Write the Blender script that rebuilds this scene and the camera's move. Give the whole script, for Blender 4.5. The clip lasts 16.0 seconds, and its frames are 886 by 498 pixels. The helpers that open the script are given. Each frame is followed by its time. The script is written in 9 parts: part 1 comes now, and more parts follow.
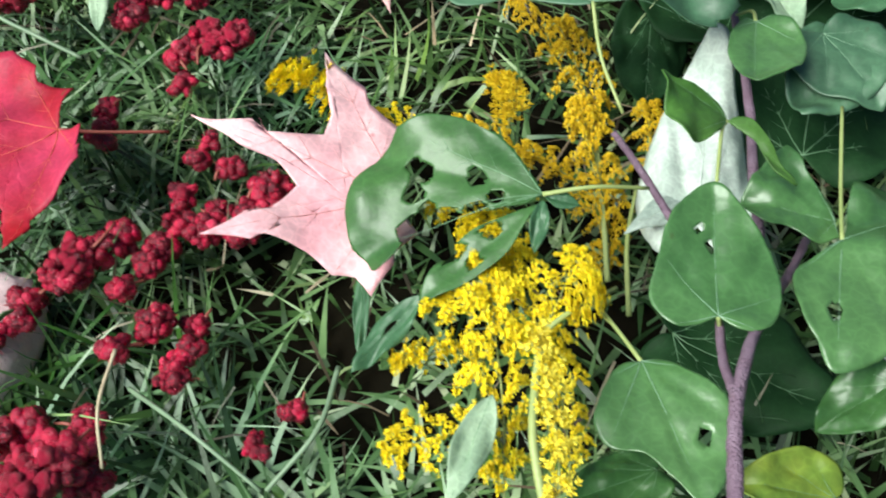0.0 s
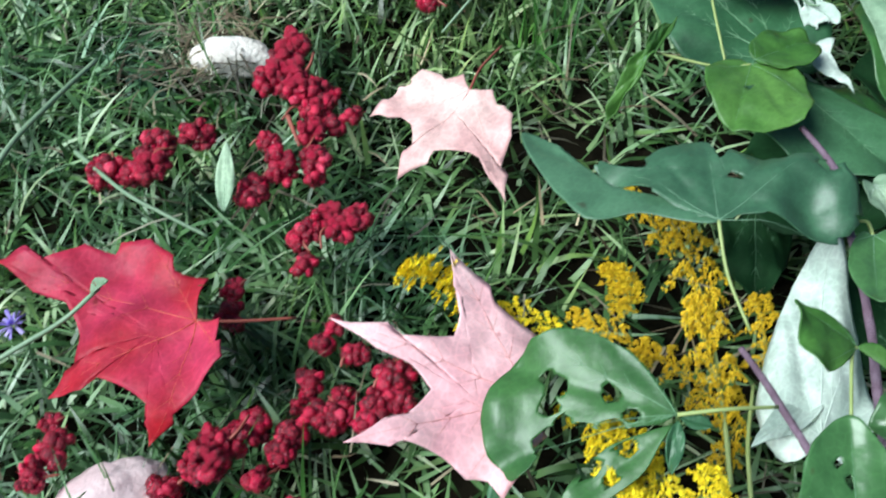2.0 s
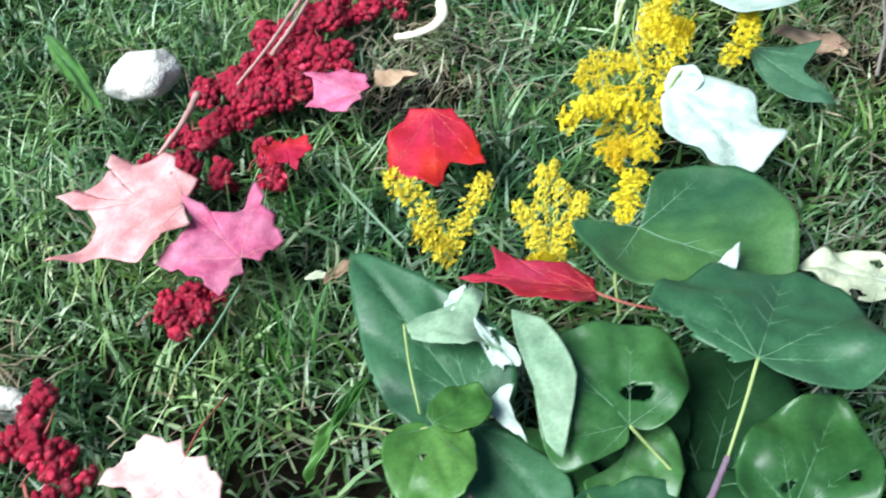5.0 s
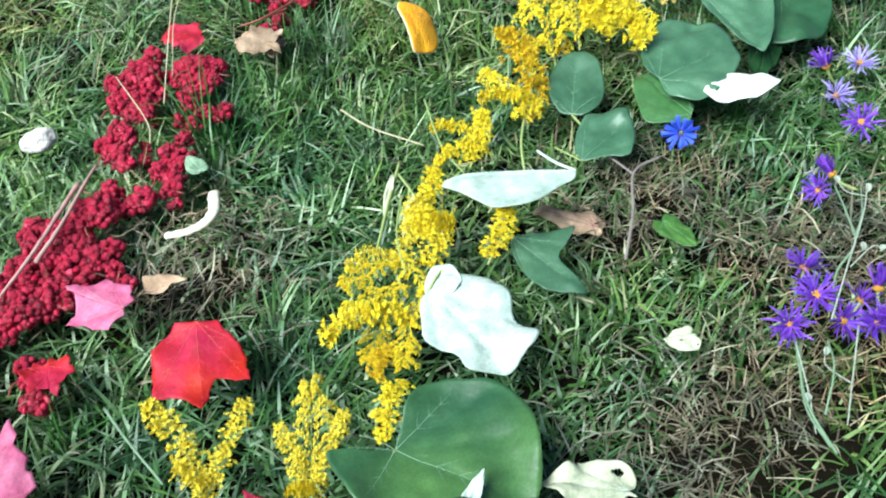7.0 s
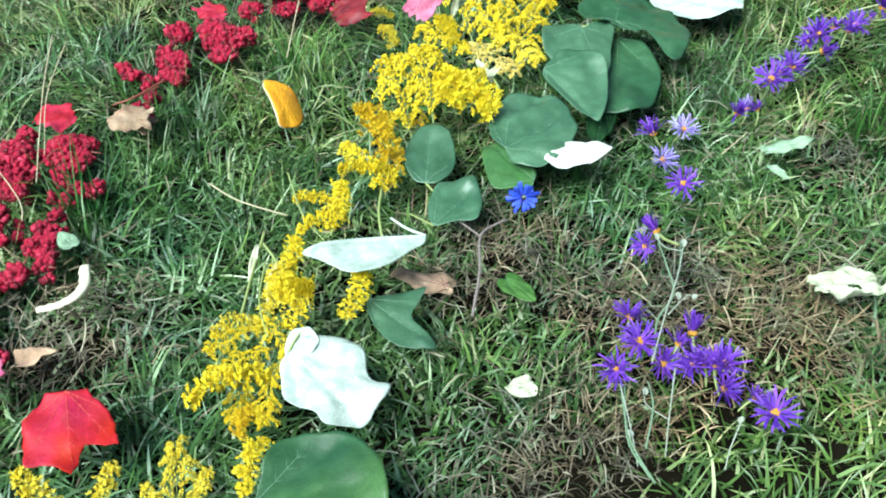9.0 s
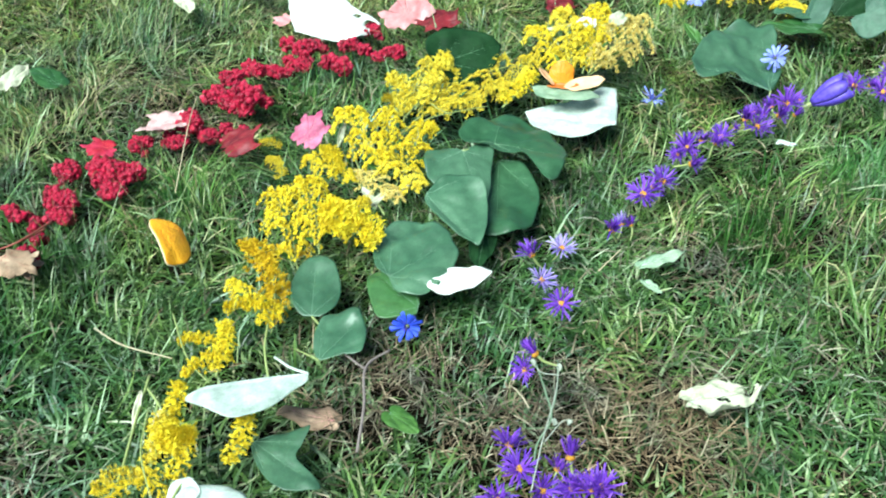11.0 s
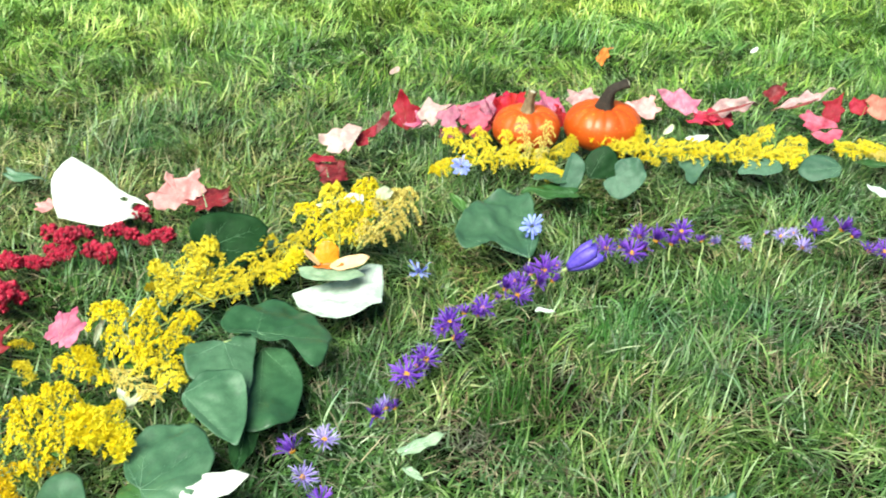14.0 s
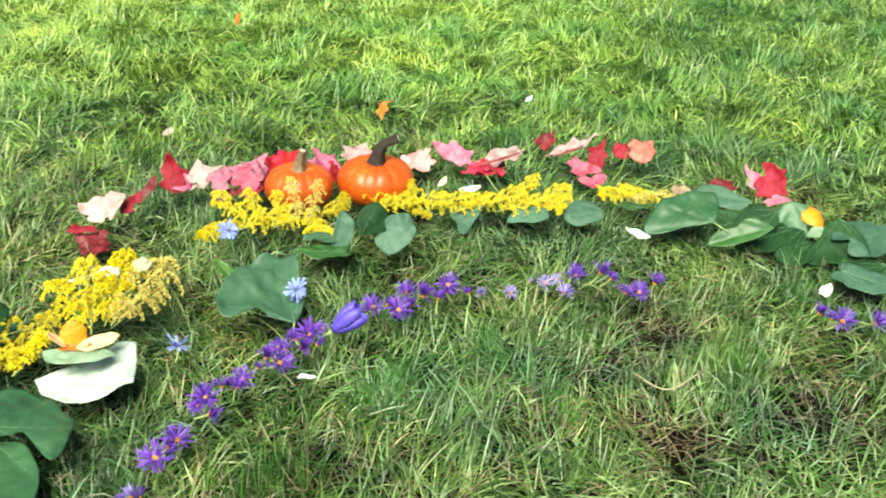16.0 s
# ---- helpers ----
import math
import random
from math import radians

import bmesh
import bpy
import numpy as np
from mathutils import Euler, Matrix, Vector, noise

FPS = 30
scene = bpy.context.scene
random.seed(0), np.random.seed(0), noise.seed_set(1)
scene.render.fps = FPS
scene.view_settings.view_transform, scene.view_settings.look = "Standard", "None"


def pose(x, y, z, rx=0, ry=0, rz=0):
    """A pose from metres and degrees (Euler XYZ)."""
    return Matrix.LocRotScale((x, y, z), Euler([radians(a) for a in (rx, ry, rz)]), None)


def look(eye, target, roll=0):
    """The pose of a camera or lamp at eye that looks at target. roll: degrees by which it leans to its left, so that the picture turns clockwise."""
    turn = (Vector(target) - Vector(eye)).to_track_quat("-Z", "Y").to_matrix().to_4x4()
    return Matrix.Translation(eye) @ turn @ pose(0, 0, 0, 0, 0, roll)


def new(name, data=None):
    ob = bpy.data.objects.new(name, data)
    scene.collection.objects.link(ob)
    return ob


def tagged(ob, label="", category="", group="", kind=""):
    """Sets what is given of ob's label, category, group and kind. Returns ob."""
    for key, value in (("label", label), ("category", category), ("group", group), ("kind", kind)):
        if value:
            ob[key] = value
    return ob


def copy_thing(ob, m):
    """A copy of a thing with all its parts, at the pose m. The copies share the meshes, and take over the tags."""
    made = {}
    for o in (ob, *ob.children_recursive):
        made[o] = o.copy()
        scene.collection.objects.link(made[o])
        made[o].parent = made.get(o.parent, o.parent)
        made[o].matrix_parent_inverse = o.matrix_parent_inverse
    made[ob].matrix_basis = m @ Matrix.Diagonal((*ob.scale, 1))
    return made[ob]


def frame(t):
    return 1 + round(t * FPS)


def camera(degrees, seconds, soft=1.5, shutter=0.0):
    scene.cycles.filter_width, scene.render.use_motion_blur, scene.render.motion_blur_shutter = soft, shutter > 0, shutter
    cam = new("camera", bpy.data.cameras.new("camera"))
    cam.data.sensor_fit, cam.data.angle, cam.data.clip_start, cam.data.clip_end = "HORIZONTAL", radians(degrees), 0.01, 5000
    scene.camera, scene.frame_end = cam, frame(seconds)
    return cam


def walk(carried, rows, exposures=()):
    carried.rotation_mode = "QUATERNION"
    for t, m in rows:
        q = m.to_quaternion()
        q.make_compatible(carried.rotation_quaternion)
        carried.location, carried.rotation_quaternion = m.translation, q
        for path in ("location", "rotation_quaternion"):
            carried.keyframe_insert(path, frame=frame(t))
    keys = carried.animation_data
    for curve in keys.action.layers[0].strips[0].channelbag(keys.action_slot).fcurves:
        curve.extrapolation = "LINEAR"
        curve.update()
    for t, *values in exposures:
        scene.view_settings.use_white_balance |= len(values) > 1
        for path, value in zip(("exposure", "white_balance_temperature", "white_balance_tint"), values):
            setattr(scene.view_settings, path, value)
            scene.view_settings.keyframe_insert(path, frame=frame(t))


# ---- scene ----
cam = camera(48.6, 16.0, 1.9, 0.3)
PATH = [
    (0, (0.079, 0.045, 0.348), (0.038, 1.184, -1.296), -6.2),
    (0.5, (0.053, 0.051, 0.356), (-0.009, 1.213, -1.27), -6.2),
    (1, (0.036, 0.054, 0.367), (-0.044, 1.242, -1.239), -6.1),
    (1.5, (0.029, 0.064, 0.395), (-0.079, 1.284, -1.186), -7.4),
    (2, (0.041, 0.084, 0.4), (-0.047, 1.329, -1.163), -7.1),
    (2.5, (0.062, 0.107, 0.415), (0.018, 1.39, -1.119), -6.7),
    (3, (0.079, 0.12, 0.428), (0.032, 1.438, -1.075), -7.2),
    (3.5, (0.099, 0.134, 0.452), (0.066, 1.47, -1.036), -7.2),
    (4, (0.125, 0.138, 0.48), (0.084, 1.504, -0.981), -8.4),
    (4.5, (0.157, 0.145, 0.5), (0.154, 1.515, -0.957), -8.2),
    (5, (0.198, 0.16, 0.517), (0.224, 1.536, -0.934), -8.2),
    (5.2, (0.214, 0.165, 0.526), (0.266, 1.554, -0.912), -8.0),
    (7.3, (0.303, 0.219, 0.612), (0.65, 1.634, -0.757), -3.1),
    (7.5, (0.308, 0.214, 0.621), (0.673, 1.64, -0.733), -2.9),
    (8, (0.313, 0.194, 0.636), (0.716, 1.652, -0.672), -2.2),
    (8.5, (0.324, 0.172, 0.642), (0.799, 1.607, -0.668), -1.2),
    (8.7, (0.323, 0.165, 0.645), (0.82, 1.589, -0.669), -0.8),
    (10.8, (0.362, 0.147, 0.699), (1.041, 1.61, -0.484), -0.2),
    (11, (0.373, 0.149, 0.704), (1.072, 1.611, -0.468), -0.1),
    (11.5, (0.393, 0.15, 0.716), (1.139, 1.623, -0.412), 0.1),
    (12, (0.407, 0.151, 0.735), (1.192, 1.643, -0.341), 0.4),
    (12.5, (0.421, 0.148, 0.751), (1.265, 1.632, -0.291), 0.7),
    (13, (0.433, 0.147, 0.759), (1.341, 1.62, -0.244), 0.9),
    (13.5, (0.454, 0.142, 0.766), (1.436, 1.586, -0.208), 1.7),
    (14, (0.467, 0.135, 0.768), (1.528, 1.545, -0.173), 2.3),
    (14.5, (0.486, 0.125, 0.785), (1.602, 1.506, -0.134), 2.4),
    (15, (0.52, 0.107, 0.787), (1.711, 1.441, -0.109), 2.6),
    (15.5, (0.543, 0.093, 0.79), (1.817, 1.368, -0.077), 3.1),
    (16, (0.566, 0.083, 0.795), (1.906, 1.301, -0.052), 3.7),
]
walk(cam, [(t, look(eye, target, roll)) for t, eye, target, roll in PATH], [(0, 1.5, 6200, 3), (1, 1.32, 6000, 2), (2.5, 1.38, 5550, -1), (4, 1.66, 5600, -1), (9, 1.75, 5600, -4), (12, 1.78, 5850, -6), (16, 1.82, 7000, -9)])


# ---- light: a broad soft sun behind thin cloud, and the sky ----
SUN_ELEVATION, SUN_TURN = 52.0, 205.0
world = bpy.data.worlds.new("sky")
scene.world = world
world.use_nodes = True
sky_tree = world.node_tree
sky_node = sky_tree.nodes.new("ShaderNodeTexSky")
sky_node.sky_type = "NISHITA"
sky_node.sun_disc = False
sky_node.sun_elevation = radians(SUN_ELEVATION)
sky_node.sun_rotation = radians(90 - SUN_TURN)
sky_tree.nodes["Background"].inputs["Strength"].default_value = 0.026
sky_tree.links.new(sky_node.outputs["Color"], sky_tree.nodes["Background"].inputs["Color"])
sun_data = bpy.data.lights.new("sun", "SUN")
sun_data.energy, sun_data.angle, sun_data.color = 2.62, radians(40), (1.0, 0.965, 0.90)
sun_ob = new("sun", sun_data)
sun_ob.matrix_world = look((math.cos(radians(SUN_TURN)) * math.cos(radians(SUN_ELEVATION)) * 20,
                            math.sin(radians(SUN_TURN)) * math.cos(radians(SUN_ELEVATION)) * 20,
                            math.sin(radians(SUN_ELEVATION)) * 20), (0, 0, 0))


# ---- materials ----
def shader(name, rough=0.6):
    m = bpy.data.materials.new(name)
    m.use_nodes = True
    b = m.node_tree.nodes["Principled BSDF"]
    b.inputs["Roughness"].default_value = rough
    return m, m.node_tree, b


def node(tree, kind, **values):
    n = tree.nodes.new(kind)
    for key, v in values.items():
        n.inputs[key.replace("_", " ")].default_value = v
    return n


def ramp(tree, source, stops):
    r = tree.nodes.new("ShaderNodeValToRGB")
    while len(r.color_ramp.elements) < len(stops):
        r.color_ramp.elements.new(0.5)
    for e, (p, c) in zip(r.color_ramp.elements, stops):
        e.position, e.color = p, (*c, 1)
    tree.links.new(source, r.inputs["Fac"])
    return r.outputs["Color"]


def mixed(tree, a, b, fac, mode="MIX"):
    m = tree.nodes.new("ShaderNodeMix")
    m.data_type, m.blend_type = "RGBA", mode
    for socket, v in ((m.inputs[6], a), (m.inputs[7], b), (m.inputs[0], fac)):
        if hasattr(v, "is_output"):
            tree.links.new(v, socket)
        elif isinstance(v, tuple):
            socket.default_value = (*v, 1)
        else:
            socket.default_value = v
    return m.outputs[2]


def noise_tex(tree, scale, detail=3.0, where="Object"):
    co = tree.nodes.new("ShaderNodeTexCoord")
    n = node(tree, "ShaderNodeTexNoise", Scale=scale, Detail=detail)
    tree.links.new(co.outputs[where], n.inputs["Vector"])
    return n.outputs["Fac"]


def bump(tree, b, height, strength, distance):
    n = node(tree, "ShaderNodeBump", Strength=strength, Distance=distance)
    tree.links.new(height, n.inputs["Height"])
    tree.links.new(n.outputs["Normal"], b.inputs["Normal"])


def see_through(tree, b, colour, amount):
    """Thin leaves let part of the light pass."""
    t = tree.nodes.new("ShaderNodeBsdfTranslucent")
    tree.links.new(colour, t.inputs["Color"])
    mix = tree.nodes.new("ShaderNodeMixShader")
    mix.inputs[0].default_value = amount
    tree.links.new(b.outputs[0], mix.inputs[1])
    tree.links.new(t.outputs[0], mix.inputs[2])
    tree.links.new(mix.outputs[0], tree.nodes["Material Output"].inputs["Surface"])


def leaf_paint(name, one, two, spot=None, rough=0.45, through_light=0.22, mottle=38.0, coat=0.0, gloss=0.42, grain=0.35):
    m, tree, b = shader(name, rough)
    big = ramp(tree, noise_tex(tree, mottle), [(0.35, one), (0.68, two)])
    fine = ramp(tree, noise_tex(tree, 420.0, 4.0), [(0.3, (0.72, 0.72, 0.72)), (0.7, (1.15, 1.15, 1.15))])
    col = mixed(tree, big, fine, 0.35, "MULTIPLY")
    net = node(tree, "ShaderNodeTexVoronoi", Scale=230.0)
    net.feature = "DISTANCE_TO_EDGE"
    where = tree.nodes.new("ShaderNodeTexCoord")
    tree.links.new(where.outputs["Object"], net.inputs["Vector"])
    lines = ramp(tree, net.outputs["Distance"], [(0.0, (1.22, 1.22, 1.20)), (0.12, (0.97, 0.97, 0.97))])
    col = mixed(tree, col, lines, 0.6, "MULTIPLY")
    blotch = ramp(tree, noise_tex(tree, 75.0, 4.0), [(0.35, (0.80, 0.82, 0.80)), (0.65, (1.14, 1.12, 1.10))])
    col = mixed(tree, col, blotch, 0.8, "MULTIPLY")
    info = tree.nodes.new("ShaderNodeObjectInfo")
    vary = ramp(tree, info.outputs["Random"], [(0.0, (0.86, 0.88, 0.85)), (1.0, (1.12, 1.1, 1.08))])
    col = mixed(tree, col, vary, 1.0, "MULTIPLY")
    if spot:
        s = ramp(tree, noise_tex(tree, 90.0, 2.0), [(0.74, (0, 0, 0)), (0.80, (1, 1, 1))])
        col = mixed(tree, col, spot, s)
    tree.links.new(col, b.inputs["Base Color"])
    b.inputs["Coat Weight"].default_value = coat
    b.inputs["Specular IOR Level"].default_value = gloss
    relief = tree.nodes.new("ShaderNodeMath")
    relief.operation = "MULTIPLY_ADD"
    relief.inputs[1].default_value = 1.0
    tree.links.new(noise_tex(tree, 60.0, 1.0), relief.inputs[0])
    tree.links.new(noise_tex(tree, 260.0, 5.0), relief.inputs[2])
    bump(tree, b, relief.outputs[0], grain, 0.0012)
    see_through(tree, b, col, through_light)
    return m


def plain_paint(name, one, two, scale=60.0, rough=0.7, relief=0.3, depth=0.001, islands=False, pieces=False):
    m, tree, b = shader(name, rough)
    source = noise_tex(tree, scale, 4.0)
    if islands:
        source = tree.nodes.new("ShaderNodeNewGeometry").outputs["Random Per Island"]
    if pieces:
        source = tree.nodes.new("ShaderNodeObjectInfo").outputs["Random"]
    col = ramp(tree, source, [(0.15, one), (0.85, two)])
    if islands or pieces:
        col = mixed(tree, col, ramp(tree, noise_tex(tree, scale, 2.0), [(0.3, (0.7, 0.7, 0.7)), (0.7, (1.2, 1.2, 1.2))]), 0.7, "MULTIPLY")
    tree.links.new(col, b.inputs["Base Color"])
    bump(tree, b, noise_tex(tree, scale * 6, 4.0), relief, depth)
    return m


GREEN = leaf_paint("leaf_green", (0.030, 0.096, 0.026), (0.064, 0.158, 0.044), (0.04, 0.06, 0.02), 0.38, 0.2, 14.0, 0.04, 0.55, 0.2)
BLUEGREEN = leaf_paint("leaf_blue_green", (0.038, 0.112, 0.050), (0.070, 0.168, 0.082), (0.04, 0.07, 0.03), 0.40, 0.2, 9.0, 0.0, 0.5, 0.2)
TURNING = leaf_paint("leaf_turning_yellow", (0.034, 0.102, 0.048), (0.080, 0.172, 0.046), (0.05, 0.09, 0.02), 0.42, 0.18, 8.0, 0.0, 0.6, 0.2)
DULL = leaf_paint("leaf_dull_blue_green", (0.044, 0.122, 0.062), (0.088, 0.192, 0.106), (0.05, 0.08, 0.04), 0.48, 0.18, 11.0, 0.0, 0.9, 0.2)
LIGHT = leaf_paint("leaf_light_green", (0.055, 0.150, 0.046), (0.108, 0.235, 0.082), (0.06, 0.10, 0.03), 0.34, 0.22, 12.0, 0.10, 0.75, 0.2)
BLADE = leaf_paint("grass_leaf_green", (0.070, 0.160, 0.050), (0.140, 0.260, 0.095), None, 0.45, 0.2, 30.0, 0.0, 0.5, 0.2)
LIME = leaf_paint("leaf_lime", (0.13, 0.25, 0.035), (0.36, 0.40, 0.05), (0.2, 0.2, 0.04), 0.45, 0.25, 30.0, 0.0, 0.6, 0.16)
# Deep green; on leaves low in the heaps the darkness stands in for shade.
DEEP = leaf_paint("leaf_deep_green_and_shaded", (0.011, 0.040, 0.013), (0.022, 0.066, 0.023), None, 0.6, 0.12, 16.0, 0.0, 0.15, 0.16)
FRESH = leaf_paint("leaf_fresh_green", (0.062, 0.165, 0.030), (0.112, 0.235, 0.052), (0.06, 0.11, 0.02), 0.40, 0.26, 18.0, 0.0, 0.5, 0.2)
UNDER = leaf_paint("leaf_pale_underside", (0.50, 0.60, 0.54), (0.66, 0.74, 0.69), None, 0.6, 0.15)
GREY_GREEN = leaf_paint("leaf_grey_green_underside", (0.22, 0.34, 0.22), (0.34, 0.46, 0.32), None, 0.58, 0.18)
WHITE_LEAF = leaf_paint("leaf_white_underside", (0.68, 0.71, 0.68), (0.78, 0.80, 0.77), None, 0.7, 0.1)
RED = leaf_paint("maple_red", (0.40, 0.011, 0.022), (0.54, 0.045, 0.115), (0.2, 0.01, 0.02), 0.5, 0.2, 22.0, 0.0, 0.25)
SCARLET = leaf_paint("maple_scarlet", (0.55, 0.022, 0.010), (0.50, 0.018, 0.075), None, 0.5, 0.22, 20.0, 0.0, 0.22)
PINK = leaf_paint("maple_pink", (0.86, 0.43, 0.50), (0.92, 0.63, 0.66), (0.76, 0.34, 0.36), 0.6, 0.12, 38.0, 0.0, 0.42, 0.18)
PALE_PINK = leaf_paint("maple_pale_pink", (0.50, 0.30, 0.31), (0.64, 0.46, 0.45), (0.4, 0.16, 0.17), 0.65, 0.1)
SALMON = leaf_paint("maple_salmon", (0.70, 0.27, 0.29), (0.78, 0.44, 0.45), (0.5, 0.1, 0.08), 0.6, 0.15)
MAGENTA = leaf_paint("maple_magenta", (0.48, 0.075, 0.19), (0.63, 0.21, 0.35), (0.4, 0.05, 0.1), 0.55, 0.15)
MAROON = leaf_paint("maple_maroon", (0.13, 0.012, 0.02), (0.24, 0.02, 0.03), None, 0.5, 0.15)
CRIMSON = leaf_paint("maple_crimson", (0.26, 0.006, 0.016), (0.35, 0.022, 0.055), (0.14, 0.005, 0.01), 0.6, 0.16, 40.0, 0.0, 0.2)
ROSE = leaf_paint("maple_rose", (0.44, 0.115, 0.23), (0.60, 0.27, 0.37), (0.42, 0.10, 0.15), 0.65, 0.14, 60.0, 0.0, 0.3)
MAUVE = leaf_paint("maple_mauve", (0.42, 0.23, 0.26), (0.58, 0.42, 0.43), (0.28, 0.06, 0.09), 0.65, 0.12, 70.0, 0.0, 0.3)
CORAL = leaf_paint("maple_coral", (0.50, 0.12, 0.10), (0.62, 0.25, 0.20), (0.36, 0.05, 0.05), 0.65, 0.15, 50.0, 0.0, 0.3)
CERISE = leaf_paint("maple_cerise", (0.40, 0.035, 0.09), (0.52, 0.13, 0.21), (0.3, 0.02, 0.05), 0.6, 0.15, 40.0, 0.0, 0.3)
SLATE = leaf_paint("leaf_slate_green", (0.046, 0.112, 0.074), (0.084, 0.168, 0.112), (0.05, 0.08, 0.04), 0.58, 0.15, 12.0, 0.0, 0.4, 0.2)
ORANGE_LEAF = leaf_paint("maple_orange", (0.62, 0.16, 0.03), (0.7, 0.24, 0.05), None, 0.6, 0.15)
TAN = leaf_paint("dead_leaf_tan", (0.34, 0.22, 0.14), (0.48, 0.34, 0.24), (0.2, 0.12, 0.07), 0.75, 0.08)
BLUSH = leaf_paint("maple_blush", (0.74, 0.41, 0.42), (0.86, 0.60, 0.58), (0.60, 0.28, 0.26), 0.6, 0.12)
CREAM = leaf_paint("torn_leaf_cream", (0.50, 0.52, 0.36), (0.62, 0.63, 0.48), (0.5, 0.48, 0.3), 0.7, 0.12)
VEIN_PALE = plain_paint("vein_pale_green", (0.115, 0.230, 0.115), (0.165, 0.290, 0.160), 90.0, 0.5)
VEIN_PINK = plain_paint("vein_pink", (0.60, 0.25, 0.25), (0.68, 0.33, 0.32), 90.0, 0.55)
VEIN_RED = plain_paint("vein_red", (0.52, 0.06, 0.05), (0.60, 0.12, 0.08), 90.0, 0.55)
VEIN_BLUSH = plain_paint("vein_blush", (0.74, 0.48, 0.45), (0.80, 0.56, 0.52), 90.0, 0.55)
VEIN_WHITE = plain_paint("vein_white", (0.52, 0.60, 0.53), (0.62, 0.69, 0.62), 90.0, 0.6)
VEIN_DULL = plain_paint("vein_dull_green", (0.15, 0.270, 0.165), (0.21, 0.34, 0.225), 90.0, 0.5)
STALK_GREEN = plain_paint("stalk_yellow_green", (0.26, 0.33, 0.10), (0.36, 0.42, 0.16), 70.0, 0.5)
STALK_RED = plain_paint("stalk_red_brown", (0.22, 0.05, 0.04), (0.34, 0.10, 0.07), 70.0, 0.55)
TWIG = plain_paint("twig_purple_bark", (0.12, 0.065, 0.10), (0.25, 0.175, 0.235), 160.0, 0.7, 0.8, 0.002)
TWIG_GREY = plain_paint("twig_grey_brown", (0.17, 0.135, 0.12), (0.32, 0.27, 0.25), 160.0, 0.8, 0.8, 0.002)
STRAW = plain_paint("straw_stalk", (0.42, 0.34, 0.20), (0.60, 0.52, 0.36), 80.0, 0.7)
BLUE_STALK = plain_paint("stalk_blue_green", (0.13, 0.21, 0.12), (0.24, 0.33, 0.21), 90.0, 0.5)
STALK_DOWNY = plain_paint("stalk_downy", (0.30, 0.34, 0.26), (0.46, 0.49, 0.41), 300.0, 0.8, 0.8, 0.001)
GOLD = plain_paint("goldenrod_yellow", (0.76, 0.575, 0.008), (0.88, 0.76, 0.030), 300.0, 0.6, 0.2, 0.0005, True)
# GOLD lifted for the near heads, extra light put into the colour.
BRIGHT = plain_paint("goldenrod_bright", (0.88, 0.66, 0.006), (0.95, 0.85, 0.02), 300.0, 0.6, 0.2, 0.0005, True)
# Darker goldenrod yellow; the shade beneath the leaves is in the colour.
GOLD_SHADED = plain_paint("goldenrod_shaded", (0.62, 0.40, 0.004), (0.78, 0.58, 0.010), 300.0, 0.65, 0.2, 0.0005, True)
LEMON = plain_paint("goldenrod_lemon", (0.74, 0.58, 0.02), (0.86, 0.76, 0.08), 300.0, 0.65, 0.2, 0.0005, True)
FADED = plain_paint("goldenrod_faded", (0.66, 0.50, 0.09), (0.80, 0.70, 0.25), 300.0, 0.7, 0.2, 0.0005, True)
RAY = plain_paint("aster_violet", (0.080, 0.018, 0.34), (0.21, 0.060, 0.54), 300.0, 0.6, 0.1, 0.0003, False, True)
RAY_PALE = plain_paint("aster_pale_violet", (0.20, 0.14, 0.50), (0.44, 0.36, 0.70), 300.0, 0.6, 0.1, 0.0003, False, True)
DISC = plain_paint("aster_disc", (0.55, 0.20, 0.02), (0.75, 0.42, 0.04), 900.0, 0.8, 1.0, 0.001)
CHICORY = plain_paint("chicory_blue", (0.17, 0.22, 0.72), (0.33, 0.38, 0.84), 300.0, 0.6, 0.2, 0.0005)
CHICORY_DEEP = plain_paint("chicory_deep_blue", (0.016, 0.035, 0.48), (0.06, 0.12, 0.70), 300.0, 0.6, 0.2, 0.0005)
GENTIAN = plain_paint("bellflower_violet", (0.06, 0.035, 0.40), (0.16, 0.10, 0.62), 200.0, 0.5, 0.2, 0.0008)


def berry_paint():
    m, tree, b = shader("sumac_crimson", 0.42)
    isl = tree.nodes.new("ShaderNodeNewGeometry").outputs["Random Per Island"]
    col = ramp(tree, isl, [(0.0, (0.10, 0.001, 0.011)), (0.5, (0.28, 0.003, 0.028)), (0.92, (0.49, 0.009, 0.055)), (1.0, (0.66, 0.07, 0.14))])
    lumps = ramp(tree, noise_tex(tree, 160.0, 2.0), [(0.35, (0.5, 0.4, 0.5)), (0.65, (1.25, 1.1, 1.1))])
    col = mixed(tree, col, lumps, 0.8, "MULTIPLY")
    fuzz = ramp(tree, noise_tex(tree, 700.0, 3.0), [(0.52, (0, 0, 0)), (0.72, (1, 1, 1))])
    col = mixed(tree, col, (0.54, 0.011, 0.052), fuzz)
    wet = ramp(tree, noise_tex(tree, 300.0, 1.0), [(0.45, (0.55, 0.55, 0.55)), (0.62, (0.16, 0.16, 0.16))])
    tree.links.new(wet, b.inputs["Roughness"])
    tree.links.new(col, b.inputs["Base Color"])
    b.inputs["Sheen Weight"].default_value = 0.10
    b.inputs["Sheen Tint"].default_value = (0.9, 0.15, 0.2, 1)
    b.inputs["Specular IOR Level"].default_value = 0.45
    bump(tree, b, noise_tex(tree, 1400.0, 3.0), 0.8, 0.0012)
    return m


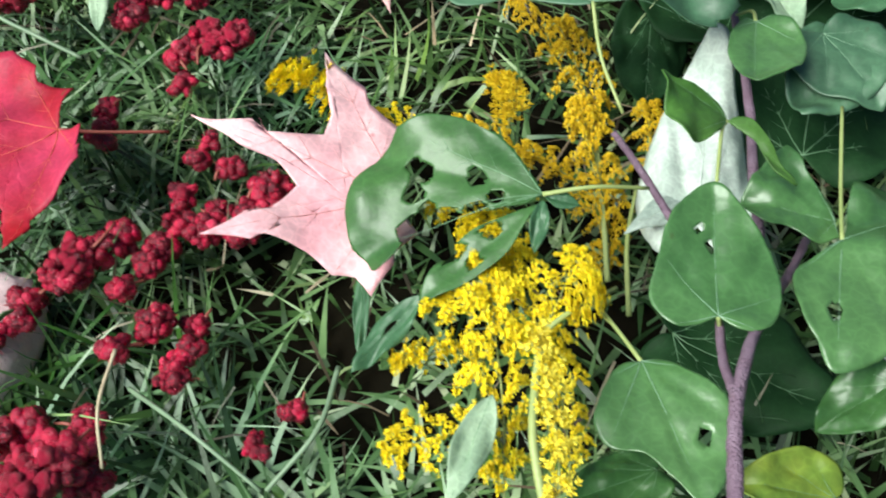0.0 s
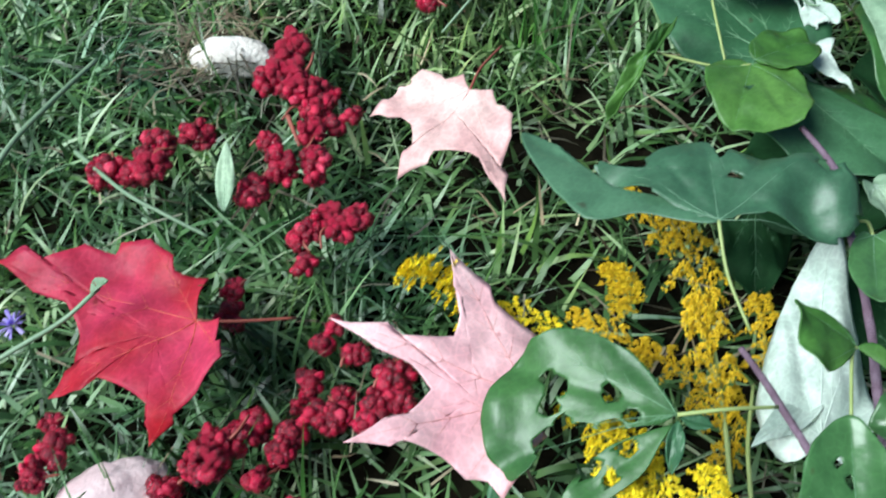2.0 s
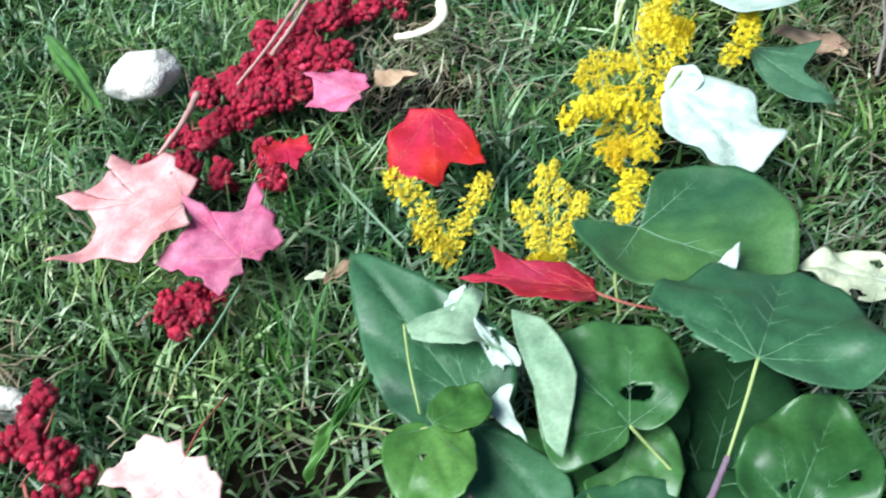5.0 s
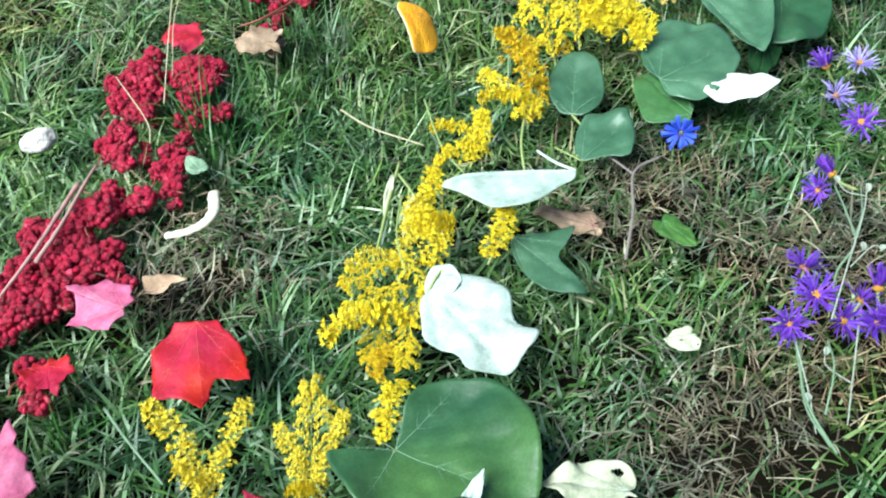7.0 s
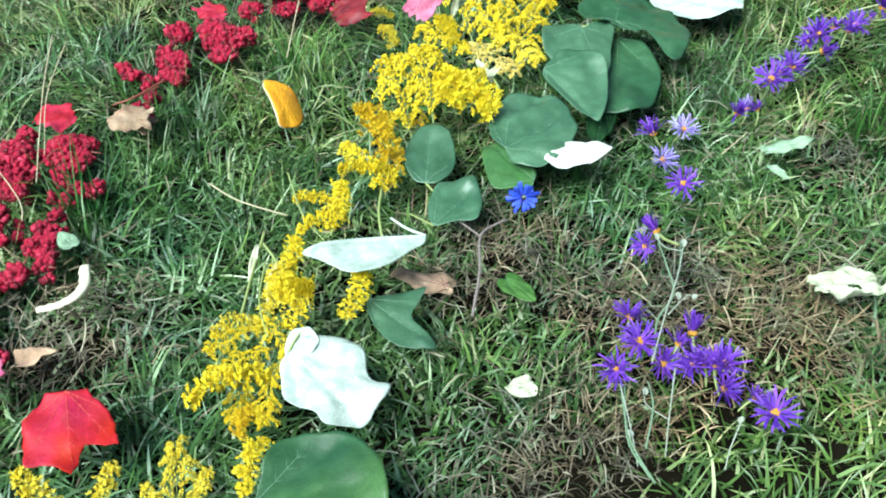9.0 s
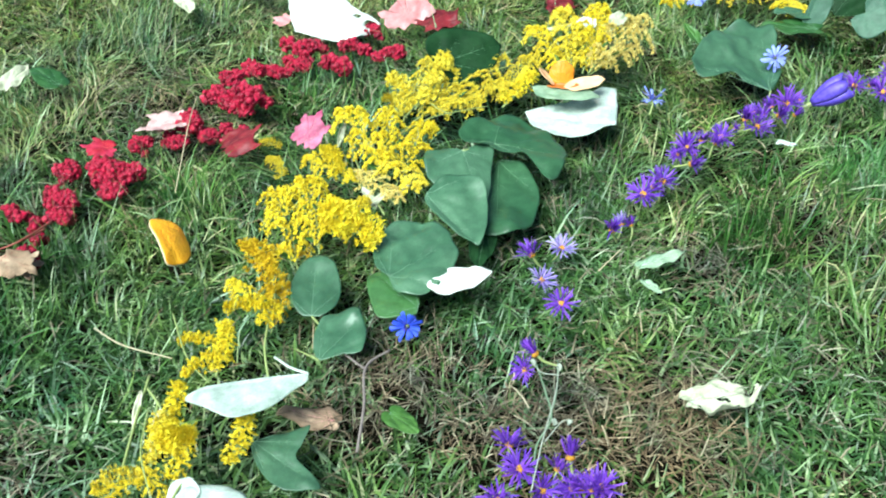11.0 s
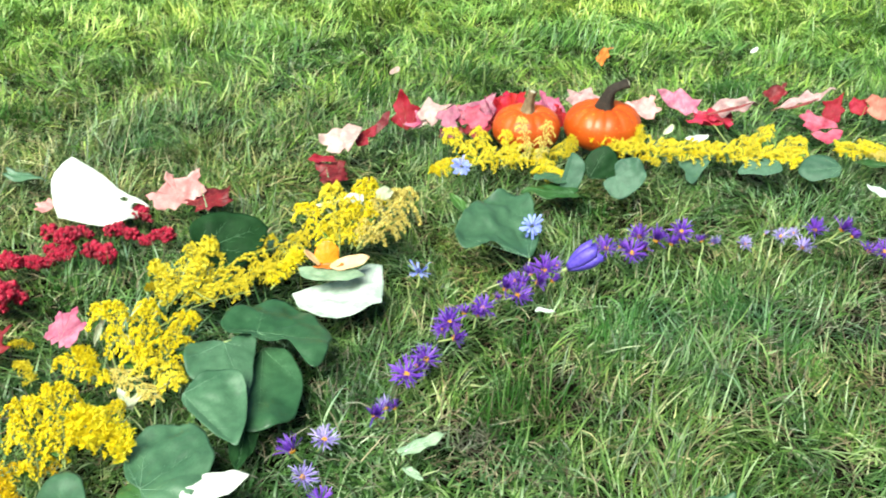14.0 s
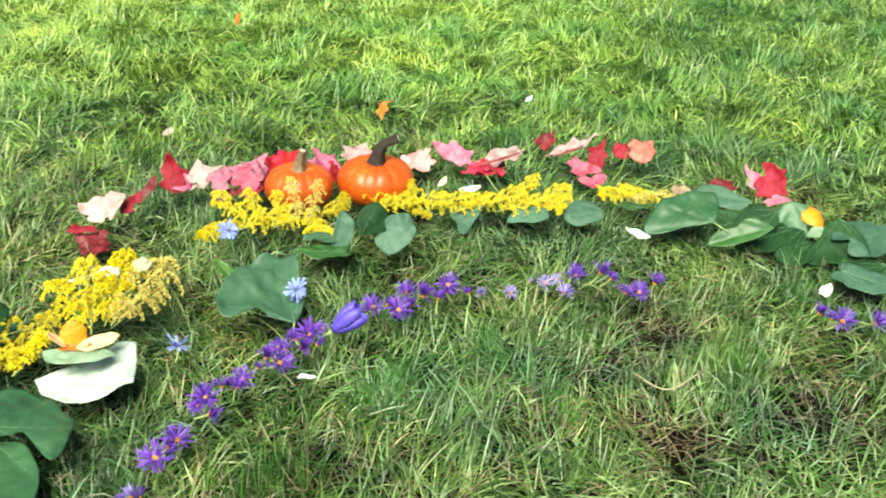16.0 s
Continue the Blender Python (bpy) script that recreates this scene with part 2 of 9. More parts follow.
BERRY = berry_paint()


def pumpkin_paint():
    m, tree, b = shader("pumpkin_skin", 0.46)
    col = ramp(tree, noise_tex(tree, 14.0), [(0.3, (0.47, 0.062, 0.005)), (0.7, (0.60, 0.105, 0.009))])
    speck = ramp(tree, noise_tex(tree, 230.0, 2.0), [(0.66, (0, 0, 0)), (0.72, (1, 1, 1))])
    col = mixed(tree, col, (0.82, 0.30, 0.05), speck)
    tree.links.new(col, b.inputs["Base Color"])
    b.inputs["Coat Weight"].default_value = 0.15
    bump(tree, b, noise_tex(tree, 120.0, 4.0), 0.15, 0.002)
    return m


PUMPKIN = pumpkin_paint()
STEM_PALE = plain_paint("pumpkin_stem_tan", (0.11, 0.065, 0.035), (0.36, 0.26, 0.14), 120.0, 0.8, 0.9, 0.003)
STEM_DARK = plain_paint("pumpkin_stem_dark", (0.010, 0.007, 0.006), (0.050, 0.034, 0.024), 120.0, 0.75, 0.9, 0.003)
STONE_PINK = plain_paint("stone_pink", (0.60, 0.38, 0.40), (0.82, 0.66, 0.66), 38.0, 0.7, 0.5, 0.002)
STONE_WHITE = plain_paint("stone_white", (0.52, 0.46, 0.41), (0.76, 0.73, 0.68), 60.0, 0.7, 0.6, 0.003)
SHELL = plain_paint("pale_rind", (0.66, 0.58, 0.40), (0.80, 0.74, 0.58), 80.0, 0.6, 0.5, 0.002)
ZEST = plain_paint("orange_zest", (0.78, 0.28, 0.008), (0.86, 0.46, 0.02), 60.0, 0.4, 0.7, 0.002)
PEACH = plain_paint("peel_peach_pith", (0.70, 0.38, 0.17), (0.80, 0.56, 0.34), 60.0, 0.6, 0.5, 0.001)
RUSSET = plain_paint("peel_russet", (0.42, 0.10, 0.012), (0.56, 0.17, 0.02), 60.0, 0.5, 0.6, 0.001)
ZEST_DEEP = plain_paint("orange_zest_deep", (0.76, 0.22, 0.006), (0.84, 0.32, 0.015), 60.0, 0.4, 0.7, 0.002)
PITH = plain_paint("orange_pith", (0.66, 0.52, 0.38), (0.78, 0.67, 0.54), 90.0, 0.8, 0.5, 0.001)


def grass_paint(name, stops, rough, glow, gloss=0.5):
    m, tree, b = shader(name, rough)
    isl = tree.nodes.new("ShaderNodeNewGeometry").outputs["Random Per Island"]
    col = ramp(tree, isl, stops)
    patch = ramp(tree, noise_tex(tree, 2.6, 3.0), [(0.32, (0.70, 0.88, 0.98)), (0.5, (0.98, 1.0, 0.95)), (0.68, (1.30, 1.14, 0.88))])
    col = mixed(tree, col, patch, 0.8, "MULTIPLY")
    spot = ramp(tree, noise_tex(tree, 13.0, 3.0), [(0.35, (0.50, 0.62, 0.62)), (0.65, (1.36, 1.24, 1.04))])
    col = mixed(tree, col, spot, 0.9, "MULTIPLY")
    b.inputs["Specular IOR Level"].default_value = gloss
    tree.links.new(col, b.inputs["Base Color"])
    bump(tree, b, noise_tex(tree, 900.0, 2.0), 0.3, 0.0005)
    see_through(tree, b, col, glow)
    return m


GRASS = grass_paint("grass_blades", [(0.0, (0.026, 0.060, 0.015)), (0.35, (0.064, 0.140, 0.031)), (0.6, (0.122, 0.222, 0.056)),
                                     (0.8, (0.185, 0.298, 0.105)), (0.93, (0.29, 0.385, 0.20)), (1.0, (0.43, 0.46, 0.31))], 0.40, 0.10)
THATCH = grass_paint("dry_grass", [(0.0, (0.04, 0.030, 0.018)), (0.4, (0.125, 0.092, 0.060)), (0.8, (0.25, 0.205, 0.150)), (1.0, (0.46, 0.41, 0.33))], 0.7, 0.1)
# Lighter green stands in for sunlight on the lawn farther off.
SUNLIT_FAR_GRASS = grass_paint("far_grass_sunlit", [(0.0, (0.080, 0.180, 0.028)), (0.4, (0.155, 0.305, 0.052)), (0.75, (0.25, 0.42, 0.095)), (1.0, (0.40, 0.53, 0.21))], 0.42, 0.18)
TUFT_GRASS = grass_paint("tuft_grass", [(0.0, (0.022, 0.075, 0.014)), (0.5, (0.050, 0.15, 0.026)), (0.85, (0.10, 0.23, 0.05)), (1.0, (0.26, 0.38, 0.16))], 0.4, 0.12)
STRAW_GRASS = grass_paint("straw_green_blades", [(0.0, (0.075, 0.105, 0.030)), (0.4, (0.160, 0.205, 0.065)), (0.75, (0.27, 0.31, 0.125)), (1.0, (0.46, 0.45, 0.28))], 0.5, 0.12)
# Brightest far blades; a patch of sunlight put into their colour.
SUN_PATCH_GRASS = grass_paint("sun_patch_grass", [(0.0, (0.17, 0.28, 0.055)), (0.4, (0.31, 0.46, 0.10)), (0.75, (0.46, 0.59, 0.19)), (1.0, (0.60, 0.66, 0.34))], 0.42, 0.18)
STALK_PINK = plain_paint("sumac_stalk_pink", (0.36, 0.16, 0.15), (0.55, 0.36, 0.32), 90.0, 0.75)
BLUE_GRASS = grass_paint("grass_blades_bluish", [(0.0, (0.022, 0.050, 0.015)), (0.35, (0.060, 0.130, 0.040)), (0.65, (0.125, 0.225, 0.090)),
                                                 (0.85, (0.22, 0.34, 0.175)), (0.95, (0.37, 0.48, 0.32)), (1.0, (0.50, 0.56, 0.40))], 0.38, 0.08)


def floor_paint():
    """Soil under the near grass, painted near black as shade in the gaps; it turns to a worn green sheet far off."""
    m, tree, b = shader("lawn_floor", 1.0)
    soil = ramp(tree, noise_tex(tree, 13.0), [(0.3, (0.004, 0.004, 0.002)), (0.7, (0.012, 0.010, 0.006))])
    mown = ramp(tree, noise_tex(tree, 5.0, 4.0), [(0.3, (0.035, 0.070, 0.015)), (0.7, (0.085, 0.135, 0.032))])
    co = tree.nodes.new("ShaderNodeTexCoord")
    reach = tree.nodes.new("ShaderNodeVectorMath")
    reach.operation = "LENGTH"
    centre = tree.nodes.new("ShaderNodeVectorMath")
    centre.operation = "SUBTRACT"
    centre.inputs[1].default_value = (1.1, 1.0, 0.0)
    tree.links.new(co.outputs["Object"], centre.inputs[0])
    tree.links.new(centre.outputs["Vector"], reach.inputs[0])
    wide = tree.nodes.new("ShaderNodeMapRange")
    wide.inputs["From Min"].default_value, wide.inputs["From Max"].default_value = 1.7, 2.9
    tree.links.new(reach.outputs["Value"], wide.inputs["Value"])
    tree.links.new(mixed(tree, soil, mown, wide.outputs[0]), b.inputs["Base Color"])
    b.inputs["Specular IOR Level"].default_value = 0.05
    bump(tree, b, noise_tex(tree, 30.0, 4.0), 0.6, 0.01)
    return m


GROUND = floor_paint()


# ---- builders ----
COVER = []  # discs of ground that lie under things: x, y, radius


def mesh_object(name, verts, faces, material, parent=None, at=(0, 0, 0), label="", smooth=True):
    me = bpy.data.meshes.new(name)
    me.from_pydata([tuple(v) for v in verts], [], faces)
    me.materials.append(material)
    if smooth:
        me.polygons.foreach_set("use_smooth", [True] * len(me.polygons))
    me.update()
    ob = new(name, me)
    ob.location = at
    if parent:
        ob.parent = parent
    if label:
        tagged(ob, label)
    return ob


def curve_points(points, steps):
    """Points of a smooth curve through the given ones."""
    p = [Vector(q) for q in points]
    if len(p) == 2:
        return [p[0].lerp(p[1], i / steps) for i in range(steps + 1)]
    p = [p[0] * 2 - p[1]] + p + [p[-1] * 2 - p[-2]]
    out = []
    for i in range(1, len(p) - 2):
        a, b, c, d = p[i - 1:i + 3]
        for k in range(steps):
            t = k / steps
            out.append(0.5 * ((2 * b) + (c - a) * t + (2 * a - 5 * b + 4 * c - d) * t * t + (3 * b - a - 3 * c + d) * t ** 3))
    return out + [p[-2]]


def tube(points, r0, r1, sides=6, rough=0.0, seed=0):
    """Vertices and faces of a tapered, closed tube along points."""
    verts, faces, n = [], [], len(points)
    for i, p in enumerate(points):
        d = (points[min(i + 1, n - 1)] - points[max(i - 1, 0)]).normalized()
        x = d.orthogonal().normalized() if i == 0 else (x - d * x.dot(d)).normalized()
        y = d.cross(x)
        r = r0 + (r1 - r0) * i / (n - 1)
        for k in range(sides):
            a = 2 * math.pi * k / sides
            rr = r * (1 + rough * noise.noise(Vector((i * 0.7 + seed, k * 1.3, seed))))
            verts.append(p + (x * math.cos(a) + y * math.sin(a)) * rr)
    for i in range(n - 1):
        for k in range(sides):
            a, b = i * sides + k, i * sides + (k + 1) % sides
            faces.append((a, b, b + sides, a + sides))
    faces.append(tuple(reversed(range(sides))))
    faces.append(tuple(range((n - 1) * sides, n * sides)))
    return verts, faces


def gather(pieces):
    verts, faces = [], []
    for v, f in pieces:
        o = len(verts)
        verts += list(v)
        faces += [tuple(i + o for i in q) for q in f]
    return verts, faces


HEART = [(0.0, 0.0), (0.09, -0.08), (0.24, -0.11), (0.40, -0.03), (0.49, 0.13), (0.505, 0.32), (0.45, 0.52), (0.32, 0.73), (0.13, 0.92), (0.0, 1.0)]
ROUND = [(0.0, 0.0), (0.12, -0.06), (0.30, -0.05), (0.45, 0.08), (0.505, 0.30), (0.49, 0.54), (0.38, 0.79), (0.18, 0.95), (0.0, 1.0)]
ACUTE = [(0.0, 0.0), (0.10, -0.07), (0.25, -0.09), (0.41, 0.0), (0.50, 0.15), (0.48, 0.34), (0.36, 0.56), (0.20, 0.78), (0.07, 0.93), (0.0, 1.0)]
OVAL = [(0.0, 0.0), (0.16, 0.05), (0.34, 0.18), (0.47, 0.38), (0.48, 0.58), (0.36, 0.80), (0.18, 0.95), (0.0, 1.0)]
LANCE = [(0.0, 0.0), (0.25, 0.12), (0.46, 0.34), (0.45, 0.58), (0.26, 0.82), (0.0, 1.0)]


def way(degrees, reach):
    """A point of a leaf's plane: the angle to the right of its midrib, and how far from the joint of its stalk."""
    return Vector((math.sin(radians(degrees)) * reach, math.cos(radians(degrees)) * reach, 0))


def maple_shape(lobes, notches, tooth=0.10):
    """A maple leaf's outline. lobes: (angle, reach) of each lobe's tip, from the right round to the left; notches: those between them."""
    tips, dips = [way(*q) for q in lobes], [way(*q) for q in notches]
    back = [way(lobes[0][0] + 38, lobes[0][1] * 0.42), way(lobes[-1][0] - 38, lobes[-1][1] * 0.42)]
    chain = [Vector((0, 0, 0)), back[0]]
    stops = [back[0], *dips, back[1]]
    for k, tip in enumerate(tips):
        for a, b in ((stops[k], tip), (tip, stops[k + 1])):
            d = b - a
            out = Vector((-d.y, d.x, 0)) * tooth
            rising = b is tip
            if d.length > 0.25:
                t = (0.42, 0.55) if rising else (0.45, 0.58)
                chain += [a + d * t[0] + out * (1.0 if rising else 0.1), a + d * t[1] + out * (0.1 if rising else 1.0)]
            chain.append(b)
    return {"chain": chain, "sharp": True, "veins": [(q.x * 0.95, q.y * 0.95) for q in tips], "middle": sum(dips + tips, Vector()) / (len(dips) + len(tips)) * 0.55}


def heart_shape(right, left, tip=(0, 1), crisp=False):
    """A redbud leaf's outline from its two uneven halves, both from the joint towards the tip."""
    chain = [Vector((0, 0, 0)), *[Vector((*q, 0)) for q in right], Vector((*tip, 0)), *[Vector((*q, 0)) for q in reversed(left)]]
    middle = sum(chain, Vector()) / len(chain)
    ribs = []
    for q in (chain[-len(left) - 1], chain[max(1, len(right) // 3)], chain[max(2, 2 * len(right) // 3)], chain[-max(1, len(left) // 3)], chain[-max(2, 2 * len(left) // 3)]):
        ribs.append((q.x * 0.86, q.y * 0.86))
    return {"chain": chain, "sharp": False, "crisp": crisp, "veins": ribs, "middle": middle}


def any_maple(seed):
    """A five-lobed maple leaf, each one a little different."""
    r = np.random.default_rng(seed * 7 + 3).uniform(-1, 1, 12)
    lobes = [(92 + 12 * r[0], 0.56 + 0.10 * r[1]), (45 + 6 * r[2], 0.90 + 0.12 * r[3]), (3 * r[4], 1.0), (-45 + 6 * r[5], 0.90 + 0.12 * r[6]), (-92 + 12 * r[7], 0.56 + 0.10 * r[8])]
    return maple_shape(lobes, [(70, 0.66 + 0.05 * r[9]), (23, 0.75 + 0.07 * r[10]), (-23, 0.75 + 0.07 * r[11]), (-70, 0.66 + 0.05 * r[0])], 0.20)


def outline(shape, per_edge):
    """The closed outline of a leaf: base at (0, 0), tip at (0, 1), width 1."""
    if isinstance(shape, dict):
        chain, pts = shape["chain"], []
        if not shape["sharp"] and not shape["crisp"]:
            return curve_points(chain + chain[:1], per_edge)[:-1]
        for a, b in zip(chain, chain[1:] + chain[:1]):
            n = max(2, round((b - a).length * 20))
            bend = Vector(((b - a).y, -(b - a).x, 0)) * (-0.035 if shape["sharp"] else 0.02)
            pts += [a.lerp(b, k / n) + bend * math.sin(math.pi * k / n) for k in range(n)]
        return pts
    pts = curve_points([Vector((x, y, 0)) for x, y in shape], per_edge)
    return pts + [Vector((-p.x, p.y, 0)) for p in reversed(pts[1:-1])]


def leaf(name, base, tip, width, material, label, category="leaf", group="", shape=HEART, roll=0.0, fold=0.0, roll_x=0.0, roll_y=0.0,
         wave=0.03, seed=0, eaten=0.0, torn=None, stalk=None, stalk_paint=None, vein=None, parent=None, rings=12, thick=0.0005, cover=True, ripple=3.0, lean=0.0, ragged=0.02):
    """A leaf from the joint of its stalk to its tip. roll: turns it about its length (degrees). fold: the lift of both halves (degrees);
    roll_x, roll_y: how far it curls across and along (degrees); eaten: 0 to 1; torn: (x, y, r) bites in the leaf's own plane."""
    base, tip = Vector(base), Vector(tip)
    length = (tip - base).length
    width = width or length
    ahead = (tip - base).normalized()
    side = ahead.cross(Vector((0, 0, 1))).normalized()
    up = side.cross(ahead)
    turn = Matrix((side, ahead, up)).transposed() @ Matrix.Rotation(radians(roll), 3, "Y")
    edge = outline(shape, 5)
    own = isinstance(shape, dict)
    maple = own and shape["sharp"]
    middle = shape["middle"] if own else Vector((0, 0.30, 0))
    off = Vector((seed * 3.71, seed * 1.93, seed * 0.77))
    rim = (0.07 if own or shape in (HEART, ACUTE, ROUND) else 0.04) * (-1 if seed % 3 else 1)
    kx, ky = radians(roll_x) / (width / 2), radians(roll_y) / (length * 0.6)
    f = math.tan(radians(fold))
    quilted = (own and not maple) or shape in (HEART, ACUTE, ROUND)

    def surface(x, y, lift=0.0):
        """From the leaf's plane (width and length 1) to its own space."""
        px, py = x * width, (y - 0.35) * length
        z = f * abs(px) + length * wave * 1.2 * (noise.noise(Vector((x * ripple, y * ripple, 0)) + off) * (0.4 + 1.6 * min(1, (x * x + (y - 0.35) ** 2) * 3)))
        if quilted:
            # the leaf swells between its five main veins
            away = min(abs(math.atan2(x, y + 1e-6) - v) for v in (0.0, 0.54, -0.54, 1.11, -1.11)) * math.hypot(x, y)
            z += 0.015 * length * (1 - math.exp(-(away / 0.05) ** 2)) * min(1.0, 2.2 * math.hypot(x, y))
        z += length * wave * 0.14 * noise.noise(Vector((x * ripple * 3, y * ripple * 3, 4)) + off) + lift
        z += rim * length * max(0.0, (x * x * 4 + ((y - 0.42) / 0.58) ** 2) - 0.55) * (0.6 + 0.8 * noise.noise(Vector((x * 2.3, y * 2.3, 9)) + off))
        if abs(kx) > 1e-6:
            px, z = math.sin(kx * px) * (1 / kx - z), 1 / kx - math.cos(kx * px) * (1 / kx - z)
        if abs(ky) > 1e-6:
            py, z = math.sin(ky * py) * (1 / ky - z), 1 / ky - math.cos(ky * py) * (1 / ky - z)
        return turn @ Vector((px, py + 0.35 * length, z + lean * px))

    foot = surface(0, 0)
    flat, verts, faces, n = [], [], [], len(edge)
    for r in range(1, rings + 1):
        s = (r / rings) ** 0.8
        for i, p in enumerate(edge):
            q = middle.lerp(p, s)
            if r == rings and not maple:
                q = middle.lerp(p, s * (1 + ragged * noise.noise(p * 9 + off) + 0.6 * ragged * noise.noise(p * 23 + off)))
            flat.append(q)
    flat.append(middle.copy())
    keep = [True] * len(flat)
    for i, q in enumerate(flat):
        if eaten and noise.noise(q * 4.2 + off * 2) + 0.35 * noise.noise(q * 13 + off) > 0.75 - eaten and abs(q.x) > 0.015:
            keep[i] = False
        for bx, by, br in torn or ():
            if (q - Vector((bx, by, 0))).length < br * (1 + 0.35 * noise.noise(q * 11 + off)):
                keep[i] = False
    verts = [surface(q.x, q.y) - foot for q in flat]
    for r in range(rings - 1):
        for i in range(n):
            a, b = r * n + i, r * n + (i + 1) % n
            faces.append((a, a + n, b + n, b))
    faces += [(len(flat) - 1, i, (i + 1) % n) for i in range(n)]
    faces = [q for q in faces if all(keep[i] for i in q)]
    used = sorted({i for q in faces for i in q})
    index = {o: i for i, o in enumerate(used)}
    origin = base - parent.location if parent else base
    ob = mesh_object(name, [verts[i] for i in used], [tuple(index[i] for i in q) for q in faces], material, parent, origin)
    solid = ob.modifiers.new("thickness", "SOLIDIFY")
    solid.thickness, solid.offset = thick, 0.0
    if parent:
        tagged(ob, label)
    else:
        tagged(ob, label, category, group)
    if vein:
        ends = [(0, 0.90), (0.29, 0.48), (-0.29, 0.48), (0.33, 0.165), (-0.33, 0.165)]
        if own:
            ends = shape["veins"]
        if shape in (OVAL, LANCE):
            ends = [(0, 0.97)]
        lines = []
        for ex, ey in ends:
            pts = [(ex * t + (0.0), ey * t) for t in [k / 9 for k in range(10)]]
            lines.append((pts, 1.0))
            for t in ((0.25, 0.45, 0.65) if maple else (0.35, 0.55, 0.75) if length > 0.06 and not eaten else ()):
                for s in (-1, 1):
                    x, y = ex * t, ey * t
                    dx, dy = ex * 0.7 - s * ey * 0.55, ey * 0.7 + s * ex * 0.55
                    reach = 0.26 * (1 - t * 0.6)
                    lines.append(([(x + dx * reach * k / 4, y + dy * reach * k / 4) for k in range(5)], 0.32))
        pieces = []
        for pts, thin in lines:
            q = [Vector((x, y, 0)) for x, y in pts]
            if thin < 1 and torn:
                if any((q[-1] - Vector((bx, by, 0))).length < br * 1.3 or (q[2] - Vector((bx, by, 0))).length < br * 1.3 for bx, by, br in torn):
                    continue
            if eaten and thin < 1:
                continue
            line = [surface(p.x, p.y, 0.0003) - foot for p in q]
            pieces.append(tube(line, (0.0036 if thin == 1 else 0.0055) * min(length, 0.12) * thin, 0.0006 * min(length, 0.12) * thin, 5))
        v, fc = gather(pieces)
        mesh_object("venation", v, fc, vein, ob)
    if stalk:
        pts = [Vector((0, 0, 0))] + [Vector(q) - base for q in stalk]
        v, fc = tube(curve_points(pts, 6), max(0.0008, min(0.0014, 0.012 * length)), max(0.0007, min(0.0012, 0.010 * length)), 7)
        mesh_object("stalk", v, fc, stalk_paint or STALK_GREEN, ob)
    if cover:
        c = base.lerp(tip, 0.42)
        if c.z < 0.12:
            COVER.append((c.x, c.y, 0.40 * min(length, width * 1.1), min(base.z, tip.z)))
    return ob


def heart_leaf(base, tip, width, paint, label, **k):
    k.setdefault("vein", {UNDER: VEIN_WHITE, WHITE_LEAF: VEIN_WHITE, CREAM: VEIN_WHITE, GREY_GREEN: VEIN_WHITE, DULL: VEIN_DULL, LIGHT: VEIN_DULL}.get(paint, VEIN_PALE))
    return leaf("leaf" if k.get("parent") else "heart_leaf", base, tip, width, paint, label, **k)


def maple_leaf(base, tip, width, paint, label, **k):
    k.setdefault("vein", {RED: VEIN_RED, SCARLET: VEIN_RED, PALE_PINK: VEIN_BLUSH, BLUSH: VEIN_BLUSH, PINK: VEIN_PINK, SALMON: VEIN_PINK, MAGENTA: VEIN_PINK}.get(paint, STALK_RED))
    k.setdefault("shape", any_maple(k["seed"]))
    k.setdefault("stalk_paint", STALK_RED)
    k.setdefault("wave", 0.07)
    return leaf("maple_leaf", base, tip, width, paint, label, group="fallen maple leaves", **k)


# one small ball of eighty faces, for berries and stones
_bm = bmesh.new()
bmesh.ops.create_icosphere(_bm, subdivisions=2, radius=1.0)
BALL_V = np.array([v.co[:] for v in _bm.verts])
BALL_F = [tuple(v.index for v in q.verts) for q in _bm.faces]
_bm.free()
_bm = bmesh.new()
bmesh.ops.create_icosphere(_bm, subdivisions=4, radius=1.0)
STONE_V = np.array([v.co[:] for v in _bm.verts])
STONE_F = [tuple(v.index for v in q.verts) for q in _bm.faces]
_bm.free()

BUNCHES = {}


BERRIES = {}


def berry_mesh(k):
    """One velvety berry of radius 1, in a few shapes."""
    if k not in BERRIES:
        rng = np.random.default_rng(500 + k)
        verts = (BALL_V * (1 + 0.10 * rng.normal(0, 1, (len(BALL_V), 1)) + 0.22 * (rng.random((len(BALL_V), 1)) < 0.14))).tolist()
        faces = list(BALL_F)
        me = bpy.data.meshes.new("berry")
        me.from_pydata(verts, [], faces)
        me.polygons.foreach_set("use_smooth", [True] * len(me.polygons))
        me.materials.append(BERRY)
        BERRIES[k] = me
    return BERRIES[k]


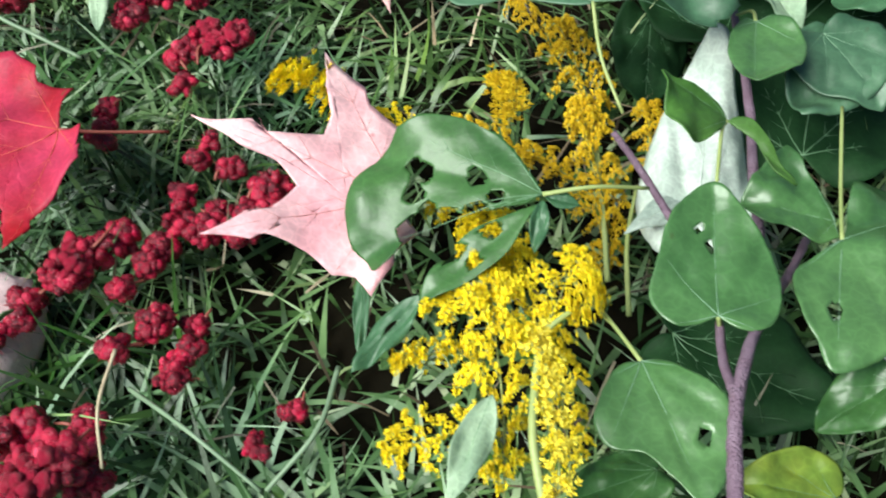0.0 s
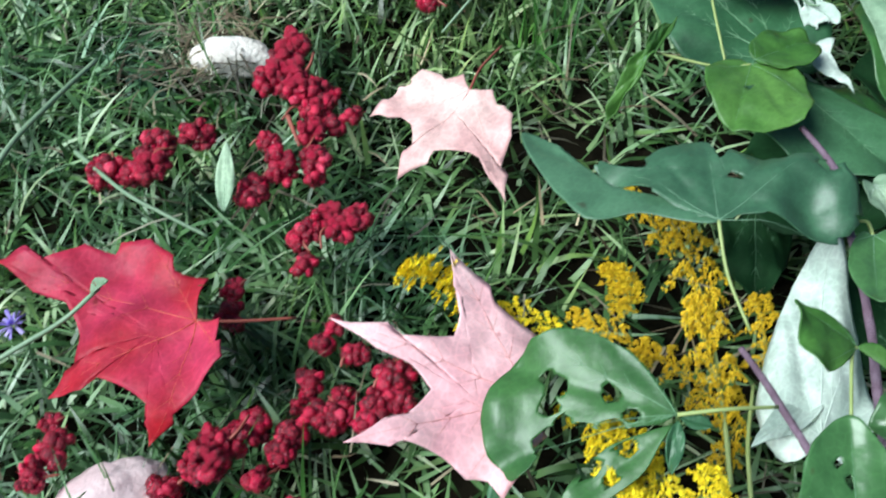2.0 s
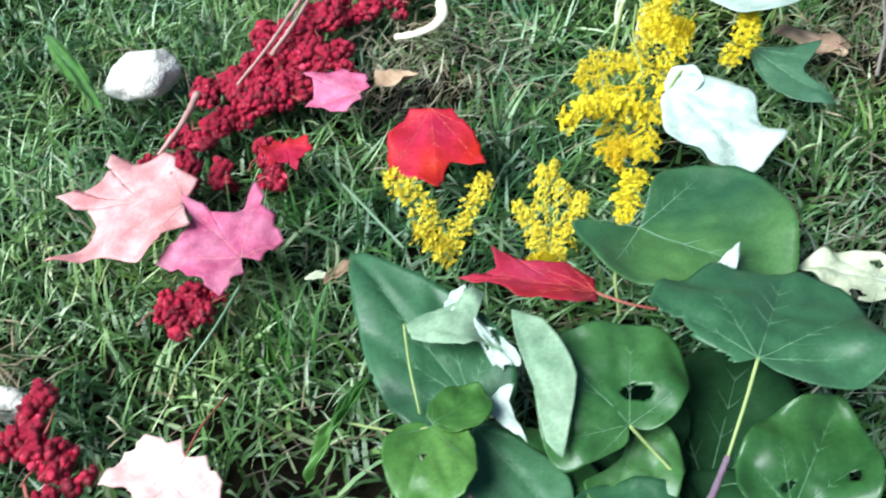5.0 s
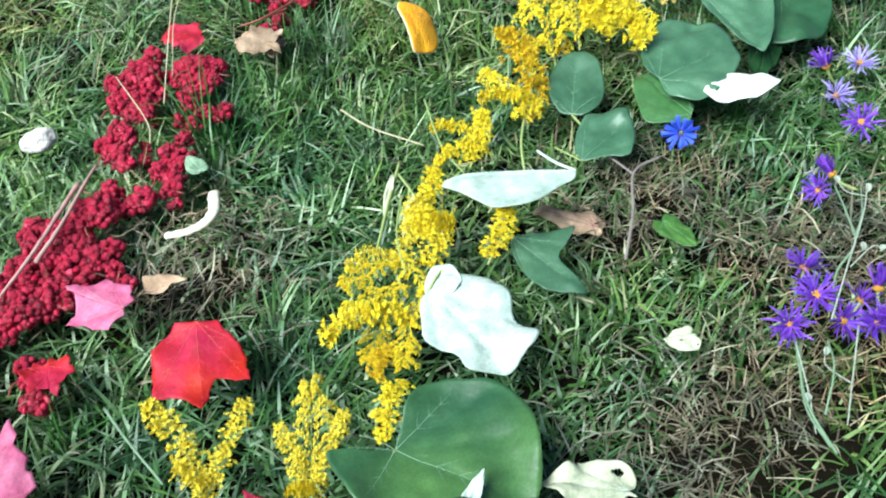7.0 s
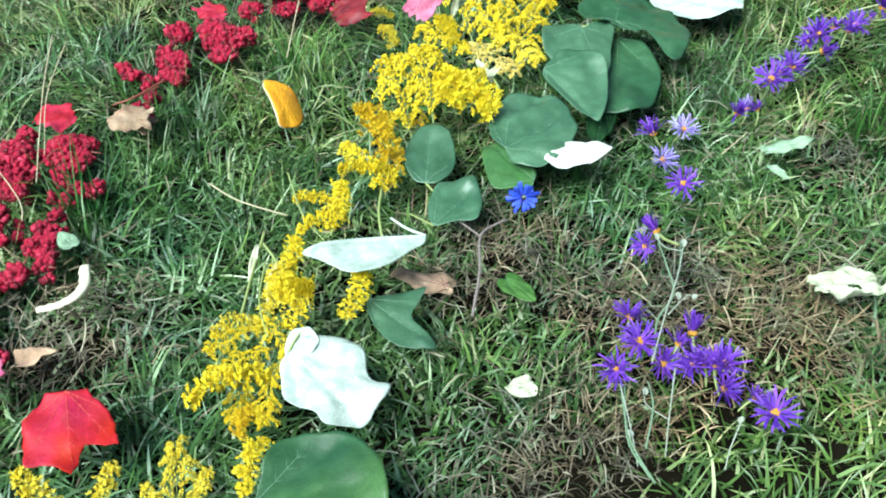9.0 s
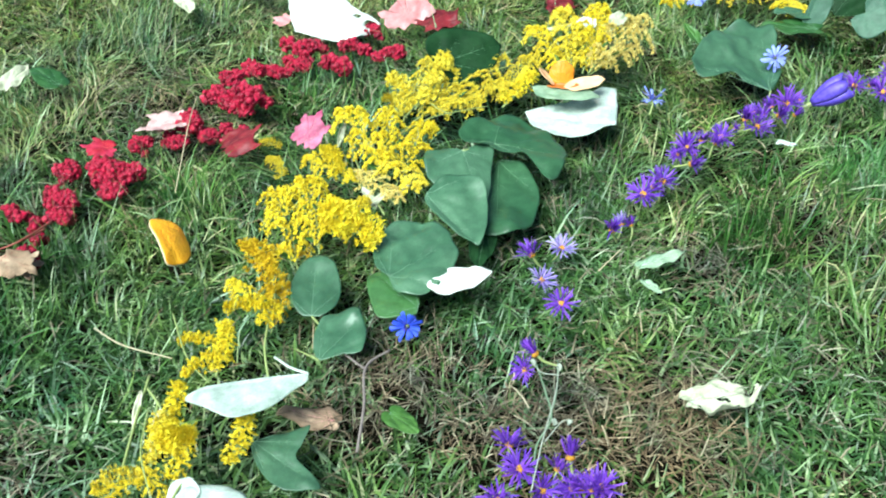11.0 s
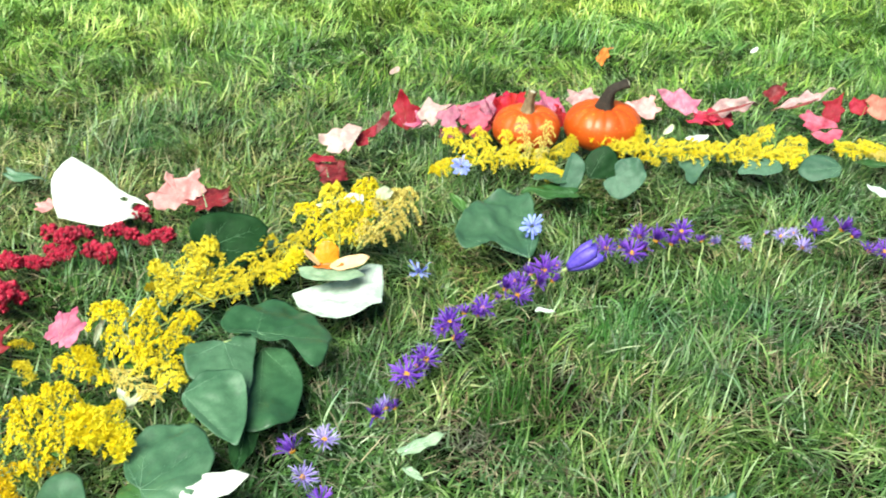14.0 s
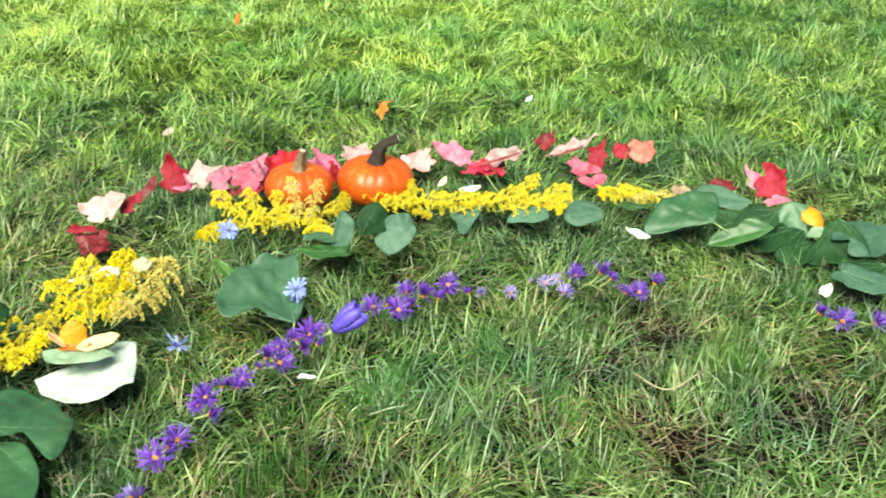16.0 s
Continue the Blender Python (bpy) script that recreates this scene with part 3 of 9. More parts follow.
def berry_bunch_model(radius, seed):
    """A lump of velvety berries on a short stalk, lying at the origin."""
    rng = np.random.default_rng(seed)
    top = new("sumac_bunch")
    verts, faces, placed, singles = [], [], [], []
    lobes = [rng.normal(0, 0.45, 3) * (radius, radius, radius * 0.3) for _ in range(3)]
    for k in range(1500):
        c = lobes[rng.integers(3)]
        d = rng.normal(0, 1, 3)
        d /= np.linalg.norm(d)
        p = c + d * rng.uniform(0.2, 1.0) ** 0.5 * radius * np.array((0.62, 0.62, 0.50))
        if p[2] < -0.006 or any(np.linalg.norm(p - q) < 0.0021 for q in placed):
            continue
        placed.append(p)
        r = rng.uniform(0.0021, 0.0034)
        if radius > 0.012 and len(singles) < 26 and p[2] > 0.2 * radius:
            singles.append((p, r))
            continue
        v = BALL_V * r * (1 + 0.07 * rng.normal(0, 1, (len(BALL_V), 1))) * rng.uniform(0.75, 1.35, 3) + p
        faces += [tuple(i + len(verts) for i in q) for q in BALL_F]
        verts += v.tolist()
        # a coat of short stiff hairs
        for j in range(26):
            d = rng.normal(0, 1, 3)
            d /= np.linalg.norm(d)
            w = np.cross(d, rng.normal(0, 1, 3))
            w *= 0.00022 / np.linalg.norm(w)
            o = len(verts)
            verts += [(p + d * r * 0.9 - w).tolist(), (p + d * r * 0.9 + w).tolist(), (p + d * (r + rng.uniform(0.0005, 0.0017))).tolist()]
            faces.append((o, o + 1, o + 2))
        if len(placed) > 4.6e5 * radius ** 2:
            break
    for p, r in singles:
        ob = new("berry", berry_mesh(len(singles) % 2 + int(p[0] * 1e5) % 3))
        ob.parent = top
        ob.matrix_basis = Matrix.Translation(Vector(p.tolist())) @ Matrix.Rotation(p[1] * 900, 4, (0.3, 0.5, 0.8)) @ Matrix.Diagonal((r, r * rng.uniform(0.85, 1.15), r * rng.uniform(0.85, 1.15), 1))
    mesh_object("berry_lump", verts, faces, BERRY, top, smooth=True)["kind"] = "stuff"
    a = rng.uniform(0, 6.28)
    pts = [Vector((0, 0, -0.002)), Vector((0.7 * radius * math.cos(a), 0.7 * radius * math.sin(a), 0.002)), Vector((1.4 * radius * math.cos(a + 0.3), 1.4 * radius * math.sin(a + 0.3), 0.001))]
    v, f = tube(curve_points(pts, 4), 0.0011, 0.0006, 5)
    mesh_object("stalk", v, f, STALK_RED, top)
    tagged(top, "bunch of velvety crimson sumac berries on the grass", "berries", "sumac berry bunches")
    return top


def berry_bunch(at, radius):
    """A bunch of about the given radius in metres."""
    size = min((0.006, 0.010, 0.014, 0.019), key=lambda q: abs(q - radius))
    made = BUNCHES.setdefault(size, [])
    s = radius / size
    m = pose(at[0], at[1], at[2], 0, 0, (len(made) * 137) % 360) @ Matrix.Diagonal((s, s, s, 1))
    if len(made) < 4:
        ob = berry_bunch_model(size, 40 + len(made) + int(size * 1000) * 7)
        ob.matrix_basis = m
    else:
        old = made[len(made) % 4]
        ob = copy_thing(old, m @ Matrix.Diagonal((*[1 / q for q in old.scale], 1)))
    made.append(ob)
    COVER.append((at[0], at[1], radius * 0.15, at[2]))
    return ob


PLUMES = {}


def floret_cloud(rng, spots, size):
    """Small ragged florets: six narrow petals each."""
    verts, faces = [], []
    for p, d in spots:
        n = Vector(d).normalized()
        x = n.orthogonal().normalized()
        y = n.cross(x)
        k0 = rng.uniform(0, 6.28)
        for k in range(6):
            a = k0 + k * 1.047 + rng.uniform(-0.3, 0.3)
            out = x * math.cos(a) + y * math.sin(a)
            wide = (y * math.cos(a) - x * math.sin(a)) * size * 0.22
            tip = p + out * size * rng.uniform(0.6, 1.1) + n * size * rng.uniform(0.3, 1.2)
            mid = p.lerp(tip, 0.55) + n * size * 0.15
            o = len(verts)
            verts += [p - n * size * 0.2, mid - wide, tip, mid + wide]
            faces += [(o, o + 1, o + 2, o + 3)]
    return verts, faces


def plume_model(kind, paint, seed):
    """A goldenrod head lying along +y from its stalk at the origin; 10 cm long."""
    rng = np.random.default_rng(seed)
    top = new("goldenrod")
    slim = kind == "spike"
    arch = [Vector((0, 0, 0)), Vector((0.003, 0.035, 0.008)), Vector((0, 0.07, 0.010)), Vector((-0.004, 0.1, 0.006))]
    axis = curve_points(arch, 8)
    twigs = []
    spots = []
    n = 20 if slim else 22
    for k in range(n):
        t = 0.06 + 0.92 * k / (n - 1)
        p = axis[min(len(axis) - 1, int(t * (len(axis) - 1)))]
        reach = (0.009 if slim else 0.040) * (0.35 + 0.65 * math.sin(math.pi * min(1, 0.18 + t * 0.80))) * rng.uniform(0.6, 1.2)
        s = 1 if k % 2 else -1
        a = rng.uniform(-0.3, 0.9)
        d = Vector((s * math.cos(a), (0.55 if slim else 0.95) + 0.35 * rng.uniform(-1, 1), math.sin(a) * 0.8)).normalized()
        end = p + d * reach + Vector((s * 0.10 * reach, -0.22 * reach, -0.30 * reach))
        branch = curve_points([p, p + d * reach * 0.55 + Vector((0, 0.08 * reach, 0.006)), end], 12)
        twigs.append(branch)
        m = 11 if slim else 38
        for j in range(m):
            at = (0.10 + 0.90 * j / m) * (len(branch) - 1)
            q = branch[int(at)].lerp(branch[min(len(branch) - 1, int(at) + 1)], at - int(at))
            # the florets stand in a comb on the upper side of each branchlet
            jit = Vector(rng.normal(0, 1, 3).tolist()) * (0.0019 if slim else 0.0009)
            spots.append((q + jit + Vector((0, 0, 0.0008)), (jit.x * 1.4 + d.x * 0.0008, jit.y * 1.4 + d.y * 0.0008, abs(jit.z) + 0.0014)))
    v, f = floret_cloud(rng, spots, 0.0030 if slim else 0.0025)
    ob = mesh_object("blossom_mass", v, f, paint, top, smooth=False)
    ob["kind"] = "stuff"
    v, f = tube(axis, 0.0011, 0.0005, 5)
    mesh_object("stem", v, f, STALK_GREEN, top)
    for branch in twigs[::2] if not slim else ():
        v, f = tube(branch[::2], 0.0006, 0.0003, 4)
        mesh_object("branchlet", v, f, STALK_GREEN, top)
    for k in range(0 if slim else 2):
        s = 1 if k else -1
        p = axis[3 + 4 * k]
        leaf("leaflet", p, p + Vector((s * 0.025, 0.014, 0.004)), 0.006, FRESH, "", shape=LANCE, parent=top, rings=4, roll_y=30, seed=seed + k, cover=False)
    tagged(top, "head of small yellow goldenrod blossoms laid on the grass", "flower", "goldenrod heads")
    return top


def goldenrod(start, end, kind="plume", paint=None, wide=1.0, roll=0.0, label=""):
    """A head from its stalk end to its tip."""
    paint = paint or GOLD
    start, end = Vector(start), Vector(end)
    made = PLUMES.setdefault((kind, paint.name), [])
    ahead = (end - start).normalized()
    side = ahead.cross(Vector((0, 0, 1))).normalized()
    turn = Matrix((side, ahead, side.cross(ahead))).transposed() @ Matrix.Rotation(radians(roll), 3, "Y")
    s = (end - start).length / 0.1
    m = Matrix.Translation(start) @ turn.to_4x4() @ Matrix.Diagonal(((0.72 if kind == "plume" else 0.85) * wide * max(s, 0.6), s, 0.85 * wide * max(s, 0.6), 1))
    if len(made) < 3:
        ob = plume_model(kind, paint, 7 + 11 * len(PLUMES) + len(made))
        ob.matrix_basis = m
    else:
        old = made[len(made) % 3]
        ob = copy_thing(old, m @ Matrix.Diagonal((*[1 / q for q in old.scale], 1)))
    if label:
        tagged(ob, label)
    made.append(ob)
    c = start.lerp(end, 0.5)
    COVER.append((c.x, c.y, 0.2 * (end - start).length, min(start.z, end.z)))
    return ob


def stalk_thing(name, points, r0, r1, paint, label, category="stalk", rough=0.15, seed=0, parent=None):
    base = Vector(points[0])
    v, f = tube(curve_points([Vector(p) - base for p in points], 8), r0, r1, 8, rough, seed)
    if parent:
        return mesh_object(name, v, f, paint, parent, base - parent.location, label)
    return tagged(mesh_object(name, v, f, paint, None, base), label, category)


ASTERS = {}


RAYS = {}


def ray_mesh(paint, k):
    """One narrow ray along +x, of four shapes."""
    if (paint.name, k) not in RAYS:
        rng = np.random.default_rng(k + 300)
        verts = []
        curl, twist = rng.uniform(-0.5, 0.35), rng.normal(0, 0.4)
        for t, w in ((0.0, 0.6), (0.3, 1.0), (0.6, 1.0), (0.85, 0.8), (1.0, 0.2)):
            wide = Vector((0, math.cos(twist * t), math.sin(twist * t))) * 0.00085 * w
            p = Vector((t * 0.0165, 0.0012 * math.sin(t * 3 + k), 0.0165 * curl * t * t))
            verts += [p - wide, p + wide]
        me = bpy.data.meshes.new("ray")
        me.from_pydata([tuple(v) for v in verts], [], [(2 * j, 2 * j + 1, 2 * j + 3, 2 * j + 2) for j in range(4)])
        me.materials.append(paint)
        RAYS[paint.name, k] = me
    return RAYS[paint.name, k]


def aster_model(paint, seed):
    rng = np.random.default_rng(seed)
    top = new("aster")
    cup = rng.uniform(0.15, 1.05)
    for k in range(44):
        ob = new("ray", ray_mesh(paint, k % 5))
        ob.parent = top
        lift = cup + (0.0 if k % 2 else 0.35) + rng.normal(0, 0.22)
        s = rng.uniform(0.75, 1.15)
        ob.matrix_basis = Matrix.Rotation(2 * math.pi * k / 44 + rng.normal(0, 0.09), 4, "Z") @ Matrix.Rotation(-lift, 4, "Y") @ Matrix.Translation((0.0028, 0, 0)) @ Matrix.Diagonal((s, 1, s, 1))
    v = [(x * 0.0042, y * 0.0042, 0.0012 + z * 0.0026 + 0.0005 * noise.noise(Vector((x * 4, y * 4, z * 4 + seed)))) for x, y, z in BALL_V]
    mesh_object("disc", v, BALL_F, DISC, top)
    v, f = tube(curve_points([Vector((0, 0, 0)), Vector((0.001, 0.002, -0.010)), Vector((0.004, 0.009, -0.022))], 4), 0.0016, 0.0011, 6)
    mesh_object("stem", v, f, STALK_GREEN, top)
    tagged(top, "violet aster blossom with an orange-yellow disc lying on the grass", "flower", "aster blossoms")
    return top


def aster(at, toward=(0, 0), size=1.0, paint=None):
    """toward: how far its face leans along x and y, as parts of its upright way."""
    paint = paint or RAY
    made = ASTERS.setdefault(paint.name, [])
    n = Vector((toward[0], toward[1], 1)).normalized()
    turn = n.to_track_quat("Z", "Y").to_matrix().to_4x4() @ Matrix.Rotation(len(made) * 2.4, 4, "Z")
    size *= 0.93
    m = Matrix.Translation(at) @ turn @ Matrix.Diagonal((size, size, size, 1))
    if len(made) < 4:
        ob = aster_model(paint, 90 + len(made))
        if paint is RAY_PALE:
            tagged(ob, "faded pale violet aster blossom lying on the grass")
        ob.matrix_basis = m
    else:
        old = made[len(made) % 4]
        ob = copy_thing(old, m @ Matrix.Diagonal((*[1 / q for q in old.scale], 1)))
    made.append(ob)
    COVER.append((at[0], at[1], 0.009 * size, at[2]))
    return ob


def chicory(at, toward, size, paint, label):
    """A blue flower head of square-ended, toothed petals, each a part."""
    rng = np.random.default_rng(int(abs(at[0]) * 1000) + 5)
    top = new("chicory_flower")
    n = Vector((toward[0], toward[1], 1)).normalized()
    top.matrix_basis = Matrix.Translation(at) @ n.to_track_quat("Z", "Y").to_matrix().to_4x4() @ Matrix.Diagonal((size, size, size, 1))
    for k in range(26):
        a = 2 * math.pi * k / 13 + rng.uniform(-0.1, 0.1)
        lift, reach = rng.normal(0.25 if k < 13 else 0.9, 0.4), rng.uniform(0.012, 0.020)
        out, wide = Vector((math.cos(a), math.sin(a), 0)), Vector((-math.sin(a), math.cos(a), rng.normal(0, 0.5))) * 0.0022
        verts = []
        for t, w in ((0.1, 0.3), (0.4, 0.75), (0.75, 1.0), (0.95, 0.95)):
            p = out * (0.002 + reach * t) + Vector((0, 0, reach * (lift * t - 0.3 * t * t)))
            verts += [p - wide * w, p - wide * w * 0.33 + Vector((0, 0, 0.0004)), p + wide * w * 0.33 + Vector((0, 0, 0.0004)), p + wide * w]
        tip = out * (0.002 + reach * 1.06) + Vector((0, 0, reach * (lift - 0.34)))
        verts += [tip - wide * 0.65, tip, tip + wide * 0.65]
        faces = [(4 * r + c, 4 * r + c + 1, 4 * r + c + 5, 4 * r + c + 4) for r in range(3) for c in range(3)]
        faces += [(12, 13, 16), (13, 14, 17), (14, 15, 18)]
        mesh_object("petal", verts, faces, paint, top)
    pieces = []
    for k in range(14):
        a, r = rng.uniform(0, 6.28), rng.uniform(0.0, 0.0035)
        p = Vector((math.cos(a) * r, math.sin(a) * r, 0))
        pieces.append(tube([p, p * 1.5 + Vector((0, 0, 0.005)), p * 2.2 + Vector((0, 0, 0.008))], 0.0004, 0.0003, 4))
    v, f = gather(pieces)
    mesh_object("stamen_tuft", v, f, GENTIAN, top)
    v, f = tube(curve_points([Vector((0, 0, 0.001)), Vector((0, 0.003, -0.012)), Vector((0.004, 0.010, -0.024))], 4), 0.0022, 0.0012, 6)
    mesh_object("stem", v, f, STALK_GREEN, top)
    COVER.append((at[0], at[1], 0.012, at[2]))
    return tagged(top, label, "flower", "blue flowers")


def bell_flower(at, toward, size, label):
    """A closed, five-sided violet flower."""
    top = new("bellflower")
    n = Vector(toward).normalized()
    top.matrix_basis = Matrix.Translation(at) @ n.to_track_quat("Z", "Y").to_matrix().to_4x4() @ Matrix.Diagonal((size, size, size, 1))
    for k in range(5):
        verts, faces = [], []
        for i in range(8):
            t = i / 7
            r = 0.005 + 0.016 * math.sin(t * 1.9) - 0.004 * t * t
            for j in range(5):
                a = 2 * math.pi * (k + (j - 2) / 4 * 1.06) / 5
                rr = r * (0.90 + 0.13 * (1 - abs(j - 2) / 2) + (0.10 if i == 7 and j == 2 else 0))
                verts.append((math.cos(a) * rr, math.sin(a) * rr, 0.046 * t + (0.006 * (1 - abs(j - 2) / 2) * t)))
        faces = [(5 * i + j, 5 * i + j + 1, 5 * i + j + 6, 5 * i + j + 5) for i in range(7) for j in range(4)]
        ob = mesh_object("petal", verts, faces, GENTIAN, top)
        ob.modifiers.new("thickness", "SOLIDIFY").thickness = 0.0006
    v, f = tube([Vector((0, 0, 0.003)), Vector((0, 0, -0.008)), Vector((0.002, 0, -0.02))], 0.0035, 0.0014, 7)
    mesh_object("stem", v, f, STALK_GREEN, top)
    return tagged(top, label, "flower", "")


def pumpkin(at, radius, height, ribs, stem_points, r0, r1, paint, label, tilt=(0, 0), seed=0):
    """A ribbed pumpkin that stands with its underside at at."""
    top = new("pumpkin")
    top.matrix_basis = pose(*at, tilt[0], tilt[1], 0)
    verts, faces, nu, nv = [], [], ribs * 8, 30
    for j in range(nv + 1):
        t = math.pi * j / nv
        for i in range(nu):
            a = 2 * math.pi * i / nu
            groove = abs(math.sin(a * ribs / 2 + 0.25 * math.sin(3 * a + seed)))
            lobe = 1 - 0.022 * (1 - groove ** 0.5) * math.sin(t) ** 0.6
            prof = math.sin(t) ** 0.66
            rr = radius * prof * lobe * (1 + 0.018 * math.sin(2 * a + seed) + 0.01 * math.sin(5 * a + 2))
            z = height / 2 + height / 2 * math.copysign(abs(math.cos(t)) ** 0.9, math.cos(t))
            dip = 0.16 * height * math.exp(-((rr / radius) / 0.28) ** 2)
            z += -dip if t < 1.57 else dip * 0.8
            verts.append((math.cos(a) * rr, math.sin(a) * rr, z - 0.0035 * (1 - groove ** 0.6) * (t < 1.2)))
    for j in range(nv):
        for i in range(nu):
            a, b = j * nu + i, j * nu + (i + 1) % nu
            faces.append((a, a + nu, b + nu, b))
    mesh_object("body", verts, faces, paint_body, top)
    line = curve_points([Vector(p) for p in stem_points], 7)
    sv, sf = [], []
    sides = 30
    for i, p in enumerate(line):
        d = (line[min(i + 1, len(line) - 1)] - line[max(i - 1, 0)]).normalized()
        x = (Vector((1, 0, 0)) - d * d.x).normalized()
        y = d.cross(x)
        t = i / (len(line) - 1)
        r = r1 + (r0 - r1) * (1 - t) ** 1.4 + 0.8 * r0 * math.exp(-t * 6) + 0.3 * r1 * max(0, t - 0.85) / 0.15
        for k in range(sides):
            a = 2 * math.pi * k / sides
            rr = r * (1 + 0.20 * math.copysign(abs(math.cos(3 * a + t * 0.8)) ** 0.6, math.cos(3 * a + t * 0.8)))
            sv.append(p + (x * math.cos(a) + y * math.sin(a)) * rr)
    for i in range(len(line) - 1):
        for k in range(sides):
            a, b = i * sides + k, i * sides + (k + 1) % sides
            sf.append((a, b, b + sides, a + sides))
    sf.append(tuple(range((len(line) - 1) * sides, len(line) * sides)))
    stem = mesh_object("stem", sv, sf, paint, top)
    ring = line[-1]
    d = (line[-1] - line[-2]).normalized()
    cv, cf = tube([ring - d * 0.001, ring + d * 0.0015], r1 * 1.02, r1 * 0.8, 12)
    mesh_object("cut_end", cv, cf, STEM_CUT, stem, (0, 0, 0), "pale dry cut end")
    COVER.append((at[0], at[1], radius * 0.75, at[2]))
    return tagged(top, label, "pumpkin", "pumpkins")


paint_body = PUMPKIN
STEM_CUT = plain_paint("pumpkin_stem_cut", (0.34, 0.28, 0.20), (0.56, 0.50, 0.42), 200.0, 0.85, 0.6, 0.001)


def stone(at, size, turn, paint, label, seed=1, category="stone", lumps=0.26):
    v = []
    for q in STONE_V:
        p = Vector(q)
        r = 1 + lumps * noise.noise(p * 1.3 + Vector((seed * 5.1, 0, 0))) + 0.09 * noise.noise(p * 4 + Vector((0, seed, 0))) + 0.015 * noise.noise(p * 11)
        v.append((p.x * r * size[0], p.y * r * size[1], p.z * r * size[2]))
    ob = mesh_object("stone", v, STONE_F, paint)
    ob.matrix_basis = pose(*at, 0, 0, turn)
    COVER.append((at[0], at[1], min(size[0], size[1]) * 0.35, at[2] - size[2] * 0.5))
    return tagged(ob, label, category)


def peel(base, tip, width, paint, label, roll=0.0, roll_x=60.0, roll_y=50.0, seed=1, torn=None, pith=True, rim=0.97, shape=OVAL):
    """A curved piece of orange peel: the zest outside, the pith as a part inside."""
    ob = leaf("orange_peel", base, tip, width, paint, label, "peel", "orange peel pieces", shape=shape, roll=roll, roll_x=roll_x, roll_y=roll_y, wave=0.03, seed=seed, thick=0.0012, torn=torn)
    if not pith:
        return ob
    up = (Matrix.Rotation(0, 3, "Z") @ Vector((0, 0, 1)))
    inner = leaf("pith", base, tip, (width or (Vector(tip) - Vector(base)).length) * rim, PITH, "soft white pith", shape=shape, roll=roll, roll_x=roll_x, roll_y=roll_y, wave=0.03, seed=seed, thick=0.0018, parent=ob, cover=False, torn=torn)
    side = (Vector(tip) - Vector(base)).normalized().cross(up).normalized()
    normal = Matrix.Rotation(radians(roll), 3, (Vector(tip) - Vector(base)).normalized()) @ side.cross((Vector(tip) - Vector(base)).normalized())
    inner.location = normal * (0.0017 if roll_x > 0 else -0.0017)
    return ob


# ---- the redbud branch with its leaves ----
branch = new("redbud_branch")
branch.location = (0.165, 0.160, 0.020)
tagged(branch, "cut redbud branch with purple bark and heart-shaped green leaves", "branch")


def twig(points, r0, r1, paint=None, label=""):
    return stalk_thing("twig", points, r0, r1, paint or TWIG, label, rough=0.25, seed=len(branch.children), parent=branch)


twig([(0.149, 0.129, 0.072), (0.151, 0.142, 0.073), (0.154, 0.158, 0.074), (0.158, 0.174, 0.075)], 0.0026, 0.0023)
twig([(0.158, 0.173, 0.075), (0.169, 0.195, 0.068), (0.187, 0.222, 0.045), (0.204, 0.246, 0.025), (0.220, 0.269, 0.020)], 0.0021, 0.0016)
twig([(0.157, 0.174, 0.075), (0.158, 0.187, 0.068), (0.162, 0.206, 0.060)], 0.0017, 0.0014)
twig([(0.168, 0.251, 0.030), (0.160, 0.270, 0.035), (0.150, 0.287, 0.045), (0.141, 0.297, 0.055)], 0.0019, 0.0014)
twig([(0.194, 0.259, 0.030), (0.194, 0.276, 0.040), (0.200, 0.316, 0.045), (0.204, 0.368, 0.050)], 0.0022, 0.0018)
twig([(0.207, 0.388, 0.050), (0.205, 0.401, 0.050), (0.198, 0.423, 0.050)], 0.0018, 0.0014)

on_branch = dict(parent=branch)
heart_leaf((0.110, 0.267, 0.058), (0.037, 0.262, 0.036), None, GREEN, "blue-green redbud leaf riddled with insect holes, one half eaten to strips", roll=-8, roll_y=-14, wave=0.05, seed=3, rings=34, ragged=0.035,
           shape=heart_shape([(0.10, 0.03), (0.35, 0.13), (0.51, 0.28), (0.58, 0.44), (0.57, 0.62), (0.47, 0.80), (0.30, 0.95), (0.12, 1.01)], [(-0.03, 0.10), (-0.02, 0.25), (0.02, 0.42), (0.07, 0.60), (0.0, 0.72), (-0.08, 0.80), (-0.11, 0.92)]),
           torn=[(0.30, 0.56, 0.05), (0.36, 0.60, 0.025), (0.18, 0.30, 0.032), (0.04, 0.22, 0.03), (0.20, 0.62, 0.045), (0.02, 0.66, 0.08), (0.02, 0.50, 0.06), (0.0, 0.34, 0.05), (0.10, 0.58, 0.04)], stalk=[(0.129, 0.267, 0.060), (0.151, 0.272, 0.050)], **on_branch)
heart_leaf((0.108, 0.264, 0.056), (0.061, 0.237, 0.038), None, GREEN, "strip left of an eaten redbud leaf", wave=0.05, seed=4, rings=22, vein=None,
           shape=heart_shape([(0.08, 0.20), (0.15, 0.45), (0.13, 0.75)], [(-0.06, 0.16), (-0.14, 0.40), (-0.10, 0.75)]), torn=[(0.06, 0.34, 0.05), (-0.03, 0.56, 0.045), (0.13, 0.62, 0.07)], **on_branch)
heart_leaf((0.110, 0.265, 0.057), (0.105, 0.246, 0.050), 0.0075, BLUEGREEN, "ragged tag of an eaten redbud leaf", shape=LANCE, wave=0.10, seed=6, fold=16, vein=None, **on_branch)
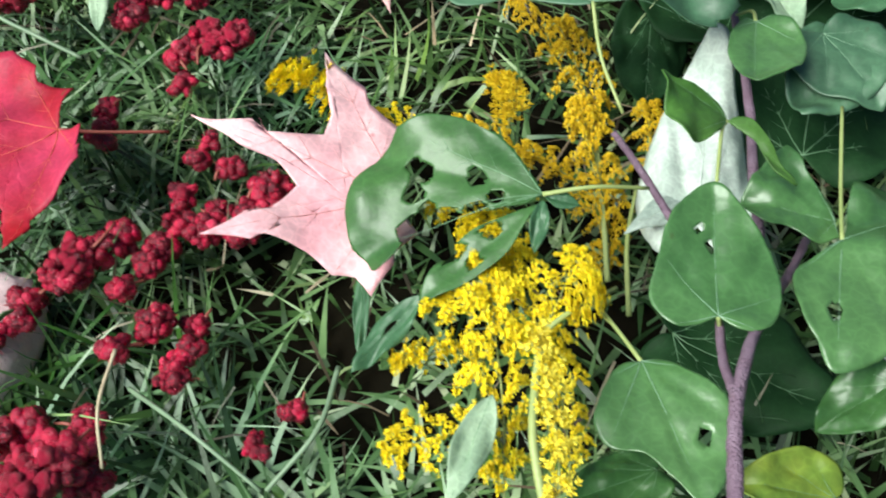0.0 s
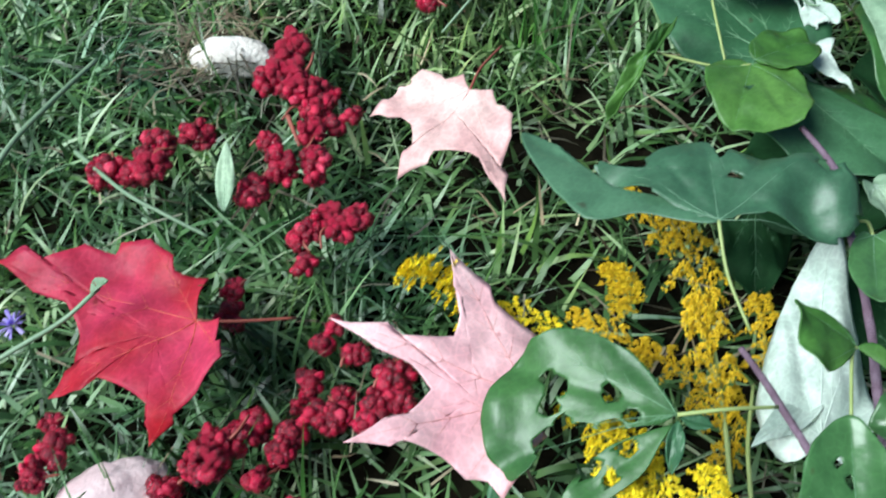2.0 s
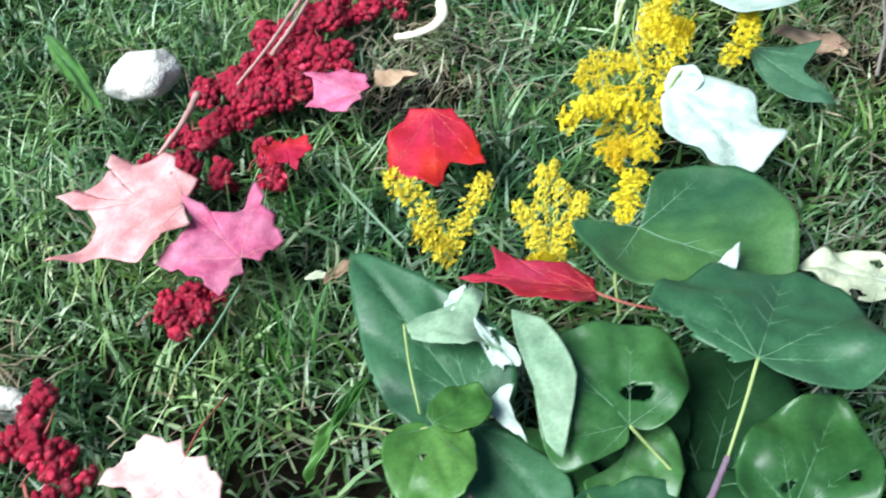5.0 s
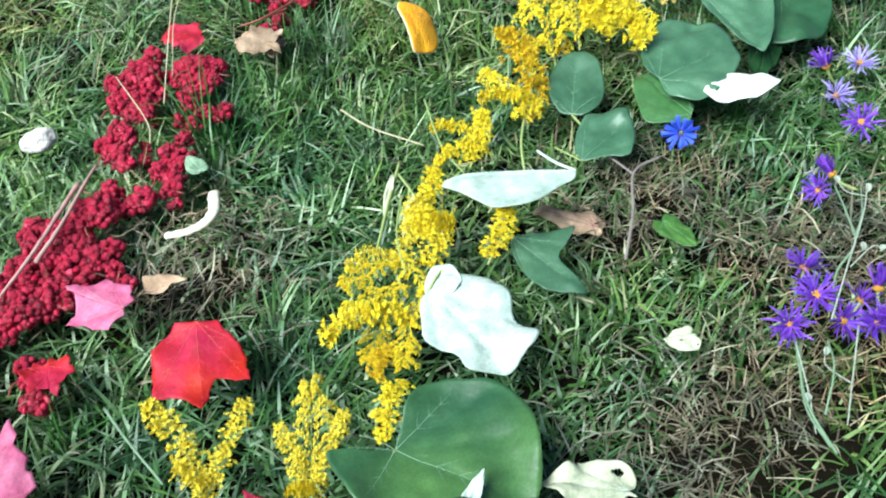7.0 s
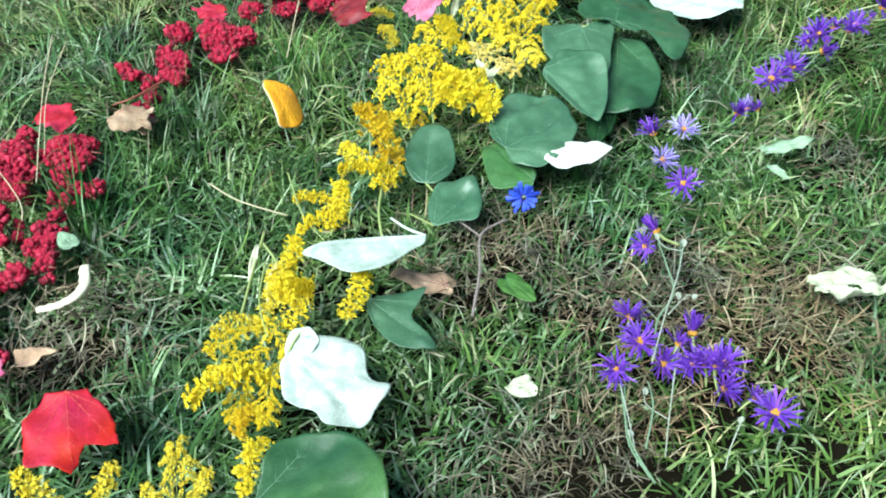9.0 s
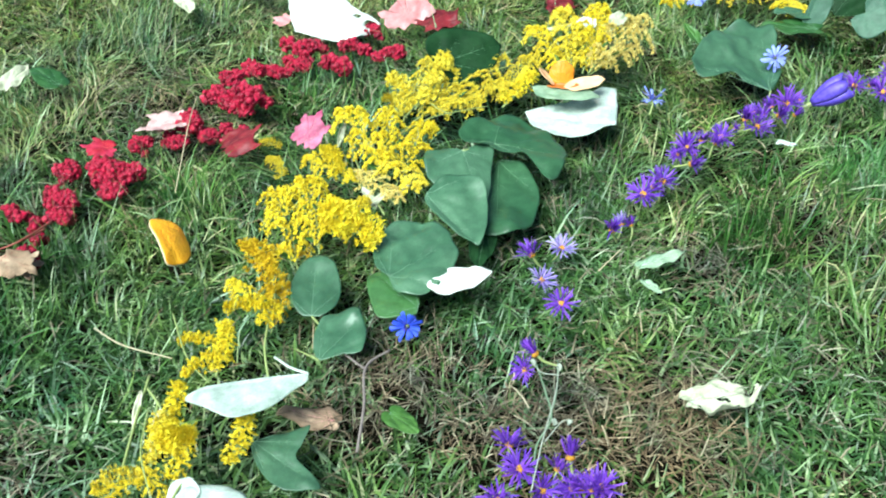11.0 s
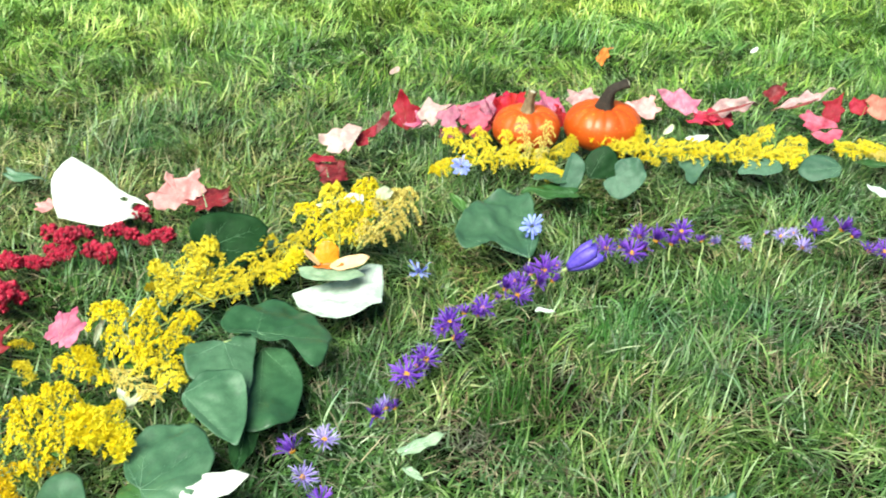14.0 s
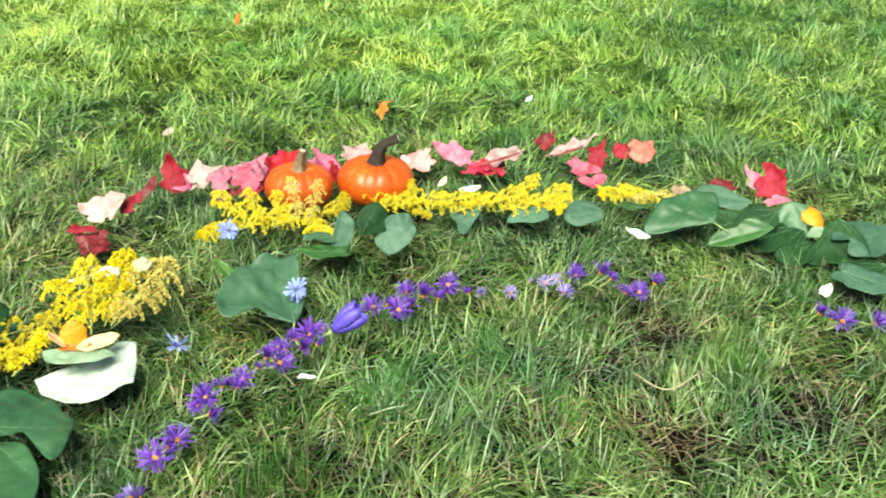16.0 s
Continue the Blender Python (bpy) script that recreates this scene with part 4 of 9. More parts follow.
heart_leaf((0.111, 0.266, 0.057), (0.124, 0.262, 0.056), 0.0065, BLUEGREEN, "small tag of an eaten redbud leaf by its stalk", shape=LANCE, wave=0.08, seed=7, fold=10, vein=None, **on_branch)
heart_leaf((0.160, 0.204, 0.068), (0.168, 0.254, 0.075), None, LIGHT, "green redbud leaf with a small dark hole", fold=5, roll_y=14, wave=0.05, seed=5, rings=20, torn=[(-0.03, 0.53, 0.028), (-0.10, 0.66, 0.016)],
           shape=heart_shape([(0.10, -0.08), (0.24, -0.10), (0.37, 0.02), (0.41, 0.20), (0.36, 0.50), (0.27, 0.68), (0.13, 0.90)], [(-0.11, -0.05), (-0.28, -0.08), (-0.43, 0.12), (-0.37, 0.46), (-0.30, 0.72), (-0.17, 0.90)]),
           stalk=[(0.163, 0.203, 0.055), (0.166, 0.199, 0.045)], **on_branch)
heart_leaf((0.211, 0.235, 0.060), (0.195, 0.185, 0.062), None, LIGHT, "green redbud leaf on a long upright stalk", fold=4, wave=0.06, seed=8, rings=16, torn=[(-0.10, 0.42, 0.02), (0.02, 0.56, 0.03)],
           shape=heart_shape([(0.16, 0.16), (0.30, 0.36), (0.24, 0.60), (0.12, 0.82)], [(-0.05, -0.22), (-0.08, -0.58), (-0.32, -0.74), (-0.60, -0.50), (-0.70, 0.0), (-0.55, 0.50), (-0.25, 0.86)]),
           stalk=[(0.222, 0.266, 0.050), (0.236, 0.309, 0.045)], **on_branch)
heart_leaf((0.136, 0.199, 0.050), (0.148, 0.148, 0.050), None, LIGHT, "broad green redbud leaf with pale veins", fold=3, wave=0.05, seed=11, rings=18, torn=[(-0.16, 0.60, 0.022)],
           shape=heart_shape([(0.12, -0.02), (0.24, 0.05), (0.43, 0.27), (0.42, 0.49), (0.23, 0.60), (0.12, 0.81)], [(-0.10, 0.02), (-0.22, 0.12), (-0.38, 0.40), (-0.30, 0.76)]),
           stalk=[(0.129, 0.218, 0.045), (0.118, 0.241, 0.040)], **on_branch)
heart_leaf((0.158, 0.232, 0.008), (0.218, 0.195, 0.000), 0.0578, DEEP, "redbud leaf lying below the twigs, painted dark green as shade", fold=3, wave=0.096, seed=13, **on_branch)
heart_leaf((0.207, 0.346, 0.060), (0.196, 0.306, 0.064), None, LIGHT, "fresh green young redbud leaf", fold=5, wave=0.06, seed=15, roll_y=12, stalk=[(0.209, 0.358, 0.055), (0.203, 0.361, 0.050)],
           shape=heart_shape([(0.10, -0.02), (0.21, 0.16), (0.26, 0.50), (0.14, 0.80)], [(-0.14, -0.06), (-0.32, 0.02), (-0.46, 0.34), (-0.40, 0.74), (-0.16, 0.94)]), **on_branch)
heart_leaf((0.173, 0.270, 0.025), (0.200, 0.373, 0.035), 0.0460, UNDER, "narrow redbud leaf with its whitish underside up", shape=ACUTE, fold=-12, wave=0.07, seed=17, roll=6, **on_branch)
heart_leaf((0.173, 0.288, 0.022), (0.142, 0.265, 0.030), 0.0141, UNDER, "pointed corner of a whitish leaf underside", shape=ACUTE, wave=0.05, seed=18, **on_branch)
heart_leaf((0.180, 0.285, 0.070), (0.155, 0.297, 0.086), None, FRESH, "small cupped fresh green redbud leaf", fold=10, wave=0.06, seed=19, rings=14,
           shape=heart_shape([(0.10, 0.20), (0.12, 0.46), (0.06, 0.78)], [(-0.24, 0.08), (-0.50, 0.22), (-0.64, 0.46), (-0.46, 0.74), (-0.16, 0.92)]), stalk=[(0.177, 0.280, 0.070), (0.170, 0.256, 0.070)], **on_branch)
heart_leaf((0.180, 0.285, 0.070), (0.202, 0.260, 0.060), None, FRESH, "narrow rolled half of a fresh green leaf", fold=12, wave=0.05, seed=20, vein=None,
           shape=heart_shape([(-0.02, 0.20), (-0.02, 0.42), (0.09, 0.74)], [(-0.12, 0.06), (-0.19, 0.20), (-0.14, 0.46), (-0.03, 0.78)]), **on_branch)
heart_leaf((0.216, 0.251, 0.048), (0.184, 0.263, 0.050), None, LIGHT, "green redbud leaf lying over others", fold=5, wave=0.08, seed=21, ragged=0.05,
           shape=heart_shape([(0.20, 0.08), (0.50, 0.34), (0.84, 0.62), (0.46, 0.86)], [(-0.19, -0.05), (-0.36, 0.18), (-0.24, 0.46), (-0.26, 0.76)]), **on_branch)
heart_leaf((0.237, 0.346, 0.050), (0.253, 0.307, 0.045), 0.0449, DULL, "blue-green redbud leaf with a brown spot", fold=4, wave=0.080, seed=23, **on_branch)
heart_leaf((0.249, 0.343, 0.045), (0.219, 0.306, 0.040), 0.0414, DULL, "blue-green redbud leaf in the heap", fold=4, wave=0.112, seed=25, **on_branch)
heart_leaf((0.194, 0.154, 0.030), (0.160, 0.159, 0.040), 0.0277, LIME, "yellowing green redbud leaf", wave=0.09, seed=27, fold=12, **on_branch)
heart_leaf((0.216, 0.184, 0.050), (0.190, 0.174, 0.040), 0.0223, GREEN, "curled green redbud leaf", wave=0.1, seed=29, fold=26, **on_branch)
heart_leaf((0.183, 0.419, 0.000), (0.169, 0.355, 0.000), 0.0372, DEEP, "leaf under the heap, its shade painted in dark green", wave=0.096, seed=31, **on_branch)
heart_leaf((0.141, 0.174, 0.015), (0.107, 0.164, 0.020), 0.0234, GREEN, "green redbud leaf at the foot of the branch", wave=0.096, seed=33, **on_branch)
heart_leaf((0.217, 0.221, 0.030), (0.231, 0.201, 0.030), 0.0180, UNDER, "pale underside of a redbud leaf", wave=0.080, seed=34, fold=-20, **on_branch)
heart_leaf((0.138, 0.344, 0.080), (0.143, 0.394, 0.078), None, DULL, "wide blue-green redbud leaf with a ragged eaten edge", fold=3, wave=0.10, ripple=2.0, seed=35, rings=28, ragged=0.09,
           shape=heart_shape([(0.20, 0.05), (0.46, 0.06), (0.66, 0.0), (0.86, -0.08), (1.10, 0.08), (1.22, 0.38), (1.02, 0.66), (0.86, 0.74), (0.74, 0.72), (0.54, 0.76), (0.38, 0.84), (0.21, 0.87), (0.08, 0.72)],
                             [(-0.18, 0.08), (-0.45, 0.27), (-0.72, 0.46), (-0.95, 0.60), (-0.98, 0.76), (-0.80, 0.72), (-0.62, 0.66), (-0.46, 0.86), (-0.22, 0.96)]),
           torn=[(0.16, 0.52, 0.025), (0.20, 0.50, 0.02), (0.95, 0.62, 0.06), (0.62, 0.74, 0.05)], stalk=[(0.139, 0.323, 0.070), (0.145, 0.302, 0.060)], **on_branch)
heart_leaf((0.138, 0.343, 0.080), (0.062, 0.415, 0.060), None, DULL, "broad torn arm of an eaten redbud leaf", wave=0.05, seed=36, fold=2, rings=18, vein=None,
           shape=heart_shape([(0.02, 0.16), (-0.03, 0.32), (-0.06, 0.50), (-0.03, 0.68), (0.05, 0.84)], [(-0.05, 0.08), (-0.13, 0.28), (-0.27, 0.44), (-0.15, 0.77)]), **on_branch)
heart_leaf((0.182, 0.465, 0.055), (0.163, 0.418, 0.060), None, FRESH, "bright green young redbud leaf with a small hole", fold=5, wave=0.06, seed=37, roll_y=-10, rings=16, torn=[(-0.05, 0.40, 0.025)],
           shape=heart_shape([(0.10, -0.06), (0.28, 0.02), (0.42, 0.30), (0.34, 0.60), (0.17, 0.84)], [(-0.12, -0.14), (-0.33, -0.15), (-0.55, 0.10), (-0.66, 0.45), (-0.60, 0.76), (-0.28, 0.96)], crisp=True),
           stalk=[(0.166, 0.465, 0.055), (0.133, 0.475, 0.060)], **on_branch)
heart_leaf((0.184, 0.466, 0.057), (0.217, 0.484, 0.052), None, FRESH, "small bright green redbud leaf", fold=8, wave=0.08, seed=39, shape=heart_shape([(0.20, 0.0), (0.40, 0.28), (0.46, 0.62), (0.28, 0.92)], [(-0.14, 0.0), (-0.32, 0.22), (-0.38, 0.60), (-0.22, 0.92)]), **on_branch)
heart_leaf((0.133, 0.474, 0.060), (0.153, 0.515, 0.045), 0.0093, FRESH, "narrow rolled green leaflet", fold=50, wave=0.080, seed=40, **on_branch)
heart_leaf((0.130, 0.472, 0.060), (0.109, 0.455, 0.030), 0.0101, FRESH, "narrow yellow-green hanging leaflet", fold=40, wave=0.096, seed=41, **on_branch)
heart_leaf((0.208, 0.493, 0.030), (0.144, 0.624, 0.045), 0.0823, BLUEGREEN, "large blue-green redbud leaf with a pointed tip", shape=ACUTE, fold=5, wave=0.035, seed=43, roll=-5, **on_branch)
heart_leaf((0.175, 0.542, 0.054), (0.231, 0.515, 0.052), None, GREY_GREEN, "curled grey-green leaf with torn white edges", wave=0.10, seed=45, rings=18, ragged=0.06, vein=None,
           shape=heart_shape([(0.15, 0.14), (0.15, 0.46), (0.12, 0.66), (-0.02, 0.80)], [(-0.14, 0.10), (-0.34, 0.44), (-0.57, 0.54), (-0.58, 0.66), (-0.18, 0.66), (-0.08, 0.84)], crisp=True), stalk=[(0.175, 0.515, 0.047), (0.177, 0.488, 0.035)], **on_branch)
heart_leaf((0.205, 0.546, 0.056), (0.216, 0.562, 0.060), 0.012, UNDER, "white torn edge of a curled leaf", wave=0.12, seed=44, eaten=0.2, rings=14, vein=None, **on_branch)
heart_leaf((0.235, 0.508, 0.045), (0.213, 0.546, 0.055), 0.0137, UNDER, "torn white scrap of leaf underside", wave=0.12, seed=46, eaten=0.45, rings=14, **on_branch)
heart_leaf((0.291, 0.449, 0.050), (0.256, 0.522, 0.052), None, GREEN, "large green redbud leaf with one half folded over and a hole by its stalk", fold=4, wave=0.07, seed=47, rings=24, torn=[(0.16, 0.18, 0.055), (0.22, 0.12, 0.04)],
           shape=heart_shape([(0.10, -0.12), (0.28, -0.14), (0.52, -0.02), (0.68, 0.26), (0.67, 0.48), (0.55, 0.65), (0.39, 0.77), (0.15, 0.86), (0.04, 0.90)], [(-0.11, -0.09), (-0.40, -0.08), (-0.57, -0.01), (-0.57, 0.18), (-0.40, 0.54), (-0.20, 0.84)], (-0.06, 0.94)),
           stalk=[(0.300, 0.440, 0.040), (0.312, 0.425, 0.030)], **on_branch)
heart_leaf((0.250, 0.430, 0.058), (0.239, 0.523, 0.072), None, GREY_GREEN, "folded pale half of a redbud leaf", wave=0.04, seed=48, rings=14, vein=None,
           shape=heart_shape([(0.11, 0.20), (0.24, 0.46), (0.23, 0.71), (0.17, 0.90), (0.07, 0.97)], [(-0.06, 0.12), (-0.02, 0.46), (-0.03, 0.78)], crisp=True), **on_branch)
heart_leaf((0.364, 0.462, 0.075), (0.412, 0.539, 0.055), 0.1323, BLUEGREEN, "wide blue-green redbud leaf on a yellow stalk", fold=7, wave=0.096, seed=49, roll_y=-20, rings=18, torn=[(-0.44, -0.02, 0.17), (-0.28, -0.12, 0.11), (-0.15, -0.10, 0.05)],
           stalk=[(0.352, 0.443, 0.065), (0.337, 0.421, 0.050)], **on_branch)
twig([(0.322, 0.404, 0.030), (0.328, 0.410, 0.040), (0.337, 0.421, 0.050)], 0.0022, 0.0017)
heart_leaf((0.360, 0.387, 0.045), (0.408, 0.447, 0.055), 0.0699, GREEN, "round green redbud leaf with worn spots", fold=5, wave=0.096, seed=51, torn=[(-0.1, 0.15, 0.03), (0.3, 0.4, 0.025)], **on_branch)
heart_leaf((0.333, 0.429, 0.000), (0.390, 0.530, 0.000), 0.1119, DEEP, "large leaf at the bottom of the heap, painted dark green as shade", wave=0.080, seed=53, **on_branch)
# Dark filler leaves; their paint gives the heap its shaded depth.
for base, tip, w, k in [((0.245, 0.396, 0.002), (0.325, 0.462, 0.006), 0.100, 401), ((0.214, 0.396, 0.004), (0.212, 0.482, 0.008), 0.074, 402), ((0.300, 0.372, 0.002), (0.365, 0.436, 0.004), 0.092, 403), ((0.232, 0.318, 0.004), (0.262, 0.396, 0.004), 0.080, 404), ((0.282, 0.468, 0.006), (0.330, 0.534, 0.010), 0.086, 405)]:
    heart_leaf(base, tip, w, DEEP, "redbud leaf low in the heap, painted dark green for shade", wave=0.07, seed=k, **on_branch)
heart_leaf((0.252, 0.421, 0.020), (0.206, 0.481, 0.025), 0.0617, GREEN, "green redbud leaf under the folded one", wave=0.096, seed=55, **on_branch)
heart_leaf((0.302, 0.461, 0.032), (0.270, 0.410, 0.022), None, GREEN, "small green redbud leaf with a ragged rim", wave=0.07, seed=57, ragged=0.07, rings=14,
           shape=heart_shape([(0.05, 0.20), (0.08, 0.45), (0.29, 0.76), (0.14, 0.95)], [(-0.16, -0.06), (-0.44, 0.18), (-0.52, 0.64), (-0.28, 0.94)]), **on_branch)
heart_leaf((0.224, 0.492, 0.042), (0.235, 0.455, 0.040), None, UNDER, "torn white underside scrap in the heap", wave=0.08, seed=58, rings=14, ragged=0.08, vein=None,
           shape=heart_shape([(0.22, 0.16), (0.26, 0.39), (0.22, 0.62)], [(-0.26, 0.06), (-0.06, 0.24), (0.0, 0.60)], crisp=True), **on_branch)
heart_leaf((0.260, 0.394, 0.030), (0.311, 0.419, 0.030), 0.0540, BLUEGREEN, "blue-green redbud leaf beneath the stalks", wave=0.096, seed=59, **on_branch)
heart_leaf((0.208, 0.474, 0.034), (0.249, 0.402, 0.030), None, BLUEGREEN, "blue-green redbud leaf along the twig", wave=0.06, seed=60, rings=16,
           shape=heart_shape([(0.20, 0.02), (0.44, 0.22), (0.43, 0.56), (0.20, 0.86)], [(-0.10, 0.08), (-0.18, 0.26), (-0.25, 0.64), (-0.12, 0.92)]), **on_branch)
heart_leaf((0.221, 0.383, 0.050), (0.232, 0.354, 0.045), 0.0182, GREY_GREEN, "half-rolled grey-green redbud leaf", wave=0.096, fold=24, seed=61, **on_branch)

# ---- heart-shaped leaves laid on the grass ----
heart_leaf((0.340, 0.609, 0.034), (0.417, 0.535, 0.034), None, TURNING, "broad green redbud leaf yellowing on one side", fold=3, vein=VEIN_DULL, wave=0.05, seed=63, rings=18, stalk=[(0.318, 0.585, 0.028), (0.311, 0.549, 0.020)],
           shape=heart_shape([(0.12, -0.13), (0.22, -0.28), (0.31, -0.32), (0.41, -0.14), (0.50, 0.06), (0.43, 0.38), (0.27, 0.66), (0.11, 0.90)], [(-0.12, -0.03), (-0.30, -0.09), (-0.51, -0.06), (-0.66, 0.15), (-0.74, 0.38), (-0.66, 0.60), (-0.43, 0.82)]))
heart_leaf((0.366, 0.534, 0.044), (0.391, 0.566, 0.052), 0.013, UNDER, "curled white edge of a redbud leaf", wave=0.06, fold=30, seed=64)
heart_leaf((0.484, 0.541, 0.020), (0.427, 0.559, 0.030), 0.0399, CREAM, "torn cream-white leaf beside the heap", wave=0.09, seed=65, eaten=0.18, rings=18)
heart_leaf((0.399, 0.747, 0.035), (0.439, 0.662, 0.022), None, UNDER, "leaf lying face down with its white underside up", wave=0.07, seed=67, rings=18,
           shape=heart_shape([(0.12, 0.04), (0.24, 0.19), (0.36, 0.38), (0.33, 0.52), (0.25, 0.66), (0.25, 0.80), (0.05, 0.94)], [(-0.15, -0.04), (-0.34, 0.03), (-0.53, 0.19), (-0.53, 0.43), (-0.40, 0.64), (-0.42, 0.90), (-0.20, 0.97)], (-0.06, 0.99)),
           stalk=[(0.408, 0.757, 0.038), (0.421, 0.772, 0.036)])
heart_leaf((0.396, 0.746, 0.033), (0.421, 0.767, 0.042), None, UNDER, "folded-over lobe of a leaf lying face down", wave=0.06, seed=68, shape=heart_shape([(0.50, 0.30), (0.56, 0.62), (0.42, 0.86)], [(-0.19, 0.27), (-0.28, 0.72)]), vein=None)
heart_leaf((0.489, 0.809, 0.012), (0.529, 0.733, 0.008), None, DULL, "blue-green leaf with a deep notch", wave=0.05, seed=69, rings=16,
           shape=heart_shape([(0.08, 0.05), (0.18, 0.22), (0.27, 0.48), (0.28, 0.72), (0.14, 0.90)], [(-0.14, 0.06), (-0.29, 0.14), (-0.53, 0.35), (-0.34, 0.44), (-0.14, 0.51), (-0.08, 0.72)]))
heart_leaf((0.558, 0.841, 0.045), (0.442, 0.864, 0.050), None, UNDER, "folded leaf with a pale green-white underside", wave=0.03, seed=71, rings=14, roll_x=16,
           shape=heart_shape([(0.02, 0.16), (0.03, 0.47), (0.02, 0.78)], [(-0.10, 0.03), (-0.19, 0.16), (-0.40, 0.38), (-0.40, 0.66), (-0.22, 0.88)]), stalk=[(0.545, 0.857, 0.045), (0.537, 0.884, 0.040)], stalk_paint=VEIN_WHITE)
heart_leaf((0.601, 0.961, 0.012), (0.640, 1.052, 0.020), None, DULL, "small green redbud leaf", wave=0.05, seed=73, stalk=[(0.606, 0.936, 0.010), (0.610, 0.902, 0.010)],
           shape=heart_shape([(0.12, -0.02), (0.26, 0.14), (0.31, 0.40), (0.24, 0.78), (0.12, 0.95)], [(-0.13, 0.04), (-0.24, 0.24), (-0.26, 0.52), (-0.18, 0.84)]))
heart_leaf((0.584, 0.890, 0.012), (0.647, 0.926, 0.020), None, DULL, "small green redbud leaf on a twig", wave=0.05, seed=75, stalk=[(0.568, 0.920, 0.010)],
           shape=heart_shape([(0.10, 0.08), (0.20, 0.22), (0.44, 0.40), (0.36, 0.62), (0.24, 0.80)], [(-0.16, 0.08), (-0.33, 0.28), (-0.46, 0.66), (-0.30, 1.02), (-0.12, 1.06)]))
heart_leaf((0.701, 0.979, 0.022), (0.793, 1.000, 0.030), None, DULL, "round blue-green redbud leaf", wave=0.05, seed=77, fold=4, rings=16,
           shape=heart_shape([(0.18, -0.08), (0.36, -0.08), (0.54, 0.06), (0.56, 0.28), (0.48, 0.52), (0.28, 0.86)], [(-0.24, -0.02), (-0.50, 0.14), (-0.68, 0.40), (-0.74, 0.64), (-0.58, 0.96), (-0.24, 1.08)]))
heart_leaf((0.714, 0.927, 0.010), (0.690, 1.007, 0.012), None, LIGHT, "light green redbud leaf below another", wave=0.05, seed=79,
           shape=heart_shape([(0.10, 0.08), (0.20, 0.30), (0.18, 0.65), (0.12, 0.92)], [(-0.12, -0.08), (-0.33, 0.05), (-0.51, 0.22), (-0.40, 0.52), (-0.20, 0.84)]))
heart_leaf((0.740, 0.944, 0.030), (0.806, 0.925, 0.030), 0.0380, WHITE_LEAF, "curled white leaf underside on grass", wave=0.06, seed=81, fold=-22, roll=10)
heart_leaf((0.933, 1.159, 0.045), (1.014, 1.107, 0.030), None, BLUEGREEN, "wide blue-green redbud leaf with one half torn away", wave=0.04, seed=83, rings=20,
           shape=heart_shape([(0.14, -0.06), (0.20, 0.18), (0.10, 0.41), (0.34, 0.58), (0.62, 0.82), (0.34, 0.96)], [(0.16, -0.22), (-0.14, -0.50), (-0.46, -0.50), (-0.72, -0.36), (-0.96, 0.04), (-0.88, 0.50), (-0.54, 0.80), (-0.21, 1.02)]))
heart_leaf((0.886, 1.161, 0.045), (0.869, 1.067, 0.025), None, DULL, "drooping blue-green redbud leaf", wave=0.05, seed=85, fold=-5, stalk=[(0.928, 1.162, 0.040)], rings=16,
           shape=heart_shape([(0.10, -0.10), (0.21, -0.20), (0.45, -0.22), (0.56, 0.10), (0.56, 0.40), (0.32, 0.74)], [(-0.10, -0.03), (-0.24, -0.10), (-0.46, -0.08), (-0.38, 0.20), (-0.28, 0.44), (-0.16, 0.78)]))
heart_leaf((0.800, 1.091, 0.040), (0.819, 0.981, 0.022), None, DULL, "shiny blue-green redbud leaf", wave=0.05, seed=87, fold=6, rings=16,
           shape=heart_shape([(0.06, 0.06), (0.10, 0.25), (0.10, 0.55), (0.06, 0.82)], [(-0.14, -0.08), (-0.34, -0.12), (-0.56, 0.03), (-0.58, 0.30), (-0.32, 0.70)]))
heart_leaf((0.938, 1.155, 0.020), (0.856, 1.007, 0.012), None, BLUEGREEN, "dark blue-green redbud leaf", wave=0.05, seed=89, rings=16,
           shape=heart_shape([(0.12, 0.14), (0.14, 0.36), (0.13, 0.79), (0.10, 0.96)], [(-0.16, 0.03), (-0.26, 0.20), (-0.32, 0.49), (-0.25, 0.84), (-0.12, 0.98)]))
heart_leaf((0.854, 1.033, 0.012), (0.807, 0.963, 0.005), 0.0339, DEEP, "dark green leaf end below the heap", wave=0.05, seed=90)
heart_leaf((1.037, 1.257, 0.022), (1.133, 1.163, 0.022), None, UNDER, "broad white-green leaf underside, blunt at the end", wave=0.035, seed=90, rings=14,
           shape=heart_shape([(0.22, 0.14), (0.38, 0.42), (0.28, 0.72), (0.14, 0.88)], [(-0.33, 0.33), (-0.66, 0.70), (-0.66, 0.87)], crisp=True))
heart_leaf((1.063, 1.285, 0.045), (1.137, 1.215, 0.050), None, GREY_GREEN, "pale green leaf under the orange peel", wave=0.03, seed=92, vein=None,
           shape=heart_shape([(0.26, 0.14), (0.37, 0.45), (0.31, 0.74), (0.16, 0.92)], [(-0.06, 0.10), (-0.08, 0.40), (-0.07, 0.72)]))
heart_leaf((0.963, 1.397, 0.055), (1.071, 1.397, 0.065), 0.1052, DEEP, "dark green leaf propped on its edge", wave=0.05, seed=93, roll=30)
heart_leaf((1.011, 1.446, 0.015), (1.118, 1.437, 0.012), 0.0560, DULL, "green leaf behind the goldenrod", wave=0.05, seed=94)
heart_leaf((0.916, 1.422, 0.012), (0.915, 1.477, 0.012), 0.0358, DULL, "small blue-green leaf end", wave=0.05, seed=95)
